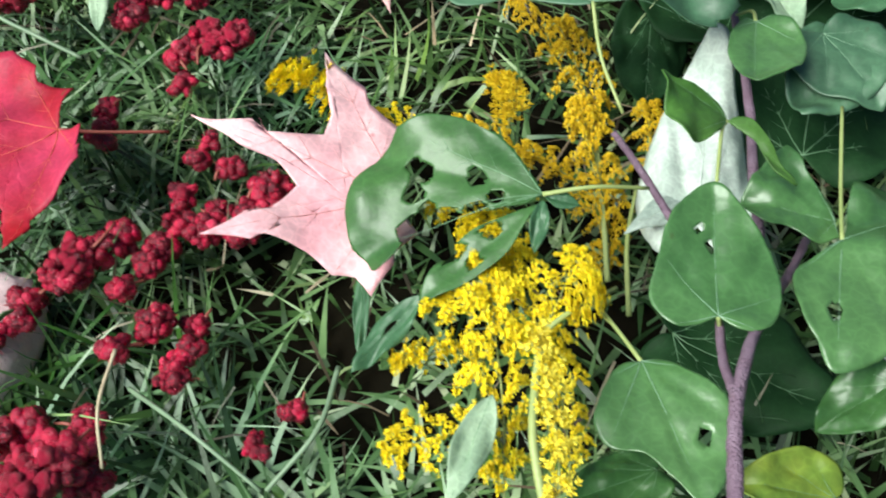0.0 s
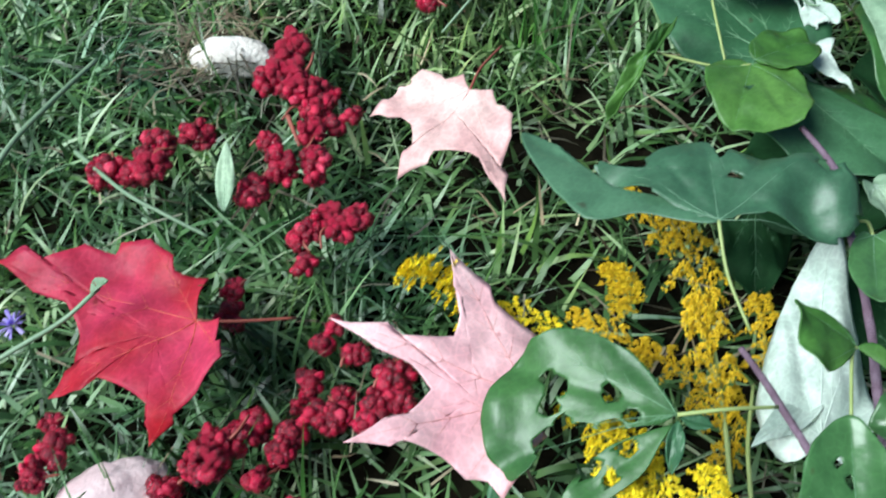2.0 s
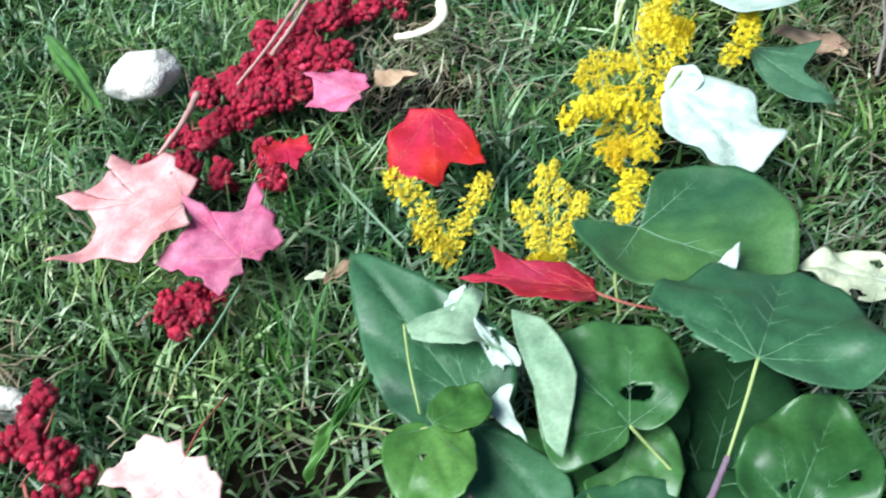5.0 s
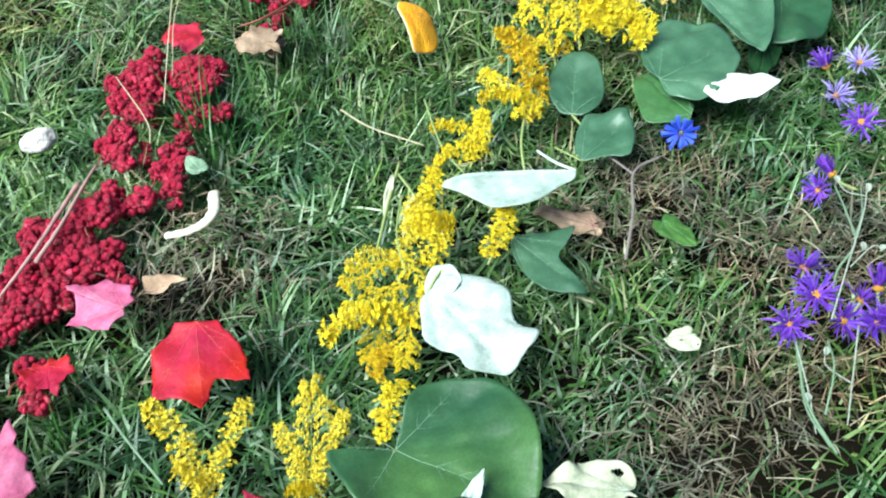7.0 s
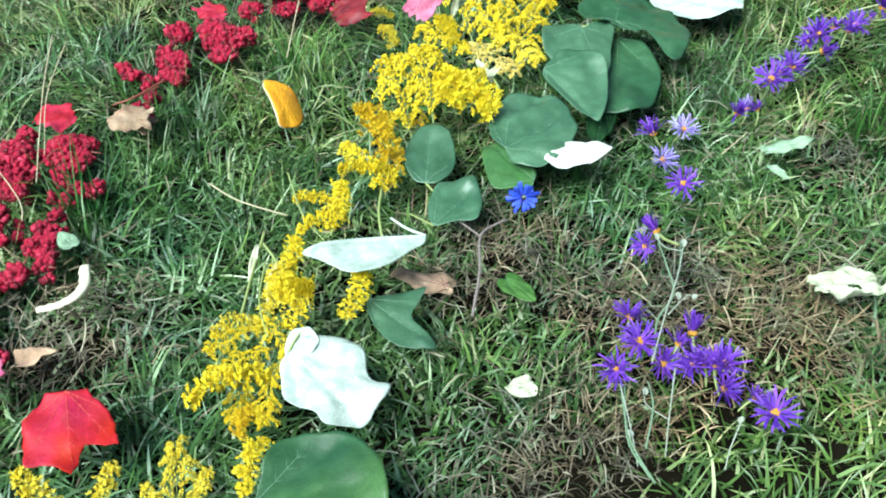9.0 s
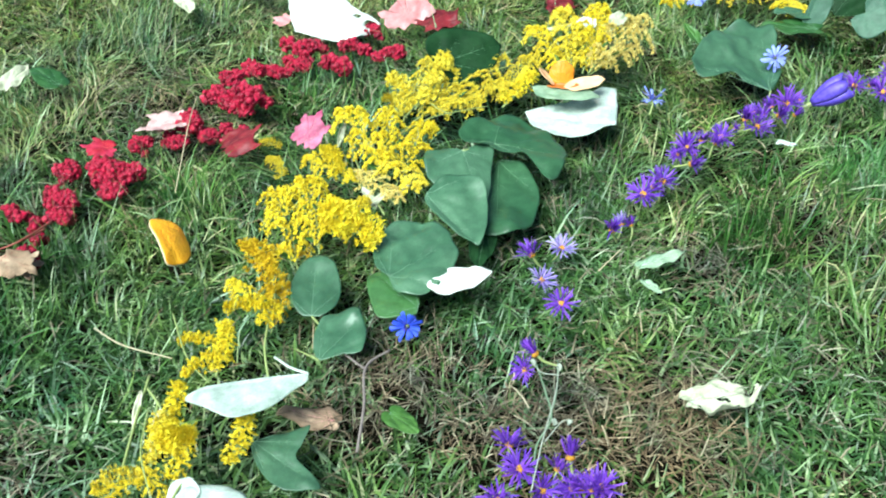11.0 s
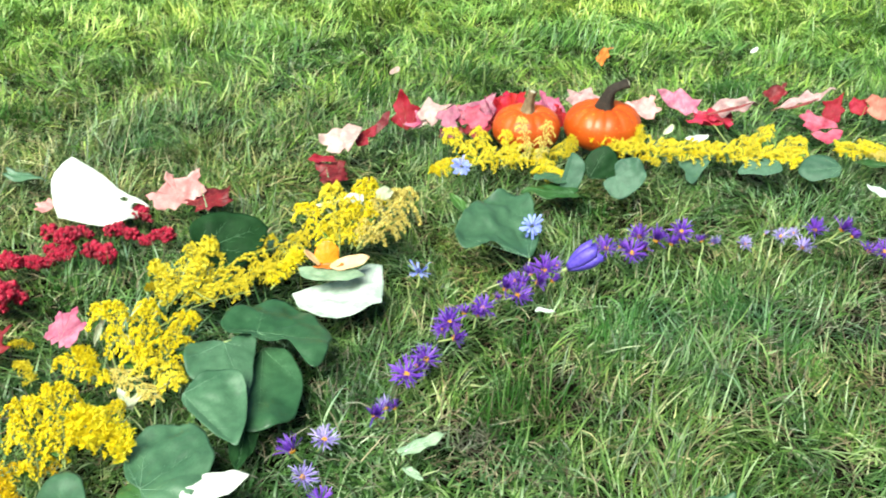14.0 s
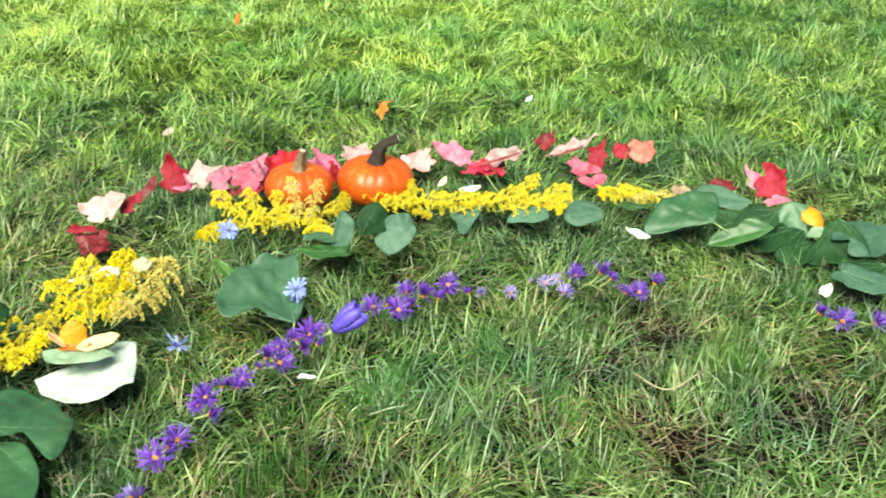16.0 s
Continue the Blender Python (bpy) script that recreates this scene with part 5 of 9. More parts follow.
heart_leaf((1.410, 1.156, 0.020), (1.327, 1.250, 0.045), None, DULL, "blue-green redbud leaf beneath a blue flower", wave=0.05, seed=96, rings=18,
           shape=heart_shape([(0.36, -0.04), (0.72, 0.08), (1.10, 0.20), (1.28, 0.40), (1.20, 0.70), (0.84, 0.90), (0.40, 1.0)], [(-0.03, 0.14), (-0.01, 0.30), (0.10, 0.50), (-0.14, 0.68), (-0.21, 0.86)]), stalk=[(1.402, 1.150, 0.010)])
heart_leaf((1.680, 1.360, 0.020), (1.606, 1.379, 0.030), 0.0520, DULL, "green leaf half hidden in grass", wave=0.06, seed=97)
heart_leaf((1.650, 1.341, 0.008), (1.681, 1.353, 0.075), None, SLATE, "upright curled blue-green leaf", seed=98, roll=25, wave=0.04, rings=10, fold=14,
           shape=heart_shape([(0.27, 0.07), (0.36, 0.42), (0.32, 0.79)], [(-0.13, 0.14), (-0.12, 0.47), (-0.10, 0.83)]))
heart_leaf((1.749, 1.306, 0.030), (1.738, 1.275, -0.005), None, SLATE, "rounded blue-green leaf hanging to the grass", seed=99, roll=20, wave=0.04, rings=10,
           shape=heart_shape([(0.33, 0.07), (0.55, 0.25), (0.39, 0.72)], [(-0.08, -0.46), (-0.57, -0.59), (-1.06, -0.32), (-1.13, 0.32), (-0.70, 0.74)]))
heart_leaf((1.726, 1.352, 0.012), (1.769, 1.352, 0.069), None, DEEP, "dark rolled green leaf", seed=100, roll=39, wave=0.04, rings=10, fold=-12,
           shape=heart_shape([(0.37, 0.21), (0.61, 0.41), (0.45, 0.81)], [(-0.25, 0.14), (-0.35, 0.44), (-0.28, 0.75)]))
heart_leaf((1.788, 1.360, 0.046), (1.767, 1.364, 0.036), None, WHITE_LEAF, "tiny white leaf corner", seed=101, roll=-32, wave=0.04, rings=10,
           shape=heart_shape([(0.21, 0.42)], [(0.14, -0.34), (-0.26, 0.33)], crisp=True))
heart_leaf((0.832, 1.699, 0.015), (0.890, 1.789, 0.085), None, WHITE_LEAF, "large white leaf underside standing on edge", wave=0.03, seed=103, rings=22, torn=[(0.98, 0.24, 0.045), (0.80, 0.33, 0.035)],
           shape=heart_shape([(0.36, -0.06), (0.72, -0.08), (0.94, 0.06), (1.12, 0.28), (0.90, 0.38), (0.70, 0.50)], [(-0.12, 0.26), (-0.19, 0.60)], crisp=True))
heart_leaf((2.004, 1.289, 0.026), (1.929, 1.265, -0.017), None, SLATE, "bluish leaf half sunk below the goldenrod row", seed=105, roll=-10, wave=0.04, rings=10,
           shape=heart_shape([(0.55, 0.45), (0.47, 0.70), (0.30, 0.76), (0.19, 0.95)], [(-0.06, 0.26), (-0.02, 0.60)]))
heart_leaf((2.092, 1.189, 0.024), (2.018, 1.231, 0.003), None, SLATE, "green leaf sunk in the grass", seed=107, roll=-27, wave=0.04, rings=10,
           shape=heart_shape([(0.23, 0.35), (0.26, 0.65)], [(-0.26, 0.05), (-0.27, 0.42), (-0.14, 0.71)]))
heart_leaf((2.170, 1.102, 0.028), (2.108, 1.155, 0.012), None, SLATE, "blue-green leaf by the goldenrod row", seed=109, roll=-30, wave=0.04, rings=10,
           shape=heart_shape([(0.34, 0.17), (0.47, 0.53), (0.35, 0.80)], [(-0.22, 0.11), (-0.28, 0.39), (-0.28, 0.76)]))
heart_leaf((2.274, 1.069, 0.020), (2.231, 1.126, 0.020), 0.0383, GREEN, "small green leaf by the goldenrod row", wave=0.05, seed=111)
heart_leaf((2.292, 0.916, 0.034), (2.199, 1.019, 0.006), None, BLUEGREEN, "large blue-green redbud leaf in the far heap", seed=113, roll=-32, wave=0.04, rings=10, stalk=[(2.300, 0.885, 0.020)],
           shape=heart_shape([(0.18, -0.11), (0.53, -0.13), (0.62, 0.13), (0.61, 0.38), (0.51, 0.65), (0.26, 0.87)], [(0.00, 0.20), (-0.01, 0.42), (-0.07, 0.71)]))
heart_leaf((2.496, 0.935, 0.020), (2.438, 1.055, 0.017), None, SLATE, "green leaf behind the far heap", seed=115, roll=-34, wave=0.04, rings=10,
           shape=heart_shape([(-0.19, 0.17), (-0.22, 0.44), (-0.13, 0.82)], [(0.09, 0.25), (0.20, 0.53), (0.19, 0.82)]))
heart_leaf((2.441, 0.849, 0.042), (2.370, 0.910, 0.007), None, DEEP, "dark green leaf leaning in the far heap", seed=117, roll=-35, wave=0.04, rings=10,
           shape=heart_shape([(0.26, 0.31), (0.30, 0.63)], [(-0.31, 0.18), (-0.26, 0.54), (-0.13, 0.81)]))
heart_leaf((2.492, 0.848, 0.052), (2.449, 0.803, -0.011), None, BLUEGREEN, "upright rounded blue-green leaf with a pale rim", seed=119, roll=18, wave=0.04, rings=10, fold=-6,
           shape=heart_shape([(0.29, 0.12), (0.50, 0.42), (0.45, 0.74), (0.24, 0.90)], [(-0.29, 0.11), (-0.36, 0.40), (-0.26, 0.71), (-0.28, 0.94)]))
heart_leaf((2.365, 0.822, 0.034), (2.267, 0.911, -0.007), None, GREEN, "curled green leaf at the edge of the far heap", seed=121, roll=-32, wave=0.04, rings=10, fold=8,
           shape=heart_shape([(0.18, 0.16), (0.23, 0.35), (0.14, 0.52), (0.13, 0.77)], [(-0.10, 0.20), (-0.14, 0.46), (-0.13, 0.75)]))
heart_leaf((2.453, 0.741, 0.030), (2.425, 0.776, 0.018), None, GREY_GREEN, "rolled pale leaf edge in the far heap", seed=122, roll=-37, wave=0.04, rings=10, fold=30,
           shape=heart_shape([(0.24, 0.38), (0.24, 0.71)], [(-0.23, 0.34), (-0.27, 0.77)]))
heart_leaf((2.472, 0.737, 0.055), (2.454, 0.656, 0.003), None, DEEP, "upright dark green redbud leaf", seed=123, roll=41, wave=0.05, rings=10,
           shape=heart_shape([(0.32, 0.01), (0.59, 0.18), (1.10, 0.44), (0.71, 0.75), (0.35, 0.98)], [(-0.13, 0.28), (-0.16, 0.58), (-0.11, 0.84)]))
# Four dark leaves added below, shade of the far heap put into their paint.
heart_leaf((2.481, 0.804, 0.010), (2.350, 0.888, -0.031), None, DEEP, "leaf low under the far heap, painted dark green as shade", seed=320, roll=-19, wave=0.05, rings=10,
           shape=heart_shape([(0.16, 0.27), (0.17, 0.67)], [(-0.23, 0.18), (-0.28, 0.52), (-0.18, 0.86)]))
heart_leaf((2.447, 0.763, 0.006), (2.359, 0.779, -0.032), None, DEEP, "leaf below the far heap, its shade painted in dark green", seed=321, roll=-13, wave=0.05, rings=10,
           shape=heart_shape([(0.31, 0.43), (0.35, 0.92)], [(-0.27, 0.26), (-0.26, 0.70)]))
heart_leaf((2.417, 0.977, 0.008), (2.441, 0.890, -0.006), None, DEEP, "leaf inside the far heap, painted dark green as shade", seed=322, roll=39, wave=0.05, rings=10,
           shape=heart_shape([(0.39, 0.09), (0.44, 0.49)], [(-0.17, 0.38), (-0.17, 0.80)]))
heart_leaf((2.444, 0.616, 0.004), (2.359, 0.687, -0.024), None, DEEP, "leaf behind a flat one, painted dark as shade", seed=323, roll=-20, wave=0.05, rings=10,
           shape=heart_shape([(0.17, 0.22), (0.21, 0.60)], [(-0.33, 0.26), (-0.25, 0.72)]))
heart_leaf((1.246, 1.411, 0.050), (1.241, 1.430, 0.067), None, WHITE_LEAF, "white leaf bit resting on the goldenrod", seed=324, roll=-32, wave=0.08, rings=6, cover=False,
           shape=heart_shape([(0.42, 0.07), (0.65, 0.45)], [(-0.44, 0.49), (-0.56, 0.94)], crisp=True))
heart_leaf((1.284, 1.403, 0.055), (1.299, 1.411, 0.075), None, CREAM, "cream leaf bit resting on the goldenrod", seed=325, roll=26, wave=0.08, rings=6, cover=False,
           shape=heart_shape([(0.54, 0.25), (0.66, 0.82)], [(-0.37, 0.04), (-0.45, 0.55)], crisp=True))
heart_leaf((2.444, 0.696, 0.030), (2.610, 0.652, 0.030), 0.0923, SLATE, "blue-green leaf at the end of the heap", wave=0.05, seed=125, roll=20)
heart_leaf((2.321, 0.657, 0.015), (2.330, 0.542, 0.010), 0.1066, SLATE, "blue-green leaf flat on the grass", wave=0.05, seed=127)
heart_leaf((1.651, 1.313, 0.015), (1.572, 1.372, 0.012), 0.0641, GREEN, "green leaf below the goldenrod in front of a pumpkin", wave=0.06, seed=128)
heart_leaf((2.159, 0.988, 0.012), (2.151, 1.034, 0.020), 0.0288, UNDER, "small white-green leaf piece", wave=0.05, seed=129)
heart_leaf((2.206, 0.640, 0.010), (2.240, 0.644, 0.020), 0.0207, WHITE_LEAF, "small white petal-like leaf piece", wave=0.05, seed=130)
heart_leaf((0.433, 1.653, 0.020), (0.401, 1.716, 0.030), 0.0443, GREEN, "green leaf half buried in the lawn", wave=0.05, seed=131)
heart_leaf((0.356, 1.684, 0.015), (0.398, 1.741, 0.020), 0.0319, CREAM, "cream torn leaf on the lawn", wave=0.08, seed=132)
heart_leaf((0.692, 1.962, 0.010), (0.696, 1.867, 0.010), 0.0313, CREAM, "pale leaf scrap on the lawn", wave=0.08, seed=133)
heart_leaf((0.815, 1.943, 0.010), (0.865, 1.871, 0.010), 0.0259, DULL, "narrow green leaf on the lawn", wave=0.06, seed=134)
heart_leaf((0.895, 0.673, 0.012), (0.969, 0.653, 0.015), 0.0425, CREAM, "torn cream leaf scrap on the grass", wave=0.12, seed=135, eaten=0.30, rings=18, ripple=5)
heart_leaf((0.988, 0.888, 0.005), (1.049, 0.883, 0.008), 0.0203, GREY_GREEN, "grey-green leaf scrap on the grass", wave=0.07, seed=136)
heart_leaf((0.973, 0.862, 0.005), (0.979, 0.835, 0.005), 0.0117, GREY_GREEN, "tiny grey-green leaf scrap", wave=0.07, seed=137)
heart_leaf((1.335, 1.048, 0.005), (1.349, 1.024, 0.008), 0.0129, UNDER, "tiny pale leaf scrap", wave=0.07, seed=138)
heart_leaf((0.590, 0.659, 0.012), (0.565, 0.663, 0.012), 0.0225, CREAM, "small cream leaf scrap beside the asters", wave=0.1, seed=139, eaten=0.15)
heart_leaf((0.621, 0.789, 0.012), (0.635, 0.751, 0.012), 0.0263, FRESH, "small lime green leaf", wave=0.05, seed=140)
heart_leaf((1.245, 0.607, 0.005), (1.173, 0.625, 0.010), 0.0367, DULL, "green leaf in the lawn", wave=0.06, seed=141)
heart_leaf((0.234, 0.994, 0.008), (0.223, 1.019, 0.010), 0.0200, GREY_GREEN, "small grey-green leaf beside the berries", wave=0.05, seed=142)
heart_leaf((1.463, 1.352, 0.010), (1.432, 1.350, 0.050), 0.0254, FRESH, "upright lime green seedling leaf", wave=0.04, seed=143, fold=14)
heart_leaf((1.437, 1.366, 0.010), (1.433, 1.409, 0.030), 0.0239, FRESH, "low lime green seedling leaf", wave=0.04, seed=144, fold=14)
leaf("grass_leaf", (-0.098, 0.430, 0.010), (-0.095, 0.464, 0.030), 0.0109, GREY_GREEN, "broad pale blue-green grass leaf", "leaf", shape=LANCE, wave=0.03, seed=146, vein=VEIN_PALE)
leaf("grass_leaf", (0.038, 0.267, 0.020), (0.035, 0.229, 0.010), 0.0068, BLUEGREEN, "flat blue-green grass leaf", "leaf", shape=LANCE, wave=0.03, seed=147, vein=VEIN_PALE)
for base, tip, w, k in [((-0.160, 0.245, -0.005), (-0.141, 0.268, 0.022), 0.0026, 502), ((-0.129, 0.244, -0.005), (-0.107, 0.261, 0.022), 0.0024, 504),
                        ((-0.185, 0.252, -0.005), (-0.164, 0.262, 0.022), 0.0024, 505), ((-0.138, 0.240, -0.005), (-0.146, 0.262, 0.024), 0.0026, 506)]:
    leaf("grass_leaf", base, tip, w, BLADE, "grass blade bent over the pinkish stone", "leaf", "blades over the stone", shape=LANCE, wave=0.05, fold=16, roll_y=-40, seed=k, rings=6, cover=False)
leaf("lance_leaf", (0.061, 0.245, 0.030), (0.033, 0.219, 0.020), 0.0133, BLUEGREEN, "long dull green leaf with a hole", "leaf", shape=LANCE, wave=0.05, seed=148, fold=12, torn=[(0.05, 0.42, 0.07)], rings=18, vein=VEIN_PALE)
leaf("lance_leaf", (0.085, 0.191, 0.050), (0.068, 0.155, 0.050), 0.0131, GREY_GREEN, "grey-green leaf among the goldenrod", "leaf", shape=LANCE, wave=0.05, seed=149, fold=10, vein=VEIN_PALE)
leaf("grass_leaf", (-0.142, 1.022, 0.000), (-0.051, 0.833, 0.030), 0.0176, FRESH, "broad light green blade in the lawn", "leaf", shape=LANCE, wave=0.03, seed=150, vein=VEIN_PALE)
heart_leaf((0.574, 0.822, -0.010), (0.525, 0.857, -0.004), 0.0321, TAN, "dry tan leaf lying in the grass", wave=0.10, seed=151, vein=VEIN_PINK)
heart_leaf((0.177, 0.842, 0.010), (0.212, 0.836, 0.020), 0.0222, TAN, "curled beige-grey dead leaf", wave=0.10, seed=152, fold=25, vein=VEIN_PINK)
heart_leaf((0.141, 0.630, 0.015), (0.122, 0.618, 0.020), 0.0134, TAN, "crumpled russet leaf bit", wave=0.12, seed=153, fold=25, vein=STALK_RED)
heart_leaf((0.124, 0.628, 0.018), (0.109, 0.625, 0.020), 0.0086, CREAM, "small pale yellow leaf bit", wave=0.1, seed=154)

# ---- maple leaves ----
maple_leaf((-0.096, 0.346, 0.030), (-0.167, 0.318, 0.018), None, RED, "red maple leaf with pink veins on the grass", seed=201, wave=0.06, stalk=[(-0.081, 0.350, 0.022), (-0.054, 0.358, 0.010)],
           shape=maple_shape([(82, 0.72), (44, 1.5), (0, 1.0), (-58, 0.84), (-104, 0.46)], [(60, 0.98), (22, 0.76), (-30, 0.56), (-76, 0.52)], 0.16))
maple_leaf((0.054, 0.297, 0.024), (-0.028, 0.327, 0.056), None, PINK, "pink maple leaf with slender pointed lobes", seed=203, wave=0.05,
           shape=maple_shape([(47, 0.88), (0, 1.0), (-38, 0.90), (-73, 0.48), (-96, 0.48)], [(19, 0.45), (-19, 0.46), (-57, 0.50), (-84, 0.43)], 0.09))
maple_leaf((0.038, 0.485, 0.034), (-0.005, 0.440, 0.020), None, BLUSH, "pale pink maple leaf lying face down", seed=205, wave=0.07, stalk=[(0.045, 0.507, 0.030), (0.058, 0.536, 0.020)],
           shape=maple_shape([(86, 0.54), (45, 0.92), (0, 1.0), (-54, 1.12), (-92, 0.46)], [(66, 0.68), (25, 0.58), (-38, 0.62), (-75, 0.60)], 0.14))
maple_leaf((0.025, 0.703, 0.035), (-0.071, 0.726, 0.030), None, SALMON, "salmon-pink maple leaf on the berries", seed=207, wave=0.06,
           shape=maple_shape([(60, 0.62), (33, 0.86), (0, 1.0), (-41, 1.04), (-80, 0.66)], [(46, 0.66), (14, 0.72), (-22, 0.66), (-60, 0.66)], 0.14))
maple_leaf((0.067, 0.644, 0.030), (0.025, 0.709, 0.035), None, MAGENTA, "magenta maple leaf beside the salmon one", seed=209, wave=0.06, fold=4,
           shape=maple_shape([(100, 0.42), (41, 0.97), (0, 1.04), (-50, 0.80), (-115, 0.40)], [(66, 0.58), (26, 0.58), (-17, 0.68), (-76, 0.50)], 0.14))
maple_leaf((0.296, 0.550, 0.045), (0.213, 0.570, 0.060), None, RED, "dark red maple leaf half folded on the heap", seed=211, wave=0.06, roll=14, fold=8, stalk=[(0.312, 0.538, 0.045), (0.331, 0.533, 0.040)],
           shape=maple_shape([(50, 0.34), (20, 0.84), (0, 1.0), (-20, 0.62), (-60, 0.30)], [(30, 0.48), (8, 0.74), (-8, 0.70), (-38, 0.40)], 0.10))
maple_leaf((0.216, 0.776, 0.030), (0.211, 0.700, 0.012), None, SCARLET, "scarlet maple leaf with broad lobes, folded along its midrib", seed=213, wave=0.05, fold=-7,
           shape=maple_shape([(62, 0.52), (32, 0.90), (0, 1.0), (-32, 0.92), (-52, 0.52)], [(44, 0.70), (15, 0.84), (-12, 0.68), (-44, 0.66)], 0.06))
maple_leaf((0.162, 0.803, 0.035), (0.113, 0.850, 0.034), None, MAGENTA, "crimson-pink maple leaf resting on sumac berries", seed=215, wave=0.06,
           shape=maple_shape([(60, 0.40), (28, 0.66), (0, 1.0), (-46, 0.68), (-100, 0.34)], [(44, 0.45), (14, 0.62), (-22, 0.60), (-70, 0.42)], 0.13))
maple_leaf((0.095, 0.779, 0.015), (0.106, 0.747, 0.015), 0.0310, SCARLET, "small red maple leaf in the grass", seed=216, wave=0.06)
maple_leaf((0.225, 1.202, 0.030), (0.259, 1.234, 0.030), 0.0446, RED, "brownish red maple leaf among the berries", seed=217, wave=0.09)
maple_leaf((0.309, 1.213, 0.020), (0.341, 1.173, 0.015), 0.0447, TAN, "dry brown maple leaf under a berry stalk", seed=218, wave=0.09)
maple_leaf((0.721, 1.334, 0.010), (0.755, 1.343, 0.050), 0.0352, MAGENTA, "small pink maple leaf standing in the grass", seed=219, roll=30, wave=0.05)
maple_leaf((0.617, 1.367, 0.010), (0.676, 1.370, 0.030), 0.0492, MAROON, "dark maroon maple leaf", seed=221, wave=0.06)
maple_leaf((0.575, 1.453, 0.020), (0.508, 1.453, 0.020), 0.0410, PALE_PINK, "pale maple leaf beneath the berries", seed=222, wave=0.06)
maple_leaf((0.473, 1.436, 0.010), (0.431, 1.454, 0.015), 0.0320, RED, "red maple leaf end among the berries", seed=223, wave=0.06)
maple_leaf((0.310, 1.233, 0.010), (0.329, 1.175, 0.010), 0.0402, TAN, "brown maple leaf at the end of the berries", seed=224, wave=0.09)
maple_leaf((1.031, 1.653, 0.010), (1.022, 1.690, 0.060), 0.0792, SALMON, "pink maple leaf standing behind the berries", seed=225, roll=-20, wave=0.07)
maple_leaf((1.065, 1.694, 0.020), (1.084, 1.702, 0.050), 0.0417, PALE_PINK, "pale maple leaf tip", seed=226, wave=0.06, roll=-25)
maple_leaf((1.048, 1.631, 0.010), (1.124, 1.649, 0.020), 0.0653, MAROON, "dark red maple leaf in the row", seed=227, wave=0.08)
maple_leaf((0.839, 1.755, 0.010), (0.815, 1.775, 0.015), 0.0406, SALMON, "pink maple leaf under the white leaf", seed=228, wave=0.05)
for base, tip, w, paint, turn, label, k in ([] +
        [((1.734, 1.682, 0.020), (1.769, 1.668, 0.080), 0.0714, SCARLET, 10, "bright red maple leaf beside a pumpkin", 239), ((1.660, 1.639, 0.020), (1.717, 1.639, 0.040), 0.0580, MAROON, 0, "dark red maple leaf under the pink ones", 240), ((1.797, 1.686, 0.030), (1.840, 1.686, 0.070), 0.0738, SCARLET, 0, "orange-red maple leaf behind a pumpkin", 241), ((1.879, 1.613, 0.020), (1.865, 1.667, 0.070), 0.0853, MAGENTA, 10, "crimson maple leaf between the pumpkins", 242), ((2.059, 1.559, 0.015), (2.140, 1.568, 0.040), 0.0651, SALMON, 0, "small salmon maple leaf in the grass", 244)] +
        [((2.194, 1.428, 0.010), (2.129, 1.466, 0.020), 0.0518, RED, 0, "red maple leaf half hidden", 246), ((2.408, 1.460, 0.020), (2.458, 1.452, 0.050), 0.0419, MAROON, 20, "small maroon maple leaf", 248)] +
        [((2.510, 1.030, 0.010), (2.566, 1.019, 0.030), 0.0513, MAROON, 0, "russet maple leaf bit", 257), ((2.435, 1.083, 0.005), (2.496, 1.062, 0.010), 0.0509, TAN, 0, "dry brown leaf in the lawn", 258), ((2.283, 1.900, 0.010), (2.304, 1.885, 0.050), 0.0446, ORANGE_LEAF, 12, "orange maple leaf far off on the lawn", 259), ((2.583, 2.962, 0.010), (2.599, 2.950, 0.050), 0.0514, ORANGE_LEAF, 12, "orange leaf far off on the lawn", 260)] +
        [((1.306, 1.623, 0.004), (1.358, 1.640, 0.008), 0.0432, MAROON, 0, "maroon maple leaf low in the grass", 263), ((1.672, 1.665, 0.030), (1.698, 1.670, 0.070), 0.0701, CERISE, 10, "pink maple leaf standing in the row", 284), ((1.737, 1.665, 0.050), (1.721, 1.682, 0.080), 0.0595, MAGENTA, 0, "magenta maple leaf behind the pink ones", 285)] +
        [((1.852, 1.677, 0.020), (1.822, 1.707, 0.060), 0.0743, RED, 0, "red maple leaf behind the small pumpkin", 286), ((1.884, 1.599, 0.010), (1.874, 1.626, 0.050), 0.0613, SCARLET, 8, "scarlet maple leaf between the pumpkins", 287), ((2.229, 1.424, 0.010), (2.201, 1.471, 0.030), 0.0652, RED, 0, "red maple leaf below the folded one", 289)]):
    maple_leaf(base, tip, w, paint, label, seed=k, roll=turn, wave=0.10, fold=6)
maple_leaf((1.380, 1.703, 0.012), (1.450, 1.728, 0.046), None, PALE_PINK, "pale cream maple leaf crumpled in the row", seed=231, roll=21, wave=0.09, rings=9,
           shape=heart_shape([(0.04, 0.51), (-0.02, 0.27), (0.15, 0.16)], [(-0.30, -0.12), (-0.35, 0.04), (-0.57, -0.02), (-0.68, 0.10), (-0.54, 0.32), (-0.54, 0.48), (-0.36, 0.61), (-0.31, 0.85)], crisp=True))
maple_leaf((1.358, 1.677, 0.008), (1.313, 1.711, 0.012), None, CRIMSON, "crimson maple leaf edge low in the grass", seed=230, roll=-25, wave=0.09, rings=9,
           shape=heart_shape([(-0.08, 0.80), (-0.16, 0.56)], [(0.25, 0.11), (0.26, 0.46), (0.28, 0.81)], crisp=True))
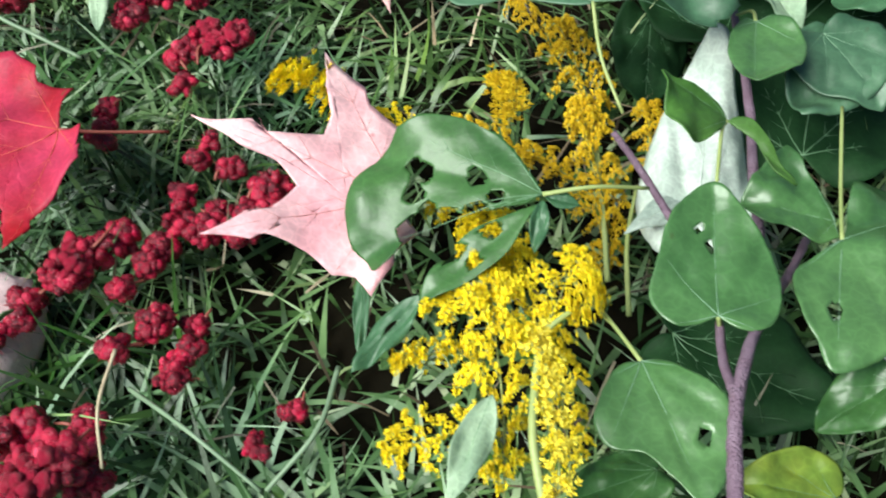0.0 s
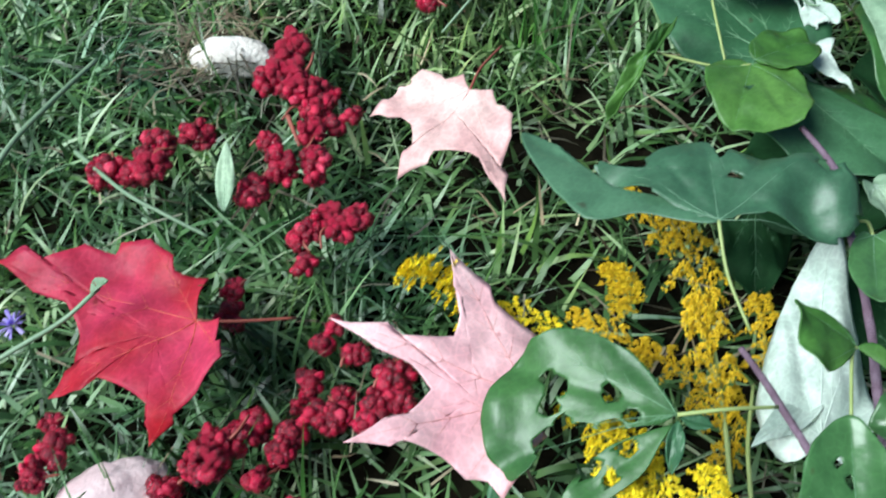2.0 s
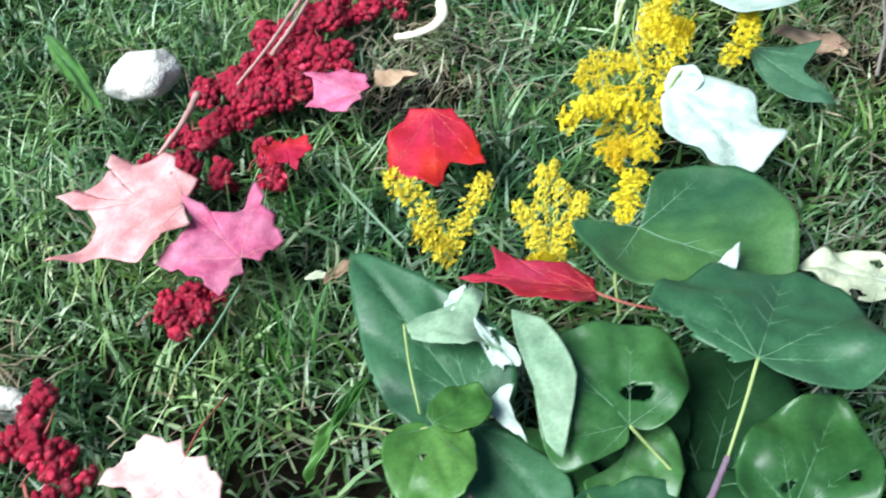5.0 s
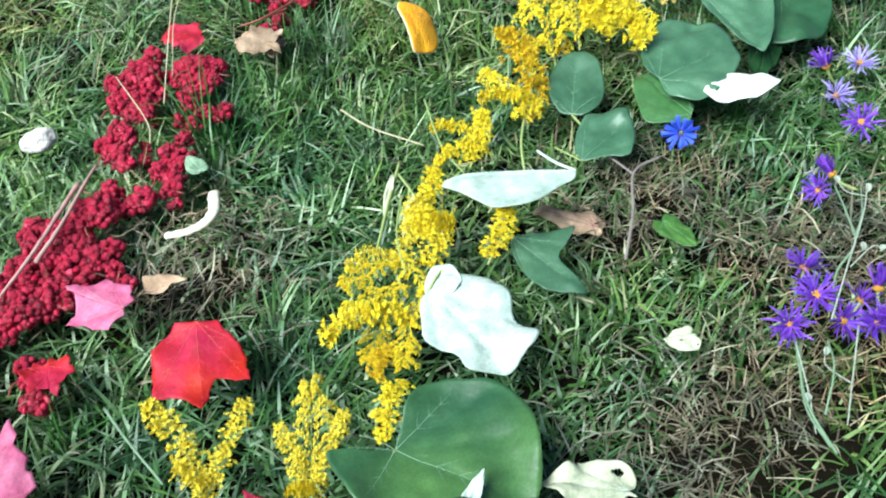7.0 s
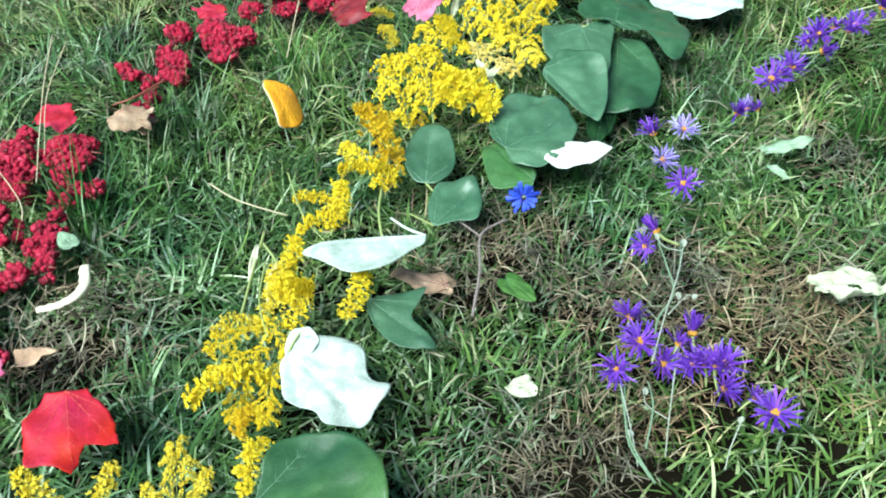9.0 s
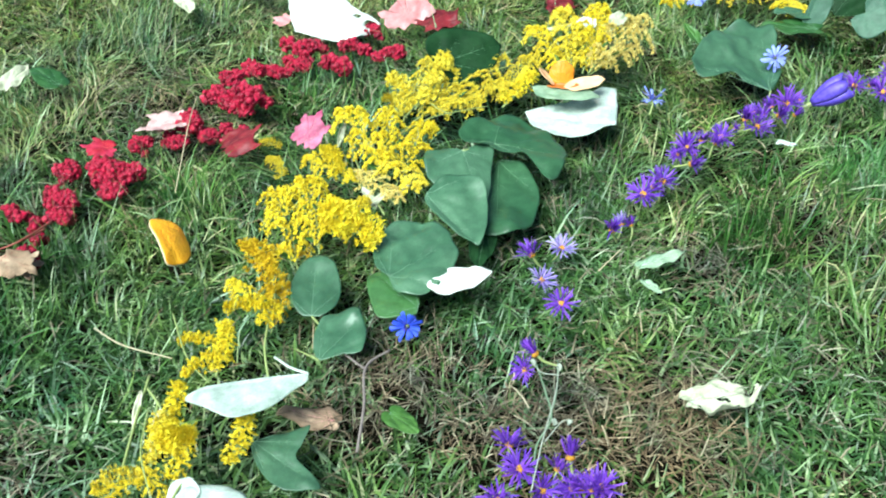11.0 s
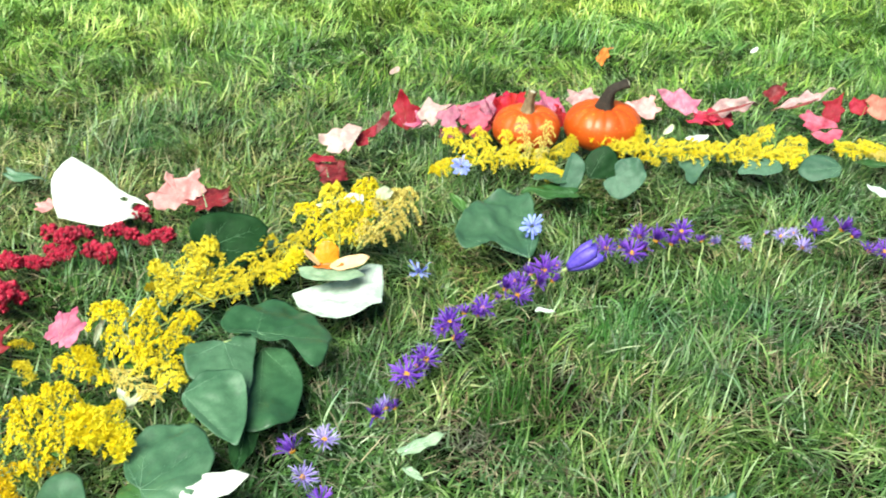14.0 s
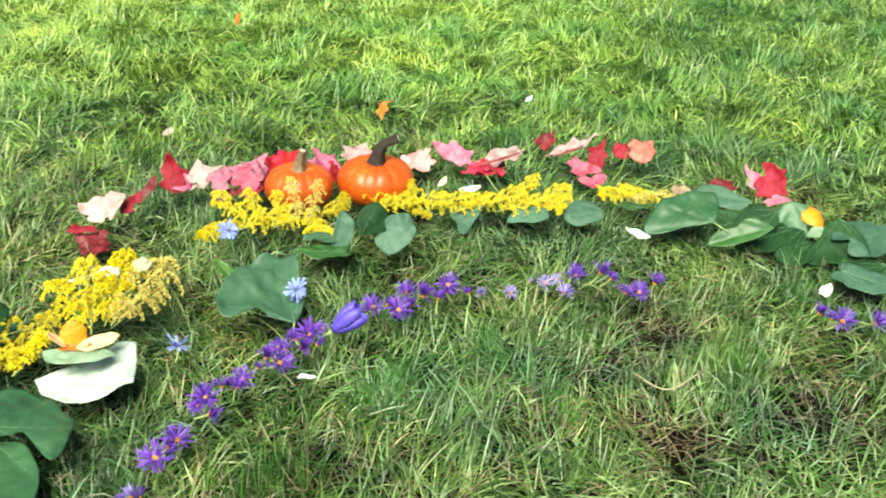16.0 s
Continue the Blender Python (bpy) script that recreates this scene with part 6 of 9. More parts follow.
maple_leaf((1.380, 1.678, 0.004), (1.316, 1.643, -0.021), None, MAROON, "maroon maple leaf sunk in the grass", seed=292, roll=-12, wave=0.09, rings=9,
           shape=heart_shape([(-0.06, 0.23), (-0.24, 0.32), (-0.22, 0.63), (-0.11, 0.77)], [(0.33, 0.12), (0.70, 0.40), (0.52, 0.61), (0.31, 0.64), (0.27, 0.88)], crisp=True))
maple_leaf((1.432, 1.722, 0.010), (1.488, 1.734, 0.042), None, CRIMSON, "narrow red maple leaf in the row", seed=232, roll=29, wave=0.09, rings=9,
           shape=heart_shape([(0.24, 0.29), (0.05, 0.48), (0.21, 0.66)], [(-0.17, 0.16), (-0.21, 0.43), (-0.15, 0.68)], crisp=True))
maple_leaf((1.490, 1.748, 0.012), (1.540, 1.765, 0.052), None, MAROON, "dark red folded maple leaf in the row", seed=233, roll=27, wave=0.09, rings=9,
           shape=heart_shape([(0.10, 0.28), (0.18, 0.59)], [(-0.17, 0.21), (-0.13, 0.59), (-0.16, 0.84)], crisp=True))
maple_leaf((1.567, 1.740, 0.012), (1.577, 1.782, 0.089), None, CRIMSON, "red maple leaf standing up in the row", seed=234, roll=-17, wave=0.09, rings=9,
           shape=heart_shape([(0.27, 0.14), (0.25, 0.34), (0.41, 0.48), (0.19, 0.60), (0.16, 0.71)], [(-0.19, 0.14), (-0.37, 0.31), (-0.19, 0.42), (-0.24, 0.65), (-0.13, 0.76)], crisp=True))
maple_leaf((1.615, 1.714, 0.020), (1.628, 1.749, 0.072), None, PALE_PINK, "pale pink maple leaf propped on others", seed=235, roll=-11, wave=0.09, rings=9,
           shape=heart_shape([(0.30, 0.26), (0.21, 0.43), (0.74, 0.67), (0.36, 0.68), (0.15, 0.79)], [(-0.19, 0.26), (-0.38, 0.21), (-0.43, 0.40), (-0.66, 0.55), (-0.32, 0.62), (-0.22, 0.76)], crisp=True))
maple_leaf((1.615, 1.727, 0.026), (1.579, 1.734, 0.014), None, PALE_PINK, "whitish maple leaf point hanging down", seed=261, roll=-36, wave=0.09, rings=9,
           shape=heart_shape([(-0.06, 0.61)], [(0.24, 0.29), (0.65, 0.84), (0.77, 1.06)], crisp=True))
maple_leaf((1.634, 1.684, 0.018), (1.663, 1.703, 0.064), None, ROSE, "pink maple leaf propped on others", seed=236, roll=17, wave=0.09, rings=9,
           shape=heart_shape([(0.30, 0.19), (0.16, 0.42), (0.32, 0.68), (0.12, 0.85)], [(-0.31, 0.10), (-0.32, 0.32), (-0.57, 0.30), (-0.51, 0.62), (-0.27, 0.68)], crisp=True))
maple_leaf((1.682, 1.661, 0.022), (1.745, 1.666, 0.089), None, ROSE, "violet-pink maple leaf in the row", seed=238, roll=40, wave=0.09, rings=9,
           shape=heart_shape([(-0.01, 0.31), (0.25, 0.44), (0.21, 0.66), (0.06, 0.69)], [(-0.19, 0.07), (-0.34, 0.01), (-0.36, 0.18), (-0.57, 0.18), (-0.40, 0.41), (-0.21, 0.59), (-0.12, 0.74)], crisp=True))
maple_leaf((1.975, 1.623, 0.018), (1.993, 1.635, 0.065), None, MAUVE, "pale maple leaf behind a pumpkin", seed=243, roll=11, wave=0.09, rings=9,
           shape=heart_shape([(0.31, 0.29), (0.67, 0.55), (0.14, 0.72)], [(-0.57, 0.07), (-1.00, 0.26), (-0.83, 0.48), (-1.02, 0.75), (-0.50, 0.68), (-0.28, 0.86)], crisp=True))
maple_leaf((2.151, 1.486, 0.015), (2.165, 1.527, 0.068), None, ROSE, "pink maple leaf standing in the row", seed=245, roll=-25, wave=0.09, rings=9,
           shape=heart_shape([(0.20, 0.07), (0.44, -0.03), (0.39, 0.22), (0.60, 0.45), (0.31, 0.52), (0.14, 0.77)], [(-0.22, 0.25), (-0.52, 0.45), (-0.61, 0.71), (-0.67, 0.93), (-0.74, 1.14), (-0.43, 0.99), (-0.23, 0.86)], crisp=True))
maple_leaf((2.158, 1.482, 0.012), (2.293, 1.402, 0.055), None, MAUVE, "folded pale pink maple leaf with dark streaks", seed=247, roll=37, wave=0.16, ripple=6, rings=9,
           shape=heart_shape([(0.04, 0.24), (0.11, 0.46), (0.07, 0.56), (0.06, 0.83), (0.04, 0.88)], [(-0.07, 0.19), (-0.08, 0.33), (-0.18, 0.46), (-0.20, 0.60), (-0.12, 0.71), (-0.11, 0.85), (-0.04, 0.90)], crisp=True))
maple_leaf((2.355, 1.411, 0.012), (2.477, 1.334, 0.058), None, MAUVE, "folded pale pink maple leaf", seed=249, roll=36, wave=0.16, ripple=6, rings=9,
           shape=heart_shape([(0.09, 0.29), (0.04, 0.41), (0.09, 0.65), (0.03, 0.78)], [(-0.09, 0.29), (-0.08, 0.44), (-0.15, 0.60), (-0.06, 0.67), (-0.08, 0.85)], crisp=True))
maple_leaf((2.359, 1.276, 0.014), (2.363, 1.326, 0.048), None, CERISE, "rose-red maple leaf on the goldenrod", seed=251, roll=-36, wave=0.09, rings=9,
           shape=heart_shape([(0.47, -0.24), (0.54, 0.03), (0.32, 0.28), (0.20, 0.47), (0.08, 0.59)], [(-0.32, 0.10), (-0.54, 0.45), (-0.34, 0.54), (-0.47, 0.87), (-0.21, 0.81)], crisp=True))
maple_leaf((2.317, 1.276, 0.010), (2.366, 1.231, 0.022), None, CERISE, "rose-red maple leaf end hanging low", seed=290, roll=34, wave=0.09, rings=9,
           shape=heart_shape([(0.36, 0.31), (0.43, 0.44), (0.36, 0.64), (0.34, 0.83)], [(-0.11, 0.21), (0.02, 0.48), (-0.13, 0.73)], crisp=True))
maple_leaf((2.396, 1.291, 0.018), (2.435, 1.291, 0.081), None, CRIMSON, "red maple leaf standing in the row", seed=250, roll=28, wave=0.09, rings=9,
           shape=heart_shape([(0.32, 0.11), (0.24, 0.34), (0.30, 0.52), (0.12, 0.59)], [(-0.25, 0.12), (-0.26, 0.38), (-0.42, 0.47), (-0.18, 0.61), (-0.08, 0.77)], crisp=True))
maple_leaf((2.516, 1.283, 0.012), (2.522, 1.315, 0.046), None, CRIMSON, "crimson blunt maple leaf in the row", seed=252, roll=-40, wave=0.09, rings=9,
           shape=heart_shape([(0.44, 0.06), (0.40, 0.39), (0.62, 0.67), (0.25, 0.76)], [(-0.38, 0.35), (-0.33, 0.76)], crisp=True))
maple_leaf((2.528, 1.238, 0.012), (2.545, 1.262, 0.055), None, CORAL, "salmon maple leaf standing in the row", seed=253, roll=-20, wave=0.09, rings=9,
           shape=heart_shape([(0.39, 0.13), (0.66, 0.53), (0.52, 0.75), (0.59, 1.11), (0.25, 1.03)], [(-0.38, 0.19), (-0.62, 0.47), (-0.46, 0.72), (-0.64, 0.95), (-0.33, 1.27), (-0.14, 1.12)], crisp=True))
maple_leaf((2.556, 0.912, 0.020), (2.574, 0.968, 0.086), None, CRIMSON, "crimson blunt-lobed maple leaf standing on edge", seed=254, roll=-41, wave=0.09, rings=9,
           shape=heart_shape([(0.19, 0.04), (0.32, -0.05), (0.32, 0.19), (0.43, 0.37), (0.40, 0.50), (0.51, 0.63), (0.34, 0.65), (0.27, 0.86)], [(-0.19, 0.10), (-0.43, 0.23), (-0.30, 0.38), (-0.37, 0.53), (-0.20, 0.67), (-0.01, 0.63)], crisp=True))
maple_leaf((2.553, 0.961, 0.024), (2.564, 1.002, 0.075), None, ROSE, "pale pink maple leaf behind the crimson one", seed=255, roll=-43, wave=0.09, rings=9,
           shape=heart_shape([(0.21, 0.13), (0.25, 0.36), (0.41, 0.38), (0.22, 0.62), (0.09, 0.70)], [(-0.14, 0.25), (-0.01, 0.41), (-0.08, 0.64)], crisp=True))
maple_leaf((2.573, 0.880, 0.022), (2.539, 0.931, 0.011), None, ROSE, "pink maple leaf edge below the crimson one", seed=256, roll=-39, wave=0.09, rings=9,
           shape=heart_shape([(0.17, 0.22), (0.23, 0.48), (0.15, 0.76)], [(-0.14, 0.44), (-0.17, 0.78)], crisp=True))
maple_leaf((2.163, 1.451, 0.026), (2.256, 1.389, 0.058), None, MAROON, "dark fold of a pink maple leaf", seed=310, roll=42, wave=0.05, rings=6, cover=False,
           shape=heart_shape([(0.04, 0.30), (0.03, 0.58)], [(0.00, 0.34), (-0.02, 0.64)], crisp=True))
maple_leaf((2.362, 1.385, 0.024), (2.427, 1.342, 0.052), None, MAROON, "dark fold of a pale pink maple leaf", seed=311, roll=40, wave=0.05, rings=6, cover=False,
           shape=heart_shape([(0.07, 0.34), (0.07, 0.67)], [(0.02, 0.39), (-0.01, 0.74)], crisp=True))
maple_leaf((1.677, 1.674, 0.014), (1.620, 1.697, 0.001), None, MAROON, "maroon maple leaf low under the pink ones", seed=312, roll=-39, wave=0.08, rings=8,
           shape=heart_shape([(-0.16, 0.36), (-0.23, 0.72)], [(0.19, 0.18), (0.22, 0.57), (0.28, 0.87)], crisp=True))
# The dark red of this leaf stands in for the pumpkin's shade.
maple_leaf((1.755, 1.678, 0.016), (1.694, 1.697, -0.011), None, MAROON, "maple leaf by the pumpkin, painted dark for its shade", seed=313, roll=-46, wave=0.08, rings=8,
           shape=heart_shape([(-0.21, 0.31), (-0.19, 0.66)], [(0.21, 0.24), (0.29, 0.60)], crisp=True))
maple_leaf((1.578, 1.730, 0.018), (1.571, 1.771, 0.055), None, MAGENTA, "rose maple leaf leaning on the red one", seed=281, roll=-31, wave=0.08, rings=8,
           shape=heart_shape([(0.40, 0.02), (0.35, 0.42), (0.51, 0.53)], [(-0.27, 0.32), (-0.28, 0.70), (-0.22, 0.97)], crisp=True))
leaf("white_petal", (2.050, 1.397, 0.012), (2.102, 1.381, 0.015), 0.0321, WHITE_LEAF, "white petal on the grass", "petal", shape=OVAL, fold=-15, seed=270)
leaf("white_petal", (2.032, 1.443, 0.010), (2.053, 1.439, 0.030), 0.0198, CREAM, "cream petal on the grass", "petal", shape=OVAL, fold=-15, seed=271)
leaf("white_petal", (1.746, 2.077, 0.010), (1.781, 2.093, 0.020), 0.0218, PALE_PINK, "pale petal far off on the lawn", "petal", shape=OVAL, fold=-10, seed=272)
leaf("white_petal", (2.700, 1.744, 0.010), (2.733, 1.748, 0.020), 0.0161, WHITE_LEAF, "white petal far off on the lawn", "petal", shape=OVAL, fold=-10, seed=273)

# ---- sumac berries ----
for at, r in ([((-0.080, 0.196, 0.020), 0.0128), ((-0.072, 0.207, 0.015), 0.0100), ((-0.083, 0.182, 0.030), 0.0142), ((-0.067, 0.189, 0.015), 0.0091), ((-0.096, 0.206, 0.015), 0.0105), ((-0.056, 0.251, 0.010), 0.0101), ((-0.043, 0.239, 0.003), 0.0082), ((-0.169, 0.469, 0.010), 0.0117), ((-0.151, 0.474, 0.012), 0.0117), ((-0.130, 0.478, 0.020), 0.0148), ((-0.063, 0.526, 0.020), 0.0161), ((-0.057, 0.512, 0.012), 0.0140), ((-0.038, 0.499, 0.008), 0.0073), ((-0.065, 0.563, 0.010), 0.0148), ((-0.082, 0.458, 0.010), 0.0120), ((-0.061, 0.471, 0.012), 0.0134), ((-0.053, 0.464, 0.008), 0.0096), ((-0.083, 0.491, 0.005), 0.0066), ((-0.039, 0.417, 0.015), 0.0132), ((-0.054, 0.416, 0.008), 0.0097)] +
        [((-0.053, 0.400, 0.003), 0.0060), ((-0.084, 0.291, 0.015), 0.0133), ((-0.073, 0.298, 0.012), 0.0109), ((-0.060, 0.284, 0.008), 0.0092), ((-0.093, 0.285, 0.008), 0.0077), ((-0.114, 0.263, 0.005), 0.0076), ((-0.107, 0.276, 0.005), 0.0072), ((-0.171, 0.287, 0.005), 0.0084), ((-0.167, 0.300, 0.005), 0.0069), ((-0.172, 0.316, 0.000), 0.0049), ((-0.051, 0.306, 0.005), 0.0079), ((-0.034, 0.309, 0.005), 0.0090), ((-0.019, 0.311, 0.008), 0.0095), ((-0.008, 0.314, 0.008), 0.0074), ((-0.003, 0.327, 0.006), 0.0070), ((-0.033, 0.322, 0.003), 0.0054), ((-0.051, 0.321, 0.003), 0.0046), ((-0.036, 0.264, 0.000), 0.0055)]):
    berry_bunch((at[0], at[1], at[2] - (0.009 if at[1] < 0.4 and at[0] > -0.078 else 0.004)), r)
for at, r in ([((0.068, 0.958, 0.010), 0.0158), ((0.130, 0.959, 0.015), 0.0223), ((0.106, 0.910, 0.015), 0.0205), ((0.125, 0.908, 0.010), 0.0183), ((0.055, 0.885, 0.015), 0.0230), ((0.032, 0.882, 0.012), 0.0199), ((0.083, 0.861, 0.015), 0.0216), ((0.117, 0.882, 0.010), 0.0159), ((0.062, 0.847, 0.010), 0.0174), ((0.031, 0.830, 0.010), 0.0171), ((0.011, 0.829, 0.008), 0.0123), ((0.075, 0.784, 0.010), 0.0147), ((0.046, 0.777, 0.008), 0.0127), ((0.006, 0.780, 0.012), 0.0174), ((-0.024, 0.780, 0.012), 0.0174), ((-0.043, 0.767, 0.005), 0.0108), ((0.085, 0.760, 0.005), 0.0107), ((0.008, 0.630, 0.012), 0.0167), ((0.029, 0.633, 0.010), 0.0167), ((0.018, 0.621, 0.005), 0.0117)] +
        [((0.134, 0.975, 0.012), 0.0224), ((0.108, 0.943, 0.012), 0.0228), ((0.087, 0.923, 0.012), 0.0203), ((0.126, 0.903, 0.012), 0.0221), ((0.095, 0.872, 0.010), 0.0194), ((0.146, 0.871, 0.008), 0.0137), ((0.153, 0.975, 0.006), 0.0138), ((0.181, 0.984, 0.012), 0.0152), ((0.202, 0.985, 0.012), 0.0142), ((0.217, 1.047, 0.012), 0.0149), ((0.206, 1.025, 0.008), 0.0145), ((0.156, 1.078, 0.015), 0.0185), ((0.144, 1.062, 0.010), 0.0159), ((0.164, 1.056, 0.010), 0.0148), ((0.158, 1.138, 0.012), 0.0181), ((0.181, 1.124, 0.012), 0.0192), ((0.194, 1.188, 0.020), 0.0228), ((0.164, 1.180, 0.012), 0.0174), ((0.197, 1.159, 0.012), 0.0185), ((0.245, 1.173, 0.020), 0.0228)] +
        [((0.261, 1.169, 0.015), 0.0176), ((0.238, 1.146, 0.010), 0.0184), ((0.221, 1.171, 0.010), 0.0187), ((0.235, 1.102, 0.010), 0.0143), ((0.257, 1.095, 0.008), 0.0131), ((0.329, 1.233, 0.010), 0.0158), ((0.389, 1.333, 0.015), 0.0213), ((0.375, 1.301, 0.010), 0.0138), ((0.455, 1.342, 0.010), 0.0201), ((0.350, 1.270, 0.005), 0.0101)]):
    berry_bunch((at[0], at[1], at[2] - 0.009), r)
for at, r in ([((0.409, 1.410, 0.015), 0.0186), ((0.386, 1.354, 0.012), 0.0194), ((0.379, 1.315, 0.008), 0.0145), ((0.451, 1.383, 0.020), 0.0218), ((0.447, 1.351, 0.012), 0.0182), ((0.479, 1.362, 0.015), 0.0200), ((0.516, 1.454, 0.010), 0.0163), ((0.332, 1.229, 0.010), 0.0150), ((0.331, 1.352, 0.005), 0.0146), ((0.353, 1.301, 0.005), 0.0114), ((0.584, 1.438, 0.025), 0.0216), ((0.604, 1.424, 0.015), 0.0181), ((0.560, 1.430, 0.012), 0.0179), ((0.643, 1.406, 0.015), 0.0164), ((0.653, 1.536, 0.015), 0.0246), ((0.690, 1.513, 0.025), 0.0248), ((0.674, 1.495, 0.012), 0.0207), ((0.703, 1.501, 0.015), 0.0192), ((0.688, 1.592, 0.012), 0.0181), ((0.727, 1.596, 0.012), 0.0202)] +
        [((0.756, 1.599, 0.010), 0.0166), ((0.820, 1.641, 0.020), 0.0250), ((0.804, 1.597, 0.008), 0.0167), ((0.850, 1.560, 0.020), 0.0243), ((0.855, 1.657, 0.010), 0.0174), ((0.905, 1.613, 0.015), 0.0212), ((0.954, 1.656, 0.020), 0.0159), ((0.965, 1.571, 0.010), 0.0171), ((0.936, 1.582, 0.008), 0.0133), ((0.458, 1.373, 0.012), 0.0257), ((0.481, 1.376, 0.010), 0.0183), ((0.810, 1.617, 0.005), 0.0188), ((0.770, 1.597, 0.005), 0.0166), ((0.956, 1.655, 0.020), 0.0131)]):
    berry_bunch((at[0], at[1], at[2] - 0.009), r)
# single small clusters fallen between the blades
for at, r in [((-0.092, 0.369, 0.000), 0.0065), ((-0.090, 0.386, 0.000), 0.0055), ((-0.040, 0.352, 0.000), 0.0065), ((-0.028, 0.341, 0.000), 0.0060), ((-0.046, 0.328, 0.000), 0.0060), ((-0.009, 0.328, 0.000), 0.0080), ((-0.038, 0.243, -0.002), 0.0070), ((0.009, 0.217, -0.002), 0.0050), ((-0.008, 0.202, -0.003), 0.0045)]:
    berry_bunch(at, r)
rng = np.random.default_rng(77)
for old in [q for made in BUNCHES.values() for q in made]:
    for k in range(1 if old.location[1] > 0.75 else 0):
        a, r = rng.uniform(0, 6.28), old.scale[0] * rng.uniform(0.010, 0.018)
        berry_bunch((old.location[0] + math.cos(a) * r, old.location[1] + math.sin(a) * r, max(old.location[2] - rng.uniform(0.004, 0.012), -0.012)), rng.uniform(0.005, 0.010))
for pts in [([(0.122, 0.997, 0.020), (0.100, 0.937, 0.025), (0.082, 0.898, 0.025), (0.057, 0.861, 0.020)], 0.0022), ([(0.026, 0.844, 0.030), (0.016, 0.808, 0.030), (-0.005, 0.783, 0.020)], 0.003), ([(0.086, 0.897, 0.020), (0.108, 0.933, 0.025), (0.126, 0.989, 0.020), (0.136, 1.033, 0.010)], 0.0022),
            ([(0.369, 1.273, 0.015), (0.328, 1.238, 0.020), (0.301, 1.246, 0.010)], 0.0014), ([(0.360, 1.268, 0.010), (0.332, 1.247, 0.015), (0.308, 1.247, 0.010)], 0.0014), ([(-0.068, 0.499, 0.012), (-0.060, 0.476, 0.010)], 0.0014)]:
    stalk_thing("sumac_stalk", pts[0], pts[1], pts[1] * 0.6, STALK_RED if pts[1] < 0.002 else STALK_PINK, "bare pinkish stalk of a sumac bunch", "stalk", 0.4)

# ---- goldenrod ----
for start, end, kind, paint, wide in ([((0.100, 0.138, 0.060), (0.104, 0.207, 0.060), "spike", LEMON, 1.0), ((0.086, 0.162, 0.020), (0.089, 0.250, 0.035), "plume", BRIGHT, 0.8), ((0.111, 0.199, 0.020), (0.096, 0.259, 0.030), "plume", BRIGHT, 0.8), ((0.090, 0.191, 0.020), (0.047, 0.188, 0.015), "plume", BRIGHT, 0.9), ((0.113, 0.212, 0.030), (0.067, 0.240, 0.030), "plume", BRIGHT, 0.9), ((0.109, 0.165, 0.020), (0.111, 0.217, 0.020), "plume", BRIGHT, 0.7), ((0.101, 0.217, 0.030), (0.123, 0.249, 0.040), "plume", BRIGHT, 0.8), ((0.084, 0.222, 0.015), (0.049, 0.225, 0.010), "spike", BRIGHT, 1.3), ((0.114, 0.225, 0.040), (0.128, 0.226, 0.040), "spike", BRIGHT, 1.6), ((0.139, 0.279, 0.010), (0.137, 0.344, 0.015), "plume", GOLD_SHADED, 0.8), ((0.141, 0.314, 0.015), (0.137, 0.401, 0.010), "plume", GOLD_SHADED, 0.7)] +
        [((0.134, 0.379, 0.005), (0.115, 0.432, 0.005), "plume", GOLD_SHADED, 0.7), ((0.164, 0.311, 0.000), (0.171, 0.354, 0.000), "plume", GOLD_SHADED, 0.8), ((0.134, 0.258, 0.000), (0.147, 0.313, 0.000), "plume", GOLD_SHADED, 0.7), ((0.104, 0.269, 0.020), (0.071, 0.293, 0.020), "plume", BRIGHT, 1.0), ((0.109, 0.253, 0.020), (0.082, 0.277, 0.020), "plume", BRIGHT, 1.0), ((0.032, 0.350, 0.012), (-0.000, 0.371, 0.020), "spike", BRIGHT, 2.2), ((0.078, 0.335, 0.010), (0.043, 0.349, 0.015), "plume", BRIGHT, 0.7), ((0.114, 0.318, 0.010), (0.081, 0.346, 0.010), "plume", GOLD_SHADED, 0.7), ((0.138, 0.297, 0.010), (0.110, 0.325, 0.010), "plume", GOLD_SHADED, 0.8), ((0.104, 0.347, 0.005), (0.103, 0.375, 0.000), "spike", GOLD_SHADED, 1.6)]):
    goldenrod(start, end, kind, paint, wide)
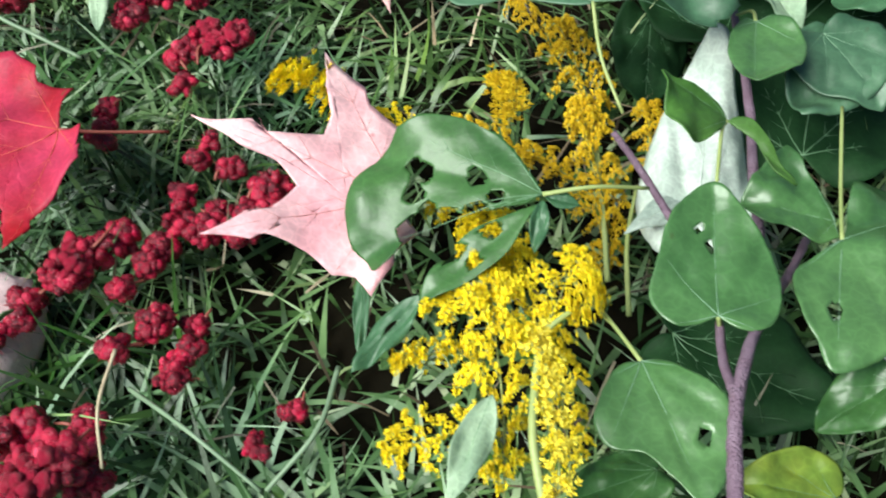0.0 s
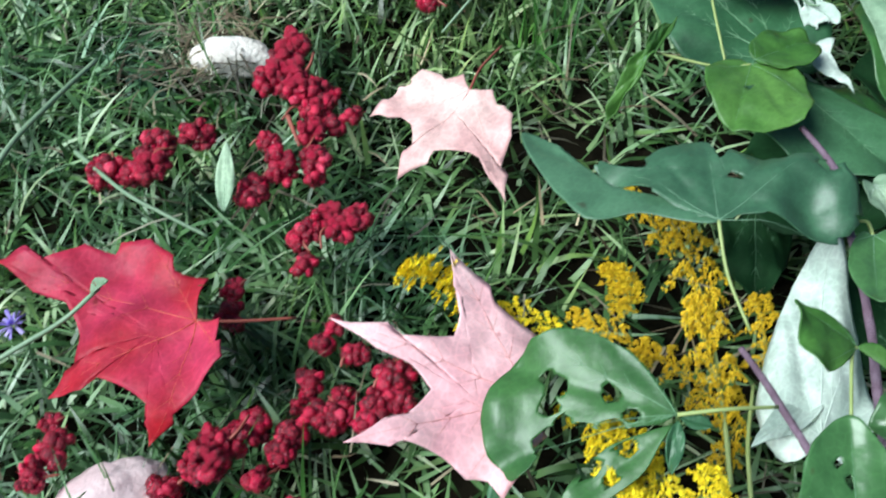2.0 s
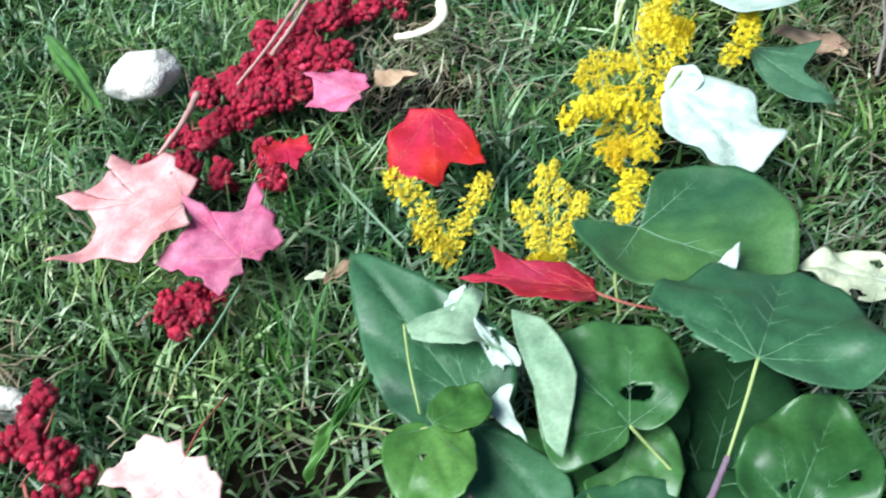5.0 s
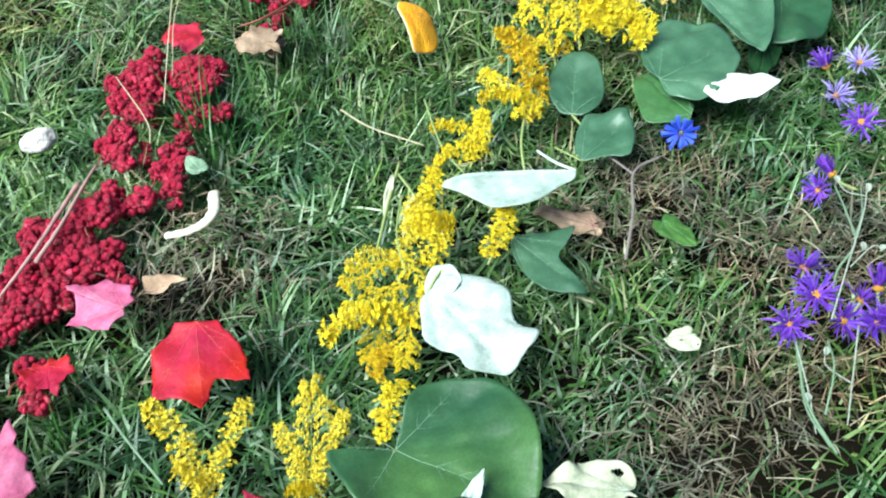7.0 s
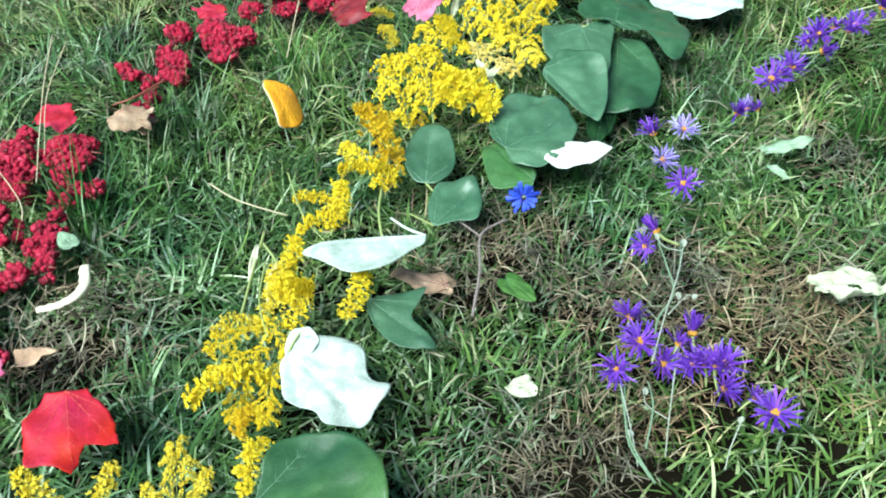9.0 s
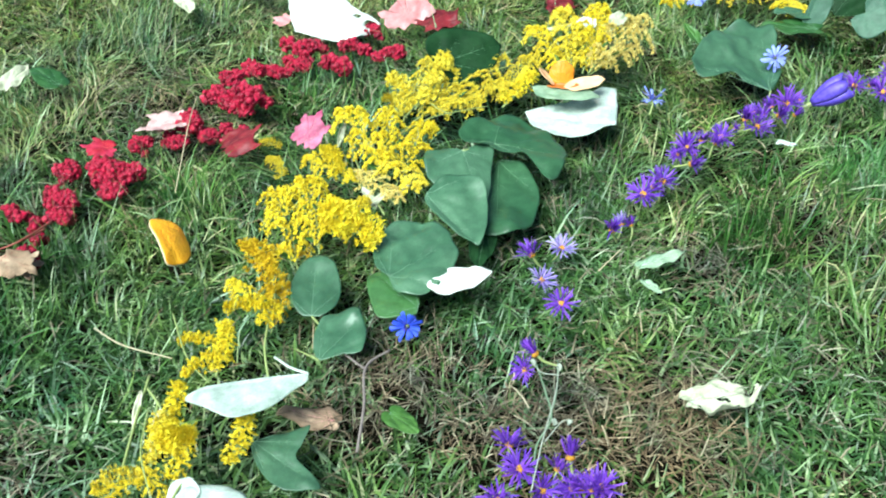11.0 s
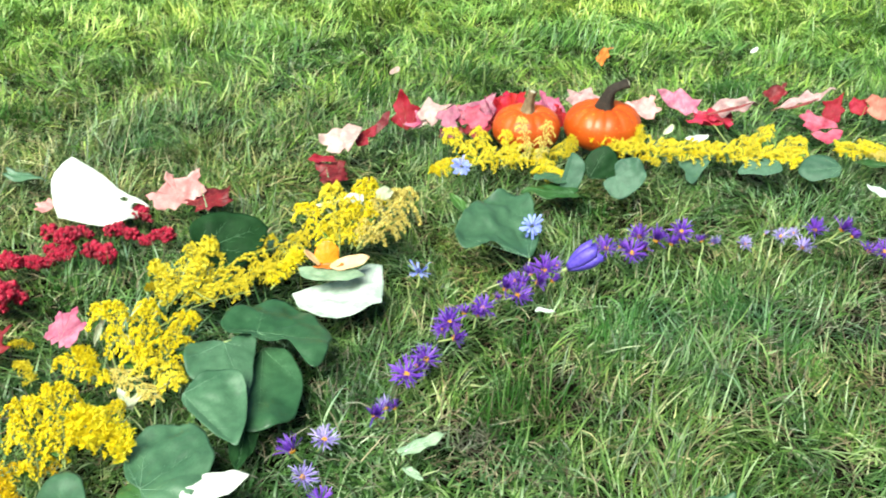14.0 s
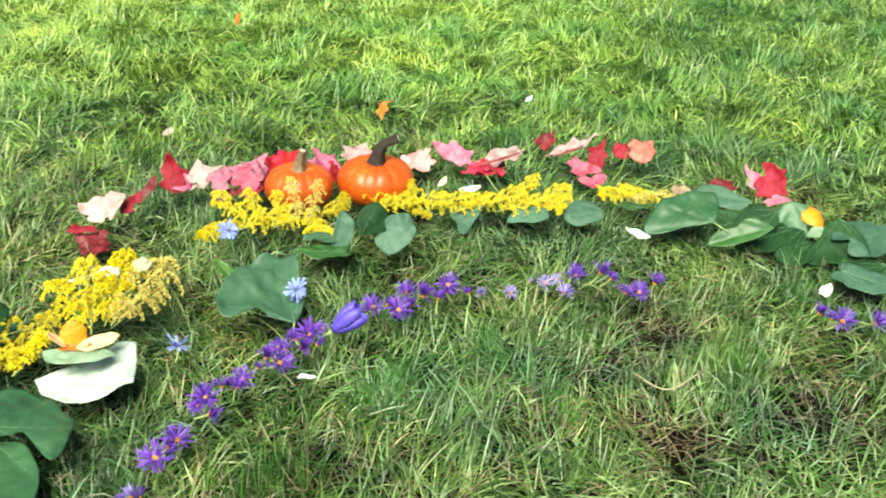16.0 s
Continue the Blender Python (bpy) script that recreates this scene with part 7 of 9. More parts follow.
for start, end, kind, paint, wide in ([((0.206, 0.623, 0.012), (0.179, 0.700, 0.030), "spike", LEMON, 1.5), ((0.208, 0.628, 0.012), (0.251, 0.678, 0.030), "spike", LEMON, 1.5), ((0.211, 0.619, 0.010), (0.191, 0.647, 0.020), "spike", LEMON, 1.5), ((0.273, 0.595, 0.010), (0.295, 0.689, 0.020), "plume", LEMON, 0.75), ((0.271, 0.599, 0.012), (0.267, 0.664, 0.015), "spike", LEMON, 1.3), ((0.277, 0.608, 0.012), (0.316, 0.659, 0.015), "spike", LEMON, 1.3), ((0.285, 0.592, 0.010), (0.265, 0.612, 0.010), "spike", GOLD, 1.5), ((0.389, 0.800, 0.020), (0.334, 0.779, 0.025), "plume", GOLD, 0.9), ((0.392, 0.771, 0.020), (0.330, 0.748, 0.025), "plume", GOLD, 0.9), ((0.379, 0.736, 0.020), (0.305, 0.718, 0.030), "spike", GOLD, 2.0), ((0.393, 0.757, 0.020), (0.363, 0.692, 0.015), "plume", GOLD, 0.9)] +
        [((0.376, 0.768, 0.015), (0.339, 0.709, 0.010), "plume", GOLD, 0.8), ((0.363, 0.713, 0.010), (0.339, 0.688, 0.008), "spike", GOLD_SHADED, 2.0), ((0.360, 0.680, 0.010), (0.331, 0.630, 0.010), "spike", GOLD, 2.0), ((0.387, 0.815, 0.020), (0.402, 0.754, 0.020), "plume", GOLD, 0.7), ((0.405, 0.838, 0.020), (0.437, 0.813, 0.020), "spike", GOLD, 2.4), ((0.424, 0.861, 0.015), (0.410, 0.807, 0.020), "spike", GOLD, 2.4), ((0.416, 0.853, 0.010), (0.449, 0.896, 0.020), "spike", GOLD, 2.2), ((0.460, 0.786, 0.010), (0.499, 0.834, 0.020), "spike", GOLD, 2.2), ((0.505, 0.936, 0.015), (0.460, 0.971, 0.015), "spike", GOLD, 1.8), ((0.503, 0.928, 0.015), (0.449, 0.919, 0.012), "spike", GOLD, 2.0), ((0.480, 0.909, 0.015), (0.514, 0.965, 0.020), "spike", GOLD, 2.0)] +
        [((0.559, 0.956, 0.015), (0.536, 1.039, 0.020), "plume", GOLD, 0.8), ((0.572, 0.961, 0.015), (0.518, 1.000, 0.015), "spike", GOLD, 2.2), ((0.572, 0.996, 0.012), (0.574, 1.089, 0.020), "spike", GOLD_SHADED, 2.2), ((0.552, 0.955, 0.010), (0.594, 1.023, 0.010), "plume", GOLD_SHADED, 0.7), ((0.613, 1.042, 0.015), (0.637, 1.187, 0.020), "plume", GOLD, 0.9), ((0.645, 1.057, 0.020), (0.677, 1.182, 0.030), "plume", GOLD, 1.0), ((0.674, 1.083, 0.020), (0.735, 1.131, 0.020), "plume", GOLD, 0.9), ((0.689, 1.137, 0.015), (0.695, 1.019, 0.015), "spike", GOLD, 2.4), ((0.641, 1.063, 0.010), (0.601, 1.101, 0.010), "plume", GOLD_SHADED, 0.8), ((0.669, 1.122, 0.020), (0.681, 1.065, 0.015), "spike", GOLD, 2.2)]):
    goldenrod(start, end, kind, paint, wide)
for start, end, kind, paint, wide in ([((0.381, 0.797, 0.010), (0.423, 0.859, 0.020), "spike", LEMON, 1.8), ((0.406, 0.792, 0.010), (0.443, 0.833, 0.020), "spike", GOLD, 2.0), ((0.389, 0.808, 0.010), (0.341, 0.809, 0.010), "spike", LEMON, 2.0), ((0.746, 1.174, 0.020), (0.702, 1.259, 0.020), "plume", GOLD, 0.9), ((0.724, 1.200, 0.020), (0.728, 1.252, 0.030), "spike", GOLD, 2.5), ((0.784, 1.171, 0.020), (0.787, 1.330, 0.030), "plume", GOLD, 0.9), ((0.786, 1.193, 0.025), (0.841, 1.303, 0.035), "plume", GOLD, 0.9), ((0.786, 1.155, 0.020), (0.878, 1.259, 0.025), "plume", GOLD, 0.9), ((0.785, 1.252, 0.020), (0.804, 1.124, 0.020), "plume", LEMON, 0.8), ((0.751, 1.228, 0.015), (0.774, 1.129, 0.012), "plume", FADED, 0.8), ((0.661, 1.248, 0.010), (0.659, 1.289, 0.015), "spike", LEMON, 1.8)] +
        [((0.688, 1.331, 0.008), (0.661, 1.349, 0.008), "spike", LEMON, 1.5), ((0.877, 1.326, 0.015), (0.968, 1.433, 0.040), "plume", LEMON, 0.6), ((0.870, 1.320, 0.015), (0.895, 1.407, 0.030), "spike", LEMON, 2.0), ((0.896, 1.327, 0.020), (0.986, 1.398, 0.045), "spike", LEMON, 1.8), ((0.892, 1.319, 0.015), (1.063, 1.392, 0.030), "plume", LEMON, 0.8), ((0.922, 1.324, 0.015), (1.047, 1.335, 0.020), "plume", LEMON, 0.8), ((0.884, 1.320, 0.012), (0.999, 1.327, 0.015), "plume", LEMON, 0.8), ((0.880, 1.375, 0.010), (0.868, 1.391, 0.010), "spike", LEMON, 1.8), ((1.155, 1.337, 0.015), (1.174, 1.471, 0.030), "plume", GOLD, 0.9), ((1.157, 1.325, 0.020), (1.239, 1.479, 0.045), "plume", LEMON, 0.9), ((1.184, 1.334, 0.020), (1.299, 1.458, 0.045), "plume", GOLD, 0.9)] +
        [((1.192, 1.330, 0.020), (1.343, 1.415, 0.030), "plume", FADED, 1.0), ((1.192, 1.330, 0.015), (1.298, 1.361, 0.020), "plume", FADED, 0.9), ((1.157, 1.359, 0.020), (1.260, 1.404, 0.030), "plume", LEMON, 0.9), ((1.153, 1.371, 0.030), (1.248, 1.422, 0.040), "plume", GOLD, 0.9), ((1.027, 1.325, 0.010), (1.136, 1.403, 0.020), "plume", LEMON, 0.7), ((1.026, 1.305, 0.010), (1.105, 1.340, 0.015), "spike", GOLD, 2.0)]):
    goldenrod(start, end, kind, paint, wide)
for start, end, kind, paint, wide in ([((1.582, 1.532, 0.015), (1.495, 1.535, 0.015), "plume", LEMON, 0.9), ((1.576, 1.506, 0.020), (1.584, 1.617, 0.040), "plume", LEMON, 0.9), ((1.593, 1.492, 0.020), (1.633, 1.582, 0.045), "plume", LEMON, 0.9), ((1.551, 1.507, 0.015), (1.671, 1.488, 0.030), "plume", LEMON, 0.9), ((1.626, 1.466, 0.020), (1.669, 1.539, 0.050), "plume", LEMON, 0.8), ((1.651, 1.446, 0.020), (1.676, 1.502, 0.090), "plume", FADED, 0.7), ((1.664, 1.436, 0.020), (1.725, 1.476, 0.080), "plume", FADED, 0.7), ((1.694, 1.446, 0.020), (1.782, 1.456, 0.030), "plume", LEMON, 0.9), ((1.686, 1.471, 0.020), (1.674, 1.372, 0.010), "plume", LEMON, 0.9), ((1.608, 1.477, 0.015), (1.697, 1.450, 0.030), "plume", LEMON, 0.9), ((1.745, 1.438, 0.015), (1.779, 1.453, 0.050), "spike", LEMON, 2.0)] +
        [((1.871, 1.375, 0.015), (1.843, 1.473, 0.040), "plume", LEMON, 0.9), ((1.817, 1.418, 0.015), (1.927, 1.400, 0.030), "plume", LEMON, 0.9), ((1.855, 1.391, 0.020), (1.961, 1.350, 0.025), "plume", LEMON, 0.9), ((1.870, 1.357, 0.015), (1.875, 1.314, 0.010), "spike", LEMON, 2.0), ((1.890, 1.345, 0.020), (2.008, 1.313, 0.025), "plume", LEMON, 0.9), ((1.933, 1.307, 0.015), (2.043, 1.298, 0.025), "plume", LEMON, 0.8), ((1.979, 1.287, 0.020), (2.108, 1.259, 0.030), "plume", LEMON, 0.9), ((2.039, 1.247, 0.020), (2.134, 1.254, 0.060), "plume", LEMON, 0.8), ((2.018, 1.259, 0.015), (2.153, 1.187, 0.020), "plume", LEMON, 0.8), ((2.072, 1.228, 0.020), (2.194, 1.212, 0.030), "plume", LEMON, 0.9), ((1.886, 1.390, 0.010), (1.931, 1.414, 0.050), "spike", LEMON, 2.0)] +
        [((2.322, 1.085, 0.010), (2.260, 1.177, 0.025), "plume", LEMON, 0.8), ((2.344, 1.056, 0.010), (2.303, 1.149, 0.030), "plume", LEMON, 0.8), ((2.408, 1.067, 0.010), (2.287, 1.106, 0.015), "plume", FADED, 0.8), ((2.453, 0.927, 0.006), (2.510, 0.899, 0.004), "spike", LEMON, 1.3), ((1.034, 1.310, 0.010), (1.018, 1.343, 0.020), "plume", LEMON, 0.8)]):
    goldenrod(start, end, kind, paint, wide)
    if start[0] > 1.5 and paint is LEMON and kind == "plume":
        goldenrod((start[0] + 0.022, start[1] + 0.016, start[2] - 0.008), (end[0] - 0.018, end[1] - 0.014, end[2] - 0.006), kind, GOLD, wide * 0.8)
for pts, r in ([([(0.420, 0.945, 0.010), (0.393, 0.874, 0.020), (0.367, 0.809, 0.025), (0.338, 0.769, 0.020)], 0.0016), ([(0.421, 0.909, 0.010), (0.403, 0.839, 0.020), (0.386, 0.787, 0.020)], 0.0014), ([(0.414, 0.926, 0.012), (0.420, 0.887, 0.015), (0.418, 0.840, 0.015)], 0.0013), ([(0.530, 0.896, 0.005), (0.541, 0.940, 0.010), (0.567, 0.998, 0.012)], 0.0015), ([(0.752, 1.114, 0.010), (0.759, 1.208, 0.015), (0.780, 1.326, 0.020)], 0.0013), ([(0.775, 1.132, 0.010), (0.768, 1.172, 0.015), (0.744, 1.191, 0.020)], 0.0012), ([(0.098, 0.153, 0.045), (0.097, 0.177, 0.050), (0.103, 0.211, 0.050)], 0.0018)] +
        [([(0.137, 0.260, 0.005), (0.139, 0.289, 0.012), (0.141, 0.324, 0.015)], 0.0013), ([(0.144, 0.246, 0.000), (0.148, 0.278, 0.005), (0.157, 0.308, 0.005)], 0.0012), ([(0.118, 0.241, 0.040), (0.129, 0.220, 0.042)], 0.0012), ([(0.098, 0.212, 0.040), (0.113, 0.222, 0.045), (0.134, 0.235, 0.040)], 0.0012), ([(2.348, 1.103, 0.020), (2.452, 1.098, 0.030), (2.502, 1.093, 0.040)], 0.0012), ([(2.149, 1.407, 0.020), (2.104, 1.325, 0.010)], 0.0016), ([(1.322, 1.408, 0.020), (1.422, 1.448, 0.020), (1.487, 1.484, 0.015)], 0.0012), ([(0.837, 1.263, 0.030), (0.901, 1.280, 0.035), (0.990, 1.284, 0.030)], 0.0010)] +
        [([(0.863, 1.303, 0.030), (0.909, 1.338, 0.035), (0.965, 1.358, 0.040)], 0.0010), ([(0.919, 1.425, 0.035), (0.913, 1.326, 0.035), (0.928, 1.281, 0.030)], 0.0009), ([(0.888, 1.321, 0.030), (0.942, 1.360, 0.040), (0.974, 1.407, 0.045)], 0.0009), ([(0.813, 1.247, 0.020), (0.855, 1.275, 0.030), (0.886, 1.267, 0.030)], 0.0009), ([(1.018, 1.427, 0.040), (1.054, 1.420, 0.045), (1.113, 1.443, 0.050)], 0.0009), ([(0.973, 1.354, 0.040), (1.023, 1.358, 0.045), (1.084, 1.370, 0.040)], 0.0009), ([(0.462, 1.009, 0.030), (0.459, 0.933, 0.030), (0.471, 0.897, 0.020)], 0.0009), ([(0.407, 0.874, 0.030), (0.390, 0.820, 0.035), (0.387, 0.777, 0.030)], 0.0009)]):
    stalk_thing("goldenrod_stalk", pts, r, r * 0.7, STALK_GREEN, "bare pale green goldenrod stalk", "stalk", 0.2)

for base, tip, w, k in [((0.746, 1.174, 0.020), (0.748, 1.128, 0.010), 0.0130, 301), ((0.776, 1.152, 0.020), (0.737, 1.133, 0.010), 0.0101, 302), ((0.784, 1.331, 0.030), (0.753, 1.282, 0.020), 0.0096, 303), ((0.790, 1.283, 0.030), (0.796, 1.197, 0.020), 0.0093, 304), ((0.775, 1.130, 0.020), (0.815, 1.157, 0.020), 0.0088, 305), ((0.408, 0.917, 0.020), (0.388, 0.870, 0.010), 0.0077, 306), ((0.420, 0.885, 0.020), (0.398, 0.841, 0.010), 0.0075, 307)]:
    leaf("goldenrod_leaf", base, tip, w, CREAM, "narrow faded cream leaf of a goldenrod", "leaf", "faded goldenrod leaves", shape=LANCE, fold=20, wave=0.06, seed=k, vein=VEIN_WHITE)

# ---- asters, chicory and a bellflower ----
for at, lean, size, paint in ([((0.698, 0.668, 0.015), (-0.2, -0.5), 1.15, RAY), ((0.701, 0.693, 0.020), (0.3, 0.2), 1.1, RAY), ((0.667, 0.651, 0.010), (-0.7, -0.9), 1.1, RAY), ((0.744, 0.655, 0.020), (0.2, 0.5), 1.15, RAY), ((0.730, 0.654, 0.012), (0.8, 0.3), 1.0, RAY), ((0.707, 0.641, 0.010), (0.2, -1.2), 1.0, RAY), ((0.754, 0.618, 0.015), (-0.3, -0.4), 1.15, RAY), ((0.738, 0.626, 0.012), (-0.6, 0.3), 1.0, RAY), ((0.744, 0.618, 0.015), (0.0, 0.2), 1.1, RAY), ((0.765, 0.558, 0.012), (-0.4, -0.3), 1.2, RAY), ((0.742, 0.599, 0.008), (0.2, -1.0), 1.0, RAY), ((0.790, 0.796, 0.015), (-0.6, 0.9), 1.15, RAY), ((0.771, 0.786, 0.010), (-1.0, -0.2), 0.9, RAY)] +
        [((0.860, 0.861, 0.012), (-0.5, -0.7), 1.1, RAY), ((0.870, 0.944, 0.020), (-0.3, 0.5), 1.2, RAY), ((0.865, 0.913, 0.020), (0.2, -0.8), 1.1, RAY_PALE), ((0.919, 0.957, 0.020), (-0.2, -0.4), 1.15, RAY_PALE), ((0.991, 0.957, 0.012), (-0.3, -0.5), 1.15, RAY), ((1.017, 0.973, 0.015), (0.2, 0.7), 1.05, RAY_PALE), ((1.070, 1.004, 0.015), (-0.3, -0.4), 1.2, RAY), ((1.111, 1.019, 0.015), (0.1, -0.3), 1.1, RAY), ((1.189, 1.071, 0.020), (-0.4, -0.4), 1.15, RAY), ((1.179, 1.047, 0.010), (0.1, -1.2), 1.0, RAY), ((1.228, 1.089, 0.012), (0.4, 0.2), 0.9, RAY), ((1.257, 1.082, 0.015), (-0.3, -0.5), 1.0, RAY), ((1.243, 1.077, 0.010), (0.3, -0.3), 0.8, RAY)] +
        [((1.315, 1.101, 0.020), (-0.3, -0.4), 1.1, RAY), ((1.327, 1.087, 0.012), (0.2, -0.8), 1.1, RAY), ((1.354, 1.106, 0.015), (0.3, 0.2), 1.0, RAY), ((1.403, 1.113, 0.020), (-0.3, -0.5), 1.3, RAY), ((1.379, 1.100, 0.012), (-0.2, -0.9), 1.1, RAY), ((1.545, 1.120, 0.015), (-0.3, -0.3), 1.1, RAY), ((1.574, 1.090, 0.012), (-0.2, -0.6), 1.2, RAY), ((1.623, 1.120, 0.015), (-0.3, -0.2), 1.1, RAY), ((1.631, 1.090, 0.020), (-0.3, -0.5), 1.25, RAY), ((1.656, 1.078, 0.010), (0.5, 0.1), 1.0, RAY), ((1.692, 1.090, 0.020), (-0.6, -0.9), 1.1, RAY), ((1.736, 1.053, 0.015), (-0.4, -0.7), 1.05, RAY_PALE), ((1.789, 1.027, 0.010), (-0.3, -0.6), 0.9, RAY_PALE)] +
        [((1.859, 1.007, 0.015), (-0.4, -0.6), 1.0, RAY_PALE), ((1.860, 0.962, 0.012), (-0.2, -0.4), 1.2, RAY_PALE), ((1.897, 0.969, 0.020), (-0.4, -0.4), 1.1, RAY), ((1.950, 0.950, 0.015), (-0.2, -0.6), 1.25, RAY), ((1.925, 0.880, 0.010), (0.2, -0.4), 1.0, RAY), ((1.945, 0.864, 0.012), (-0.3, -0.6), 1.05, RAY), ((1.996, 0.864, 0.012), (0.3, -0.4), 1.1, RAY), ((2.124, 0.611, 0.012), (-0.3, -0.4), 1.0, RAY), ((2.121, 0.570, 0.015), (-0.2, -0.6), 1.2, RAY), ((2.130, 0.592, 0.008), (0.4, -0.2), 0.9, RAY), ((2.163, 0.530, 0.015), (-0.2, -0.9), 1.15, RAY), ((1.158, 0.593, 0.010), (0.2, -0.4), 0.8, RAY)]):
    size *= 1.22 if at[0] > 1.0 and paint is RAY else 1.04
    aster(at if paint is RAY else (at[0], at[1], at[2] - 0.013), lean, size if paint is RAY else size * 0.92, paint)
for k, (at, paint) in enumerate([((1.024, 0.962, 0.006), RAY), ((1.098, 1.022, 0.008), RAY), ((1.180, 1.076, 0.008), RAY), ((1.200, 1.063, 0.010), RAY), ((1.297, 1.100, 0.010), RAY), ((1.355, 1.126, 0.010), RAY), ((1.388, 1.126, 0.010), RAY), ((1.405, 1.096, 0.008), RAY), ((1.444, 1.127, 0.010), RAY),
                                 ((1.517, 1.117, 0.010), RAY), ((1.573, 1.116, 0.012), RAY), ((1.611, 1.094, 0.008), RAY), ((1.685, 1.085, 0.008), RAY), ((1.836, 1.025, 0.004), RAY_PALE), ((1.878, 0.995, 0.008), RAY_PALE), ((1.721, 1.065, 0.004), RAY), ((1.958, 0.933, 0.006), RAY), ((0.699, 0.681, 0.012), RAY), ((0.709, 0.663, 0.010), RAY), ((0.758, 0.578, 0.010), RAY), ((0.733, 0.632, 0.008), RAY)]):
    aster(at, (0.9 * math.sin(k * 2.1), 0.9 * math.cos(k * 2.1)), 0.85 + 0.25 * math.sin(k * 1.3), paint)
chicory((0.686, 0.893, 0.018), (-0.9, -1.3), 0.86, CHICORY_DEEP, "deep blue chicory flower on the grass")
chicory((1.240, 1.222, 0.012), (0.2, 0.3), 0.9, CHICORY, "pale blue chicory flower sunk in the grass")
chicory((1.447, 1.198, 0.050), (-0.7, -0.8), 0.98, CHICORY, "light blue chicory flower on a green leaf")
chicory((1.510, 1.474, 0.040), (-0.7, -0.8), 0.92, CHICORY, "light blue chicory flower at the end of the goldenrod")
chicory((-0.186, 0.352, 0.028), (-0.4, 0.3), 0.42, RAY_PALE, "small wilted violet flower on a stalk")
bell_flower((1.444, 1.104, 0.016), (0.7, -0.45, 0.6), 1.12, "folded violet-blue bellflower among the asters")
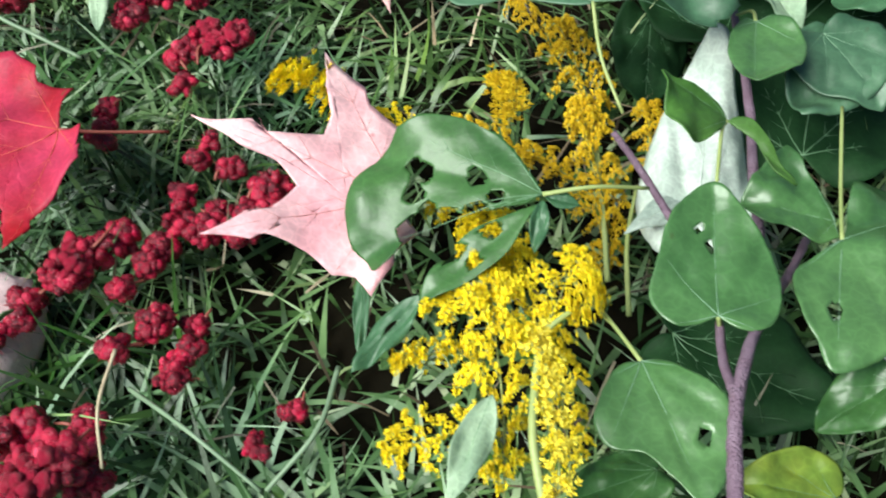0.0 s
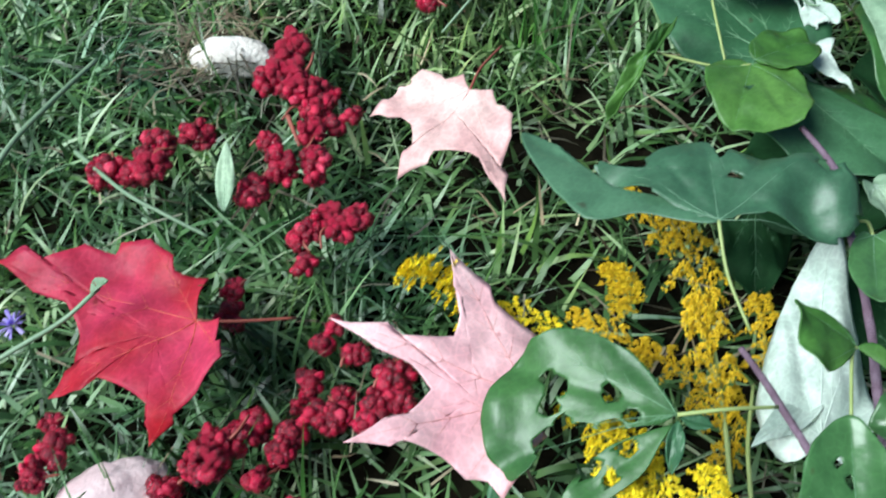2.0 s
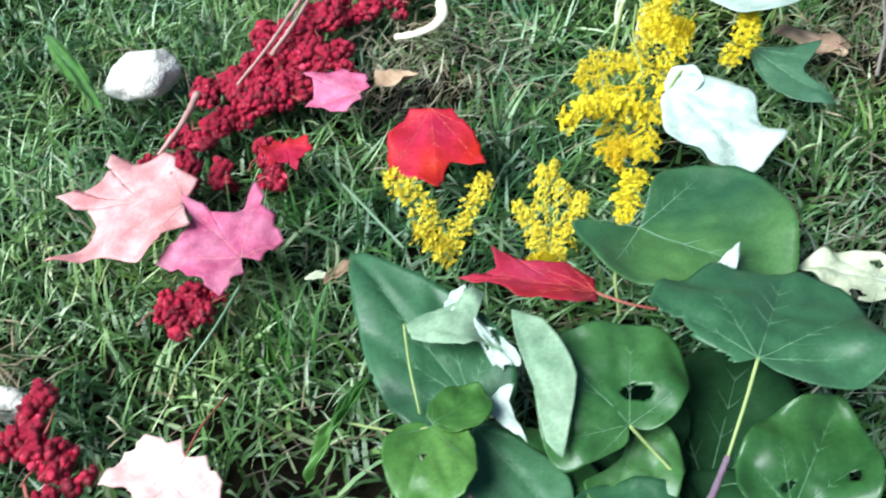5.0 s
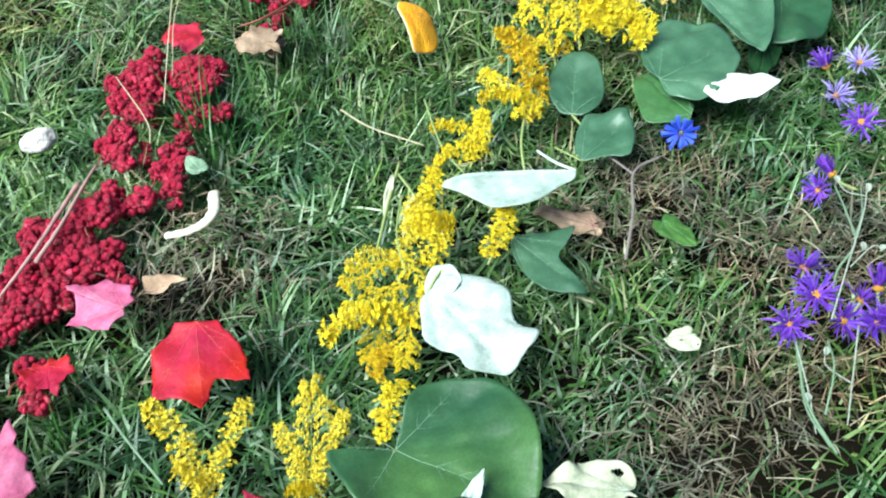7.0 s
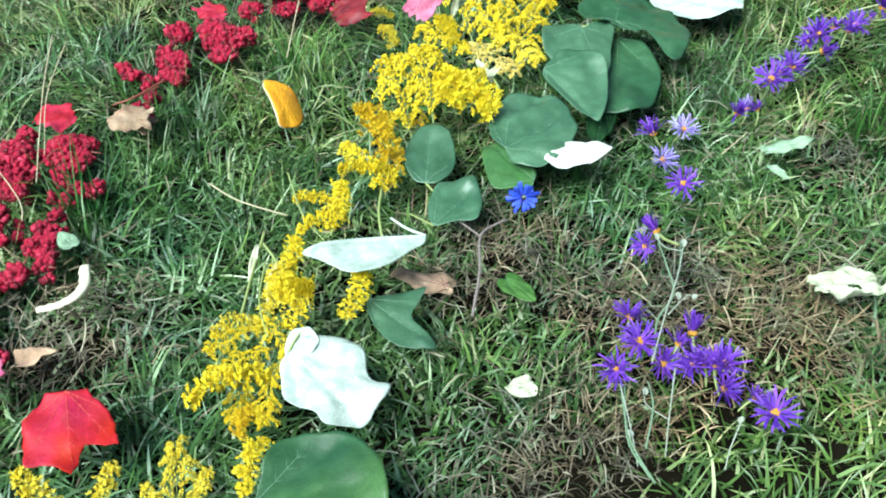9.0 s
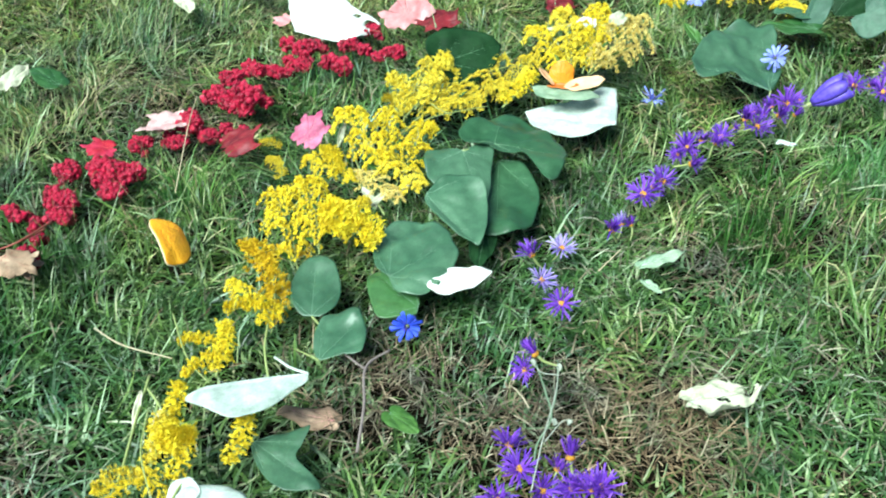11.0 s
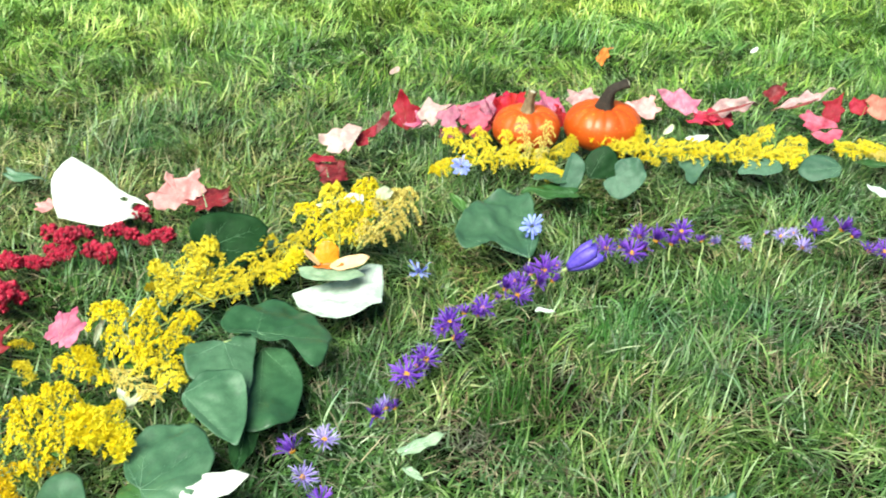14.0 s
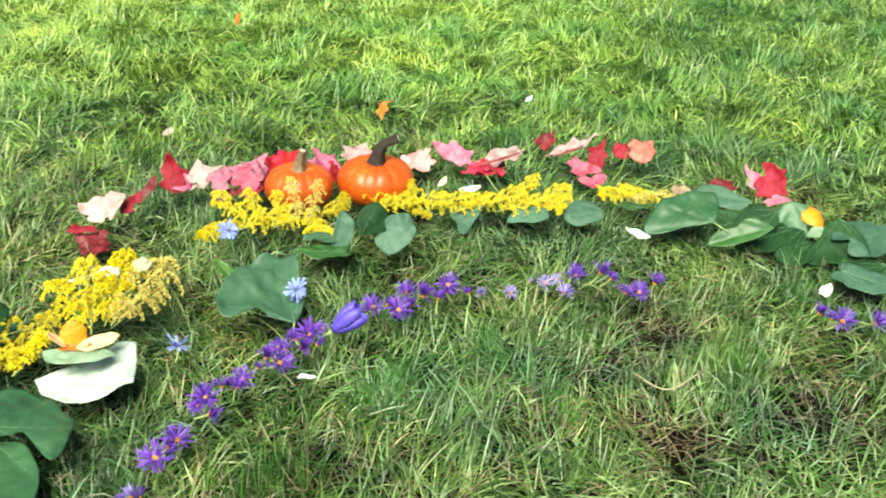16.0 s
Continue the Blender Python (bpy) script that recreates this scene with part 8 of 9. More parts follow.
for pts, r, paint, label in ([([(-0.242, 0.444, 0.010), (-0.225, 0.482, 0.020), (-0.209, 0.516, 0.020), (-0.191, 0.559, 0.015)], 0.0018, BLUE_STALK, "thick blue-green chicory stalk on the grass"), ([(-0.191, 0.485, 0.010), (-0.154, 0.446, 0.015), (-0.131, 0.432, 0.010), (-0.108, 0.421, 0.002)], 0.0013, BLUE_STALK, "blue-green stalk leaning in the grass"), ([(-0.214, 0.322, 0.020), (-0.183, 0.335, 0.030), (-0.156, 0.344, 0.040), (-0.137, 0.354, 0.050)], 0.0014, BLUE_STALK, "pale green stalk with a frayed end"), ([(0.706, 0.655, 0.010), (0.724, 0.682, 0.020), (0.752, 0.703, 0.025), (0.766, 0.739, 0.025), (0.780, 0.779, 0.020)], 0.0011, BLUE_STALK, "thin pale aster stalk"), ([(0.754, 0.707, 0.025), (0.774, 0.730, 0.030), (0.802, 0.773, 0.020)], 0.0009, BLUE_STALK, "thin forked aster stalk"), ([(0.575, 0.761, 0.005), (0.601, 0.807, 0.012), (0.624, 0.859, 0.012), (0.658, 0.875, 0.010)], 0.0016, TWIG_GREY, "thin grey-brown twig in the grass")] +
        [([(0.623, 0.855, 0.012), (0.609, 0.898, 0.010)], 0.0012, TWIG_GREY, "short side twig in the grass"), ([(0.637, 0.533, 0.010), (0.639, 0.577, 0.012), (0.658, 0.627, 0.012)], 0.001, BLUE_STALK, "downy pale green aster stalk"), ([(0.647, 0.565, 0.010), (0.669, 0.594, 0.020), (0.679, 0.620, 0.020)], 0.0009, BLUE_STALK, "downy side stalk of an aster"), ([(0.637, 0.540, 0.008), (0.637, 0.577, 0.012), (0.663, 0.630, 0.012)], 0.0009, BLUE_STALK, "pale green aster stalk in the grass"), ([(0.139, 0.726, 0.010), (0.157, 0.683, 0.020), (0.180, 0.638, 0.020)], 0.0012, BLUE_STALK, "pale grass stalk over the lawn"), ([(0.064, 0.627, 0.020), (0.049, 0.588, 0.025), (0.023, 0.565, 0.010)], 0.0011, BLUE_STALK, "pale green grass stalk"), ([(0.382, 1.047, 0.010), (0.404, 0.993, 0.020), (0.446, 0.950, 0.020)], 0.0009, STRAW, "thin straw-coloured grass stalk"), ([(0.250, 1.373, 0.050), (0.234, 1.235, 0.060), (0.217, 1.132, 0.040), (0.208, 1.101, 0.020)], 0.0008, STRAW, "dry bent grass stalk over the berries")] +
        [([(0.266, 1.352, 0.050), (0.236, 1.209, 0.060), (0.221, 1.135, 0.030)], 0.0007, STRAW, "dry grass stalk beside another"), ([(0.191, 1.038, 0.020), (0.191, 1.063, 0.030), (0.163, 1.155, 0.030)], 0.0007, STRAW, "dry grass stalk in the berries"), ([(1.156, 2.220, 0.000), (0.979, 1.814, 0.020)], 0.0007, STRAW, "dry grass stalk on the lawn"), ([(0.525, 1.281, 0.010), (0.568, 1.356, 0.060), (0.605, 1.461, 0.050)], 0.0008, STRAW, "tall dry grass stalk in front of the berries"), ([(-0.059, 0.237, 0.020), (-0.060, 0.210, 0.025), (-0.057, 0.188, 0.020)], 0.0008, STRAW, "curved pale grass stalk"), ([(-0.059, 0.230, 0.000), (-0.028, 0.201, 0.020), (-0.001, 0.179, 0.010)], 0.0010, BLUE_STALK, "long pale grass stalk"), ([(0.027, 0.227, 0.010), (0.021, 0.197, 0.020), (0.001, 0.179, 0.010)], 0.0012, BLUE_STALK, "jointed green grass stalk"), ([(1.811, 0.659, 0.000), (1.714, 0.661, 0.010), (1.729, 0.729, 0.000)], 0.0012, STRAW, "dry straw on the grass")] +
        [([(0.940, 0.907, 0.000), (0.982, 0.922, 0.010)], 0.0008, STRAW, "short straw on the grass")]):
    stalk_thing("plant_stalk", pts, r, r * 0.75, paint, label, "stalk", 0.2)
for pts, r in [([(0.693, 0.638, 0.020), (0.724, 0.673, 0.035), (0.763, 0.716, 0.040), (0.783, 0.743, 0.045)], 0.0010), ([(0.726, 0.672, 0.035), (0.751, 0.683, 0.040), (0.753, 0.674, 0.045)], 0.0008), ([(0.779, 0.736, 0.042), (0.764, 0.744, 0.045), (0.760, 0.756, 0.050)], 0.0008), ([(0.655, 0.625, 0.020), (0.644, 0.586, 0.015), (0.635, 0.555, 0.005)], 0.0009), ([(0.709, 0.626, 0.020), (0.677, 0.581, 0.015), (0.660, 0.555, 0.005)], 0.0010), ([(0.677, 0.581, 0.015), (0.665, 0.598, 0.020), (0.665, 0.604, 0.030)], 0.0008), ([(0.727, 0.554, 0.020), (0.710, 0.540, 0.010), (0.698, 0.527, 0.005)], 0.0010)]:
    stalk_thing("aster_stalk", pts, r * 0.75, r * 0.5, STALK_DOWNY, "downy whitish-green aster stalk above the grass", "stalk", 0.35)
for tip, base in [((0.783, 0.743, 0.050), (0.781, 0.739, 0.044)), ((0.760, 0.758, 0.052), (0.760, 0.752, 0.049)), ((0.755, 0.673, 0.048), (0.751, 0.674, 0.044)), ((0.665, 0.605, 0.034), (0.665, 0.602, 0.028)), ((0.729, 0.554, 0.026), (0.726, 0.554, 0.020)), ((0.638, 0.580, 0.020), (0.640, 0.576, 0.014)), ((0.741, 0.685, 0.046), (0.742, 0.681, 0.040))]:
    leaf("flower_bud", base, tip, 0.007, STALK_DOWNY, "closed downy whitish-green aster bud", "bud", "aster buds", shape=OVAL, roll_x=110, wave=0.05, rings=6, thick=0.0012, seed=int(abs(tip[0]) * 900), cover=False)
leaf("flower_bud", (-0.140, 0.351, 0.050), (-0.131, 0.354, 0.055), 0.0069, BLUE_STALK, "frayed pale green bud on a stalk end", "bud", shape=OVAL, fold=40, seed=280, eaten=0.1)

# ---- pumpkins ----
pumpkin((1.750, 1.569, -0.004), 0.0709, 0.086, 13, [(0, 0, 0.066), (0.002, 0.002, 0.082), (0.004, 0.0, 0.102), (0.007, -0.003, 0.120)], 0.0145, 0.0070, STEM_PALE, "small orange pumpkin with an upright tan stem", seed=1)
pumpkin((1.891, 1.490, -0.004), 0.0800, 0.094, 14, [(0, 0, 0.070), (0.002, -0.002, 0.098), (0.010, -0.008, 0.124), (0.034, -0.027, 0.140)], 0.0165, 0.0080, STEM_DARK, "small orange pumpkin with a dark bent stem", seed=2)

# ---- stones, rind and orange peel ----
stone((-0.142, 0.265, -0.018), (0.0285, 0.0390, 0.024), -34, STONE_PINK, "rounded pinkish stone half sunk in the grass", 3, lumps=0.12)
stone((-0.116, 0.584, -0.014), (0.0260, 0.0110, 0.015), -6, STONE_WHITE, "flat whitish stone in the grass", 5)
stone((-0.033, 0.918, 0.005), (0.0330, 0.0260, 0.020), 20, STONE_WHITE, "white rounded stone beside the berries", 7)
stone((0.077, 1.108, 0.000), (0.0175, 0.0152, 0.012), 0, STONE_WHITE, "white pebble in the grass", 9)
rind = stalk_thing("rind_strip", [(0.197, 0.902, 0.015), (0.222, 0.899, 0.022), (0.240, 0.913, 0.024), (0.244, 0.945, 0.020)], 0.0042, 0.0058, SHELL, "curved pale strip of rind", "rind", 0.35, 4)
rind.scale = (1, 1, 0.55)
peel((0.476, 1.177, 0.045), (0.496, 1.124, 0.010), 0.095, ZEST, "yellow-orange piece of peel in the grass", roll=-14, roll_x=-34, roll_y=-30, seed=290, rim=1.04,
     shape=heart_shape([(0.06, 0.10), (0.10, 0.39), (0.13, 0.68), (0.13, 0.91)], [(-0.14, 0.08), (-0.27, 0.24), (-0.34, 0.55), (-0.30, 0.84), (-0.16, 1.0)]))
peel((1.102, 1.266, 0.052), (1.107, 1.275, 0.082), 0.038, ZEST_DEEP, "orange peel piece standing on a pale leaf", roll=0, roll_x=-40, roll_y=-18, seed=291, rim=0.9, shape=ROUND)
peel((1.098, 1.252, 0.052), (1.154, 1.230, 0.062), 0.028, PEACH, "peach-coloured peel piece lying on a pale leaf", roll=16, roll_x=22, roll_y=14, seed=292, shape=OVAL, pith=False)
peel((1.090, 1.266, 0.051), (1.072, 1.284, 0.072), 0.022, PEACH, "peach-coloured inner side of a peel piece", roll=10, roll_x=25, roll_y=20, seed=293, shape=OVAL, pith=False)
peel((1.080, 1.272, 0.049), (1.118, 1.243, 0.052), 0.016, RUSSET, "dark orange sliver of peel", roll=0, roll_x=20, roll_y=15, seed=294, pith=False)
peel((2.488, 0.778, 0.015), (2.513, 0.814, 0.050), 0.0662, ZEST_DEEP, "yellow-orange peel piece beside the leaves", roll=10, roll_x=-60, roll_y=-30, seed=295)
leaf("white_petal", (1.001, 1.505, 0.020), (1.038, 1.512, 0.050), 0.0324, CREAM, "cream leaf bit behind the goldenrod", "petal", shape=OVAL, fold=-20, seed=296)
leaf("white_petal", (1.197, 1.473, 0.040), (1.239, 1.453, 0.050), 0.0208, CREAM, "cream petal on the goldenrod", "petal", shape=OVAL, fold=-20, seed=297)


# ---- lawn ----
def blades(name, count, area, length, width, segments, material, label, seed, lie=(0.35, 1.15), root=-0.048, focus=None, flow=1.3):
    """One object of many bent grass blades over area (x0, x1, y0, y1)."""
    rng = np.random.default_rng(seed)
    x = rng.uniform(area[0], area[1], count)
    y = rng.uniform(area[2], area[3], count)
    if focus is not None:
        keep = focus(x, y, rng)
        x, y = x[keep], y[keep]
    n = len(x)
    field = 1.6 * np.sin(x * 9.1 + 1.7 * np.sin(y * 6.3)) + 1.6 * np.sin(y * 11.7 + 2.1 * np.sin(x * 7.9)) + 1.2 * np.sin((x + y) * 21 + 2 * np.sin((x - y) * 15))
    height = 1 + 0.35 * np.sin(x * 12.7 + 2 * np.sin(y * 8.1)) * np.sin(y * 14.3 + 2 * np.sin(x * 9.7))
    tuft = np.sin(x * 61 + 3 * np.sin(y * 37)) * np.sin(y * 53 + 3 * np.sin(x * 41))
    turn = field + rng.normal(0, flow, n) + tuft * 0.8
    long = rng.uniform(length[0], length[1], n) * (1 + 0.25 * tuft) * height
    wide = rng.uniform(width[0], width[1], n)
    lean = np.clip(rng.uniform(lie[0], lie[1], n) + 0.35 * np.sin(x * 10.3 + 2 * np.sin(y * 7.7)) * np.sin(y * 12.1), 0.1, 1.5)
    bend = rng.uniform(0.1, 1.5, n) * np.where(rng.random(n) < 0.8, 1, -0.5)
    low = np.full(n, 9.0)
    for cx, cy, cr, cz in COVER:
        near = (x - cx) ** 2 + (y - cy) ** 2 < (cr * 1.12) ** 2
        low[near] = np.minimum(low[near], cz)
    drop = low < 8
    # blades under things are pressed flat
    lean = np.where(drop & (rng.random(n) < 0.96), np.maximum(lean, 1.25), lean)
    bend = np.where(drop, np.minimum(bend, 0.1), bend)
    long = np.where(drop, long * 0.8, long)
    rows = segments + 1
    p = np.stack([x, y, np.full(n, root) + rng.uniform(-0.004, 0.006, n)], 1)
    sx, sy = -np.sin(turn), np.cos(turn)
    twist = rng.normal(0, 0.9, n)
    verts = np.zeros((n, rows * 2 - 1, 3))
    angle = lean.copy()
    step = long / segments
    for r in range(rows):
        w = wide * (1.0, 0.95, 0.72, 0.4)[min(r, 3)] * 0.5 if r < segments else 0
        tw = twist * r / segments
        off = np.stack([sx * np.cos(tw), sy * np.cos(tw), np.sin(tw)], 1)
        if r < segments:
            verts[:, 2 * r] = p - off * np.reshape(w, (-1, 1))
            verts[:, 2 * r + 1] = p + off * np.reshape(w, (-1, 1))
        else:
            verts[:, 2 * r] = p
        d = np.stack([np.cos(turn) * np.sin(angle), np.sin(turn) * np.sin(angle), np.cos(angle)], 1)
        p = p + d * step[:, None]
        angle = np.minimum(angle + bend / segments * 1.4, 2.1)
    k = rows * 2 - 1
    loops, sizes = [], []
    base = (np.arange(n) * k)[:, None]
    pattern = []
    for r in range(segments - 1):
        pattern += [2 * r, 2 * r + 1, 2 * r + 3, 2 * r + 2]
        sizes.append(4)
    r = segments - 1
    pattern += [2 * r, 2 * r + 1, 2 * r + 2]
    sizes.append(3)
    loops = (base + np.array(pattern)[None, :]).ravel()
    sizes = np.tile(np.array(sizes), n)
    me = bpy.data.meshes.new(name)
    me.vertices.add(n * k)
    me.vertices.foreach_set("co", verts.reshape(-1).astype(np.float32))
    me.loops.add(len(loops))
    me.loops.foreach_set("vertex_index", loops.astype(np.int32))
    me.polygons.add(len(sizes))
    me.polygons.foreach_set("loop_start", np.concatenate([[0], np.cumsum(sizes)[:-1]]).astype(np.int32))
    me.polygons.foreach_set("use_smooth", np.ones(len(sizes), dtype=bool))
    me.materials.append(material)
    me.update(calc_edges=True)
    return tagged(new(name, me), label, "grass", kind="stuff")


# the lawn's floor: one sheet to the horizon, gently uneven near the path
floor_v, floor_f = [], []
cuts = [-400, -60, -12, -5, *[-2 + 0.12 * i for i in range(60)], 6.5, 8, 16, 60, 400]
for j, gy in enumerate(cuts):
    for i, gx in enumerate(cuts):
        near = max(0.0, 1 - max(abs(gx - 1), abs(gy - 1)) / 6)
        floor_v.append((gx, gy, -0.052 + 0.006 * near * noise.noise(Vector((gx * 2.1, gy * 2.1, 0.3)))))
row = len(cuts)
for j in range(row - 1):
    for i in range(row - 1):
        floor_f.append((j * row + i, j * row + i + 1, (j + 1) * row + i + 1, (j + 1) * row + i))
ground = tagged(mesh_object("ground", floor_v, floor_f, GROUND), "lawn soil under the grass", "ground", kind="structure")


BARE = [(*q[:2], r) for q, r in ([((0.631, 0.583, 0.000), 0.09), ((0.865, 0.662, 0.000), 0.07), ((0.811, 0.747, 0.000), 0.06), ((0.618, 0.567, 0.000), 0.06), ((0.566, 0.561, 0.000), 0.05), ((0.208, 0.885, 0.000), 0.05), ((0.680, 0.840, 0.000), 0.04), ((0.681, 0.778, 0.000), 0.04), ((1.114, 0.894, -0.000), 0.06), ((1.253, 0.902, 0.000), 0.07), ((-0.133, 0.590, 0.000), 0.04), ((0.219, 0.892, 0.000), 0.07), ((0.193, 0.871, 0.000), 0.05), ((0.726, 0.745, 0.000), 0.06), ((0.566, 0.583, 0.000), 0.07), ((0.657, 0.858, 0.000), 0.07), ((0.606, 0.833, 0.000), 0.05), ((0.787, 0.731, 0.000), 0.07), ((0.761, 0.639, 0.000), 0.06), ((1.585, 0.793, 0.000), 0.07)] +
        [((1.929, 0.794, 0.000), 0.08), ((1.758, 0.770, 0.000), 0.08), ((1.909, 0.510, 0.000), 0.09), ((0.576, 1.500, 0.000), 0.08), ((0.553, 1.640, 0.000), 0.1), ((1.676, 0.617, 0.000), 0.07)])]


# Sparse turf, and spots thinned so the dark soil reads as shade.
THIN = [(*q[:2], r) for q, r in ([((0.123, 0.494, 0.000), 0.04), ((0.156, 0.465, 0.000), 0.04), ((0.111, 0.539, 0.000), 0.025), ((-0.016, 0.285, 0.000), 0.03), ((0.010, 0.267, 0.000), 0.035), ((0.106, 0.369, 0.000), 0.04), ((0.065, 0.379, 0.000), 0.02), ((-0.056, 0.259, 0.000), 0.02), ((0.139, 0.392, 0.000), 0.03), ((0.011, 0.258, 0.000), 0.035), ((0.030, 0.220, 0.000), 0.03), ((-0.002, 0.238, 0.000), 0.02), ((0.132, 0.359, 0.000), 0.05), ((0.161, 0.338, 0.000), 0.05), ((0.091, 0.342, 0.000), 0.03), ((0.190, 0.466, 0.000), 0.05), ((0.137, 0.491, 0.000), 0.03), ((0.273, 0.534, 0.000), 0.06), ((0.336, 0.496, 0.000), 0.08), ((0.167, 0.260, 0.000), 0.08)] +
        [((0.210, 0.350, 0.000), 0.08), ((0.408, 0.745, 0.000), 0.03), ((0.119, 0.369, 0.000), 0.05), ((0.037, 0.450, 0.000), 0.03), ((0.130, 0.450, 0.000), 0.05), ((0.172, 0.505, 0.000), 0.05), ((0.100, 0.525, 0.000), 0.04), ((0.098, 0.420, 0.000), 0.05), ((0.070, 0.480, 0.000), 0.05), ((0.105, 0.500, 0.000), 0.05), ((0.610, 0.540, 0.000), 0.07), ((0.700, 0.520, 0.000), 0.08), ((0.780, 0.500, 0.000), 0.07), ((0.930, 0.720, 0.000), 0.07)])]


def worn(x, y, spots=None):
    """Where the lawn is thin."""
    w = np.zeros(len(x))
    for cx, cy, r in spots or BARE + THIN:
        w = np.maximum(w, np.exp(-((x - cx) ** 2 + (y - cy) ** 2) / r ** 2))
    return w


def thinned(x, y):
    return np.maximum(0.93 * worn(x, y, BARE), 0.78 * worn(x, y, THIN))


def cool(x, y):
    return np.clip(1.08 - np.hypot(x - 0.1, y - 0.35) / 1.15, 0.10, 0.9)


def near_patch(x, y):
    return (x > -0.45) & (x < 1.1) & (y > -0.05) & (y < 1.25)


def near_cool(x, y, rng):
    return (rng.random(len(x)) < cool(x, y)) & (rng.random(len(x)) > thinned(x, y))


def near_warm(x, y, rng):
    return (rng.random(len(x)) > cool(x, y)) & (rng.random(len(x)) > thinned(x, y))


def fading(x, y):
    edge = 0.14 * np.sin(x * 5.3 + 2 * np.sin(y * 3.1)) + 0.10 * np.sin(y * 8.7 + 2 * np.sin(x * 6.1))
    return np.minimum(np.clip((3.0 - np.hypot(x - 0.6, y - 0.1)) / 0.9, 0, 1), np.clip((2.15 + edge - np.hypot((x - 1.15) / 1.05, y - 1.0)) / 0.6, 0, 1))


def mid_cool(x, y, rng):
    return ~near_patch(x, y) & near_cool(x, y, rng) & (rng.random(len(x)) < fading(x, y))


def mid_warm(x, y, rng):
    return ~near_patch(x, y) & near_warm(x, y, rng) & (rng.random(len(x)) < fading(x, y)) & (rng.random(len(x)) > 0.6 * straw(x, y))


def mid_pale(x, y, rng):
    return ~near_patch(x, y) & (rng.random(len(x)) < fading(x, y) * 0.8 * straw(x, y))


def dry_near(x, y, rng):
    return rng.random(len(x)) < 0.012 + 0.95 * worn(x, y, BARE) + 0.06 * worn(x, y, THIN) + 0.14 * np.clip(x - 0.4, 0, 1) - 0.75 * np.exp(-((x - 0.68) ** 2 + ((y - 0.52) * 1.6) ** 2) / 0.012)


def dry_mid(x, y, rng):
    return ~near_patch(x, y) & (rng.random(len(x)) < fading(x, y) * (0.20 + 0.70 * worn(x, y, BARE)))


def ahead(x, y):
    """1 on the side that the arc opens to, fading to 0 behind."""
    turn = np.arctan2(y - 0.1, x - 0.6)
    return np.clip((np.cos(turn - 1.05) + 0.15 + 0.12 * np.sin(x * 1.7) * np.sin(y * 2.3)) / 0.4, 0, 1)


def straw(x, y):
    """Where the lawn beyond the berries is dry."""
    return np.clip(0.75 * (y - 1.55) - 0.62 * (x - 1.4) + 0.35 * np.sin(x * 2.9 + 1.3 * np.sin(y * 2.2)) * np.sin(y * 3.7) + 0.75 * np.exp(-((x - 2.02) ** 2 + (y - 0.98) ** 2) / 0.12), 0.04, 0.8)


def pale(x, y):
    """Where the far lawn's brighter colour stands in for a patch of sunlight."""
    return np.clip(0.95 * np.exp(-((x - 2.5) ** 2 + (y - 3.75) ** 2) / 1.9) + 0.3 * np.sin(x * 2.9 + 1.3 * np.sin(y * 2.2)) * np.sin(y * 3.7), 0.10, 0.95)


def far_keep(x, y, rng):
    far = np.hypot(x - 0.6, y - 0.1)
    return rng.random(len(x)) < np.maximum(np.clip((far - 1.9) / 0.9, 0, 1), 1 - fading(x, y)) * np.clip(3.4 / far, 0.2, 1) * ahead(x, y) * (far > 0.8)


def dusky(x, y):
    """Where the far lawn takes a deeper green in place of shade."""
    return np.clip((x - 1.2 * y - 0.7 + 0.3 * np.sin(x * 3.1 + y) * np.sin(y * 4.3)) / 1.4, 0, 0.62)


def beyond(x, y, rng):
    return far_keep(x, y, rng) & (rng.random(len(x)) > pale(x, y)) & (rng.random(len(x)) > dusky(x, y))


def beyond_dusky(x, y, rng):
    return far_keep(x, y, rng) & (rng.random(len(x)) < dusky(x, y))


def beyond_sun_patch(x, y, rng):
    return far_keep(x, y, rng) & (rng.random(len(x)) < pale(x, y)) & (rng.random(len(x)) > dusky(x, y))


def behind(x, y, rng):
    far = np.hypot(x - 0.6, y - 0.1)
    return ~near_patch(x, y) & (rng.random(len(x)) < np.maximum((1 - ahead(x, y)) * (1 - fading(x, y)), np.clip((far - 5.5) / 1.5, 0, 1)))


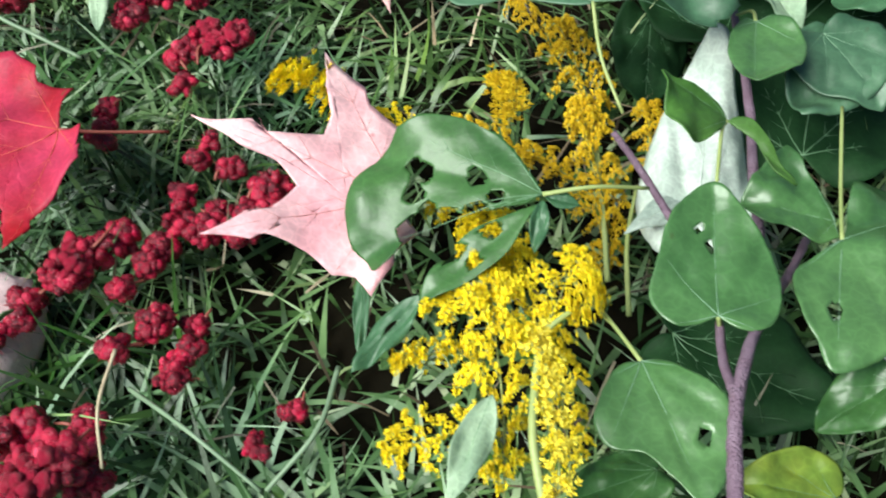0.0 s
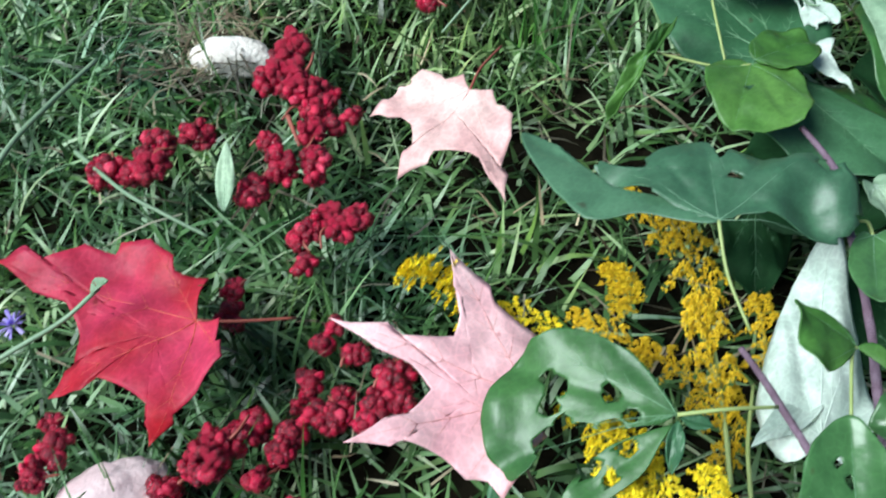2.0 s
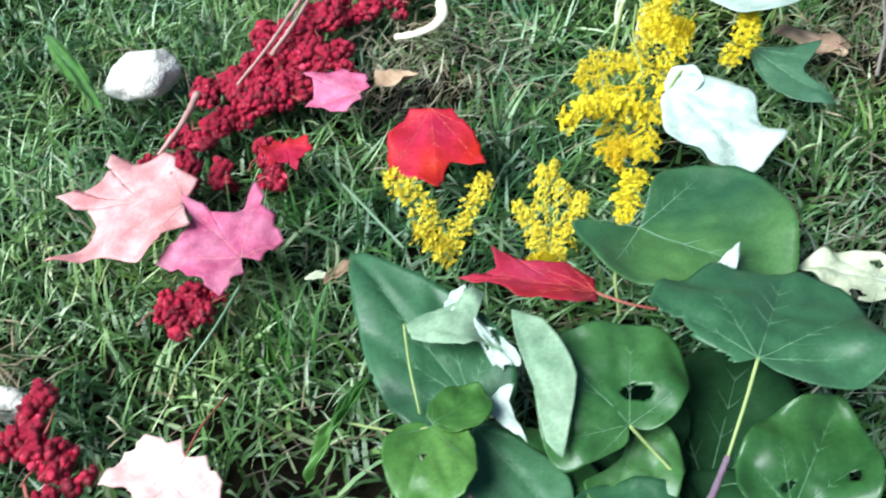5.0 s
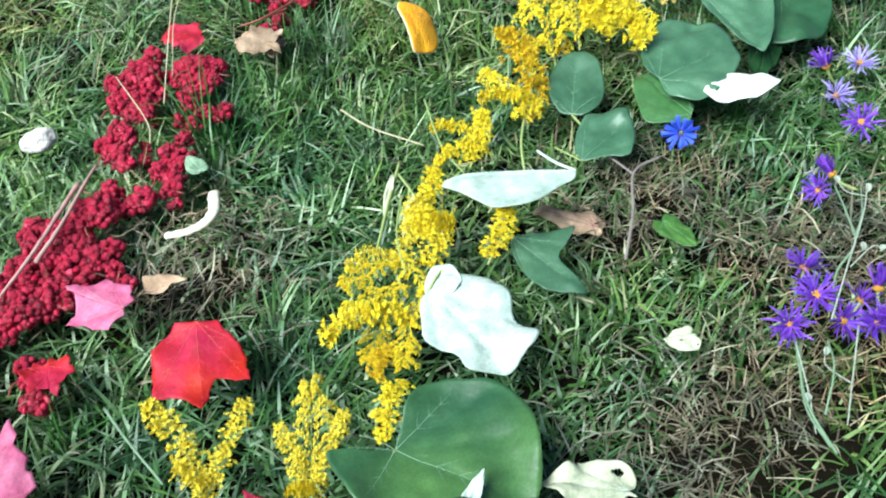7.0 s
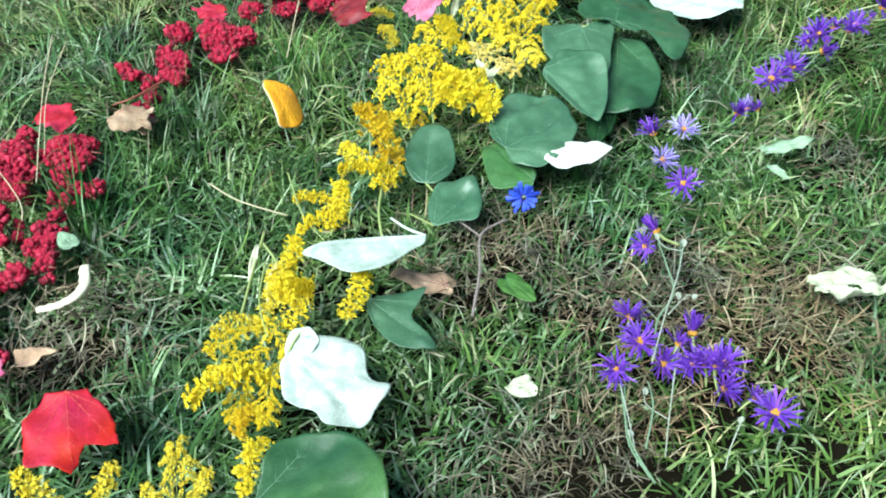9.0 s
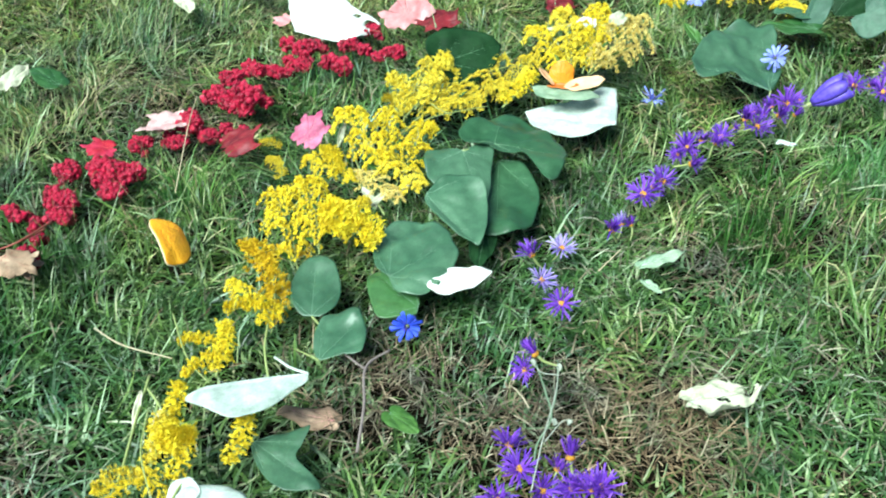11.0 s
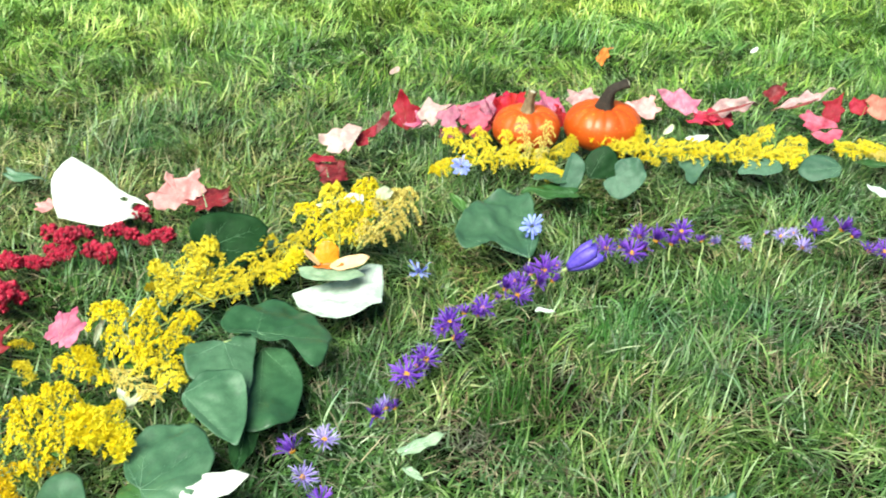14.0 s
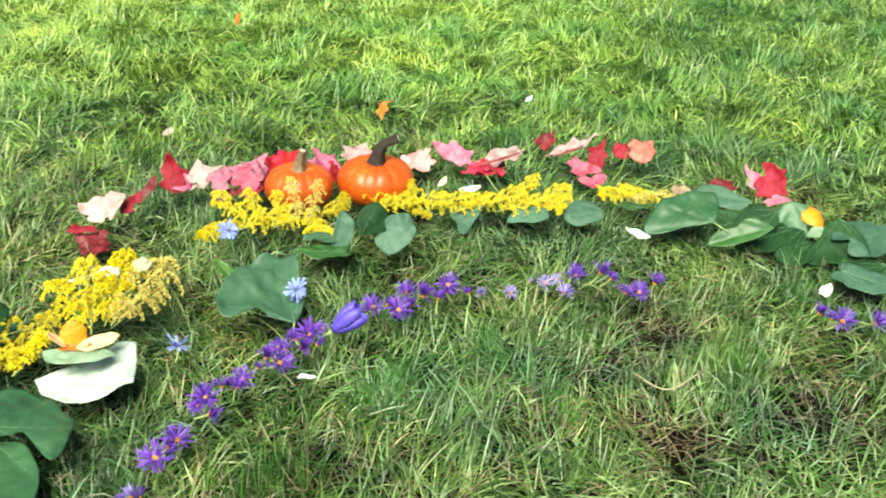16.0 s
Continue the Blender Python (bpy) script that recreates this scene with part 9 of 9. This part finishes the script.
TUFTS = [(*q[:2], r) for q, r in ([((-0.168, 0.236, 0.000), 0.030), ((-0.118, 0.236, 0.000), 0.028), ((-0.142, 0.228, 0.000), 0.032), ((-0.122, 0.566, 0.000), 0.015), ((-0.057, 0.270, 0.000), 0.02), ((1.201, 0.909, 0.000), 0.06), ((1.394, 0.953, 0.000), 0.06), ((1.639, 0.941, 0.000), 0.05), ((1.598, 0.782, 0.000), 0.07), ((1.475, 0.992, 0.000), 0.05), ((1.131, 0.892, 0.000), 0.05), ((0.788, 1.526, 0.000), 0.05), ((0.538, 1.310, 0.000), 0.05), ((1.090, 2.014, 0.000), 0.06), ((1.966, 2.090, 0.000), 0.07), ((2.470, 1.611, 0.000), 0.08), ((0.256, 1.071, 0.000), 0.035), ((0.354, 1.257, 0.000), 0.04), ((1.916, 0.658, 0.000), 0.07), ((1.290, 1.031, 0.000), 0.05)] +
        [((2.245, 0.697, 0.000), 0.07), ((0.941, 2.332, 0.000), 0.07), ((0.795, 0.976, 0.000), 0.03), ((1.677, 2.113, 0.000), 0.08), ((1.713, 1.319, 0.000), 0.04), ((0.099, 0.743, 0.000), 0.025), ((0.081, 0.592, 0.000), 0.025), ((-0.139, 0.423, -0.000), 0.02)])]


def tufted(x, y, rng):
    w = np.zeros(len(x))
    for cx, cy, r in TUFTS:
        w = np.maximum(w, np.exp(-((x - cx) ** 2 + (y - cy) ** 2) / (0.6 * r) ** 2))
    return rng.random(len(x)) < w


NEAR, MID = (-0.45, 1.1, -0.05, 1.25), (-1.2, 3.5, -1.2, 3.2)
GREEN_LABEL, DRY_LABEL = "short green lawn grass, tangled and bent", "dry straw-coloured grass between the green blades"
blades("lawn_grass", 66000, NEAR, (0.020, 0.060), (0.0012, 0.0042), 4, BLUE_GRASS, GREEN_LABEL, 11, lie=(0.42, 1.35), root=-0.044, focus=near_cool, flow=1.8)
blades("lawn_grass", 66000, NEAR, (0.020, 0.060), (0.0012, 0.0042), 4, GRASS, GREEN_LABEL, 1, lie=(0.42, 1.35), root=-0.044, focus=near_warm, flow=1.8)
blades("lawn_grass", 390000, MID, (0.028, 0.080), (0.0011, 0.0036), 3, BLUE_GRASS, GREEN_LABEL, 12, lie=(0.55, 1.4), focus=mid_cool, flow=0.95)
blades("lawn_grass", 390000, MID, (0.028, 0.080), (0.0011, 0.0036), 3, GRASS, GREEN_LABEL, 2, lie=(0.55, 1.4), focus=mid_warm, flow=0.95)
blades("lawn_grass", 300000, MID, (0.028, 0.080), (0.0010, 0.0030), 3, STRAW_GRASS, "bleached straw-green lawn grass", 9, lie=(0.55, 1.4), focus=mid_pale, flow=0.95)
blades("lawn_grass", 560000, (-3.0, 7.0, -2.5, 6.5), (0.045, 0.095), (0.0022, 0.0052), 2, SUNLIT_FAR_GRASS, "short green lawn grass farther off, lightened as if sunlit", 3, lie=(0.60, 1.35), focus=beyond, flow=0.6)
blades("lawn_grass", 560000, (-3.0, 7.0, -2.5, 6.5), (0.045, 0.095), (0.0022, 0.0052), 2, GRASS, "deeper green lawn grass farther off, its colour standing in for shade", 13, lie=(0.60, 1.35), focus=beyond_dusky, flow=0.6)
blades("lawn_grass", 560000, (-3.0, 7.0, -2.5, 6.5), (0.045, 0.095), (0.0022, 0.0052), 2, SUN_PATCH_GRASS, "yellow-green lawn grass farther off, a sunlit patch put into its colour", 8, lie=(0.60, 1.35), focus=beyond_sun_patch, flow=0.6)
blades("dry_grass", 80000, NEAR, (0.014, 0.044), (0.0007, 0.0018), 3, THATCH, DRY_LABEL, 4, lie=(1.0, 1.5), root=-0.014, focus=dry_near, flow=2.5)
blades("dry_grass", 320000, MID, (0.015, 0.055), (0.0007, 0.0017), 3, THATCH, DRY_LABEL, 5, lie=(0.9, 1.45), root=-0.026, focus=dry_mid, flow=2.0)
blades("lawn_grass", 720000, MID, (0.045, 0.095), (0.0014, 0.0034), 4, TUFT_GRASS, "darker, longer tufts of lawn grass", 6, lie=(0.15, 0.9), focus=tufted, flow=1.2)
blades("lawn_grass", 420000, (-6, 8.5, -6, 8.5), (0.05, 0.095), (0.004, 0.009), 2, SUNLIT_FAR_GRASS, "short green lawn grass all round", 7, lie=(0.6, 1.4), focus=behind)
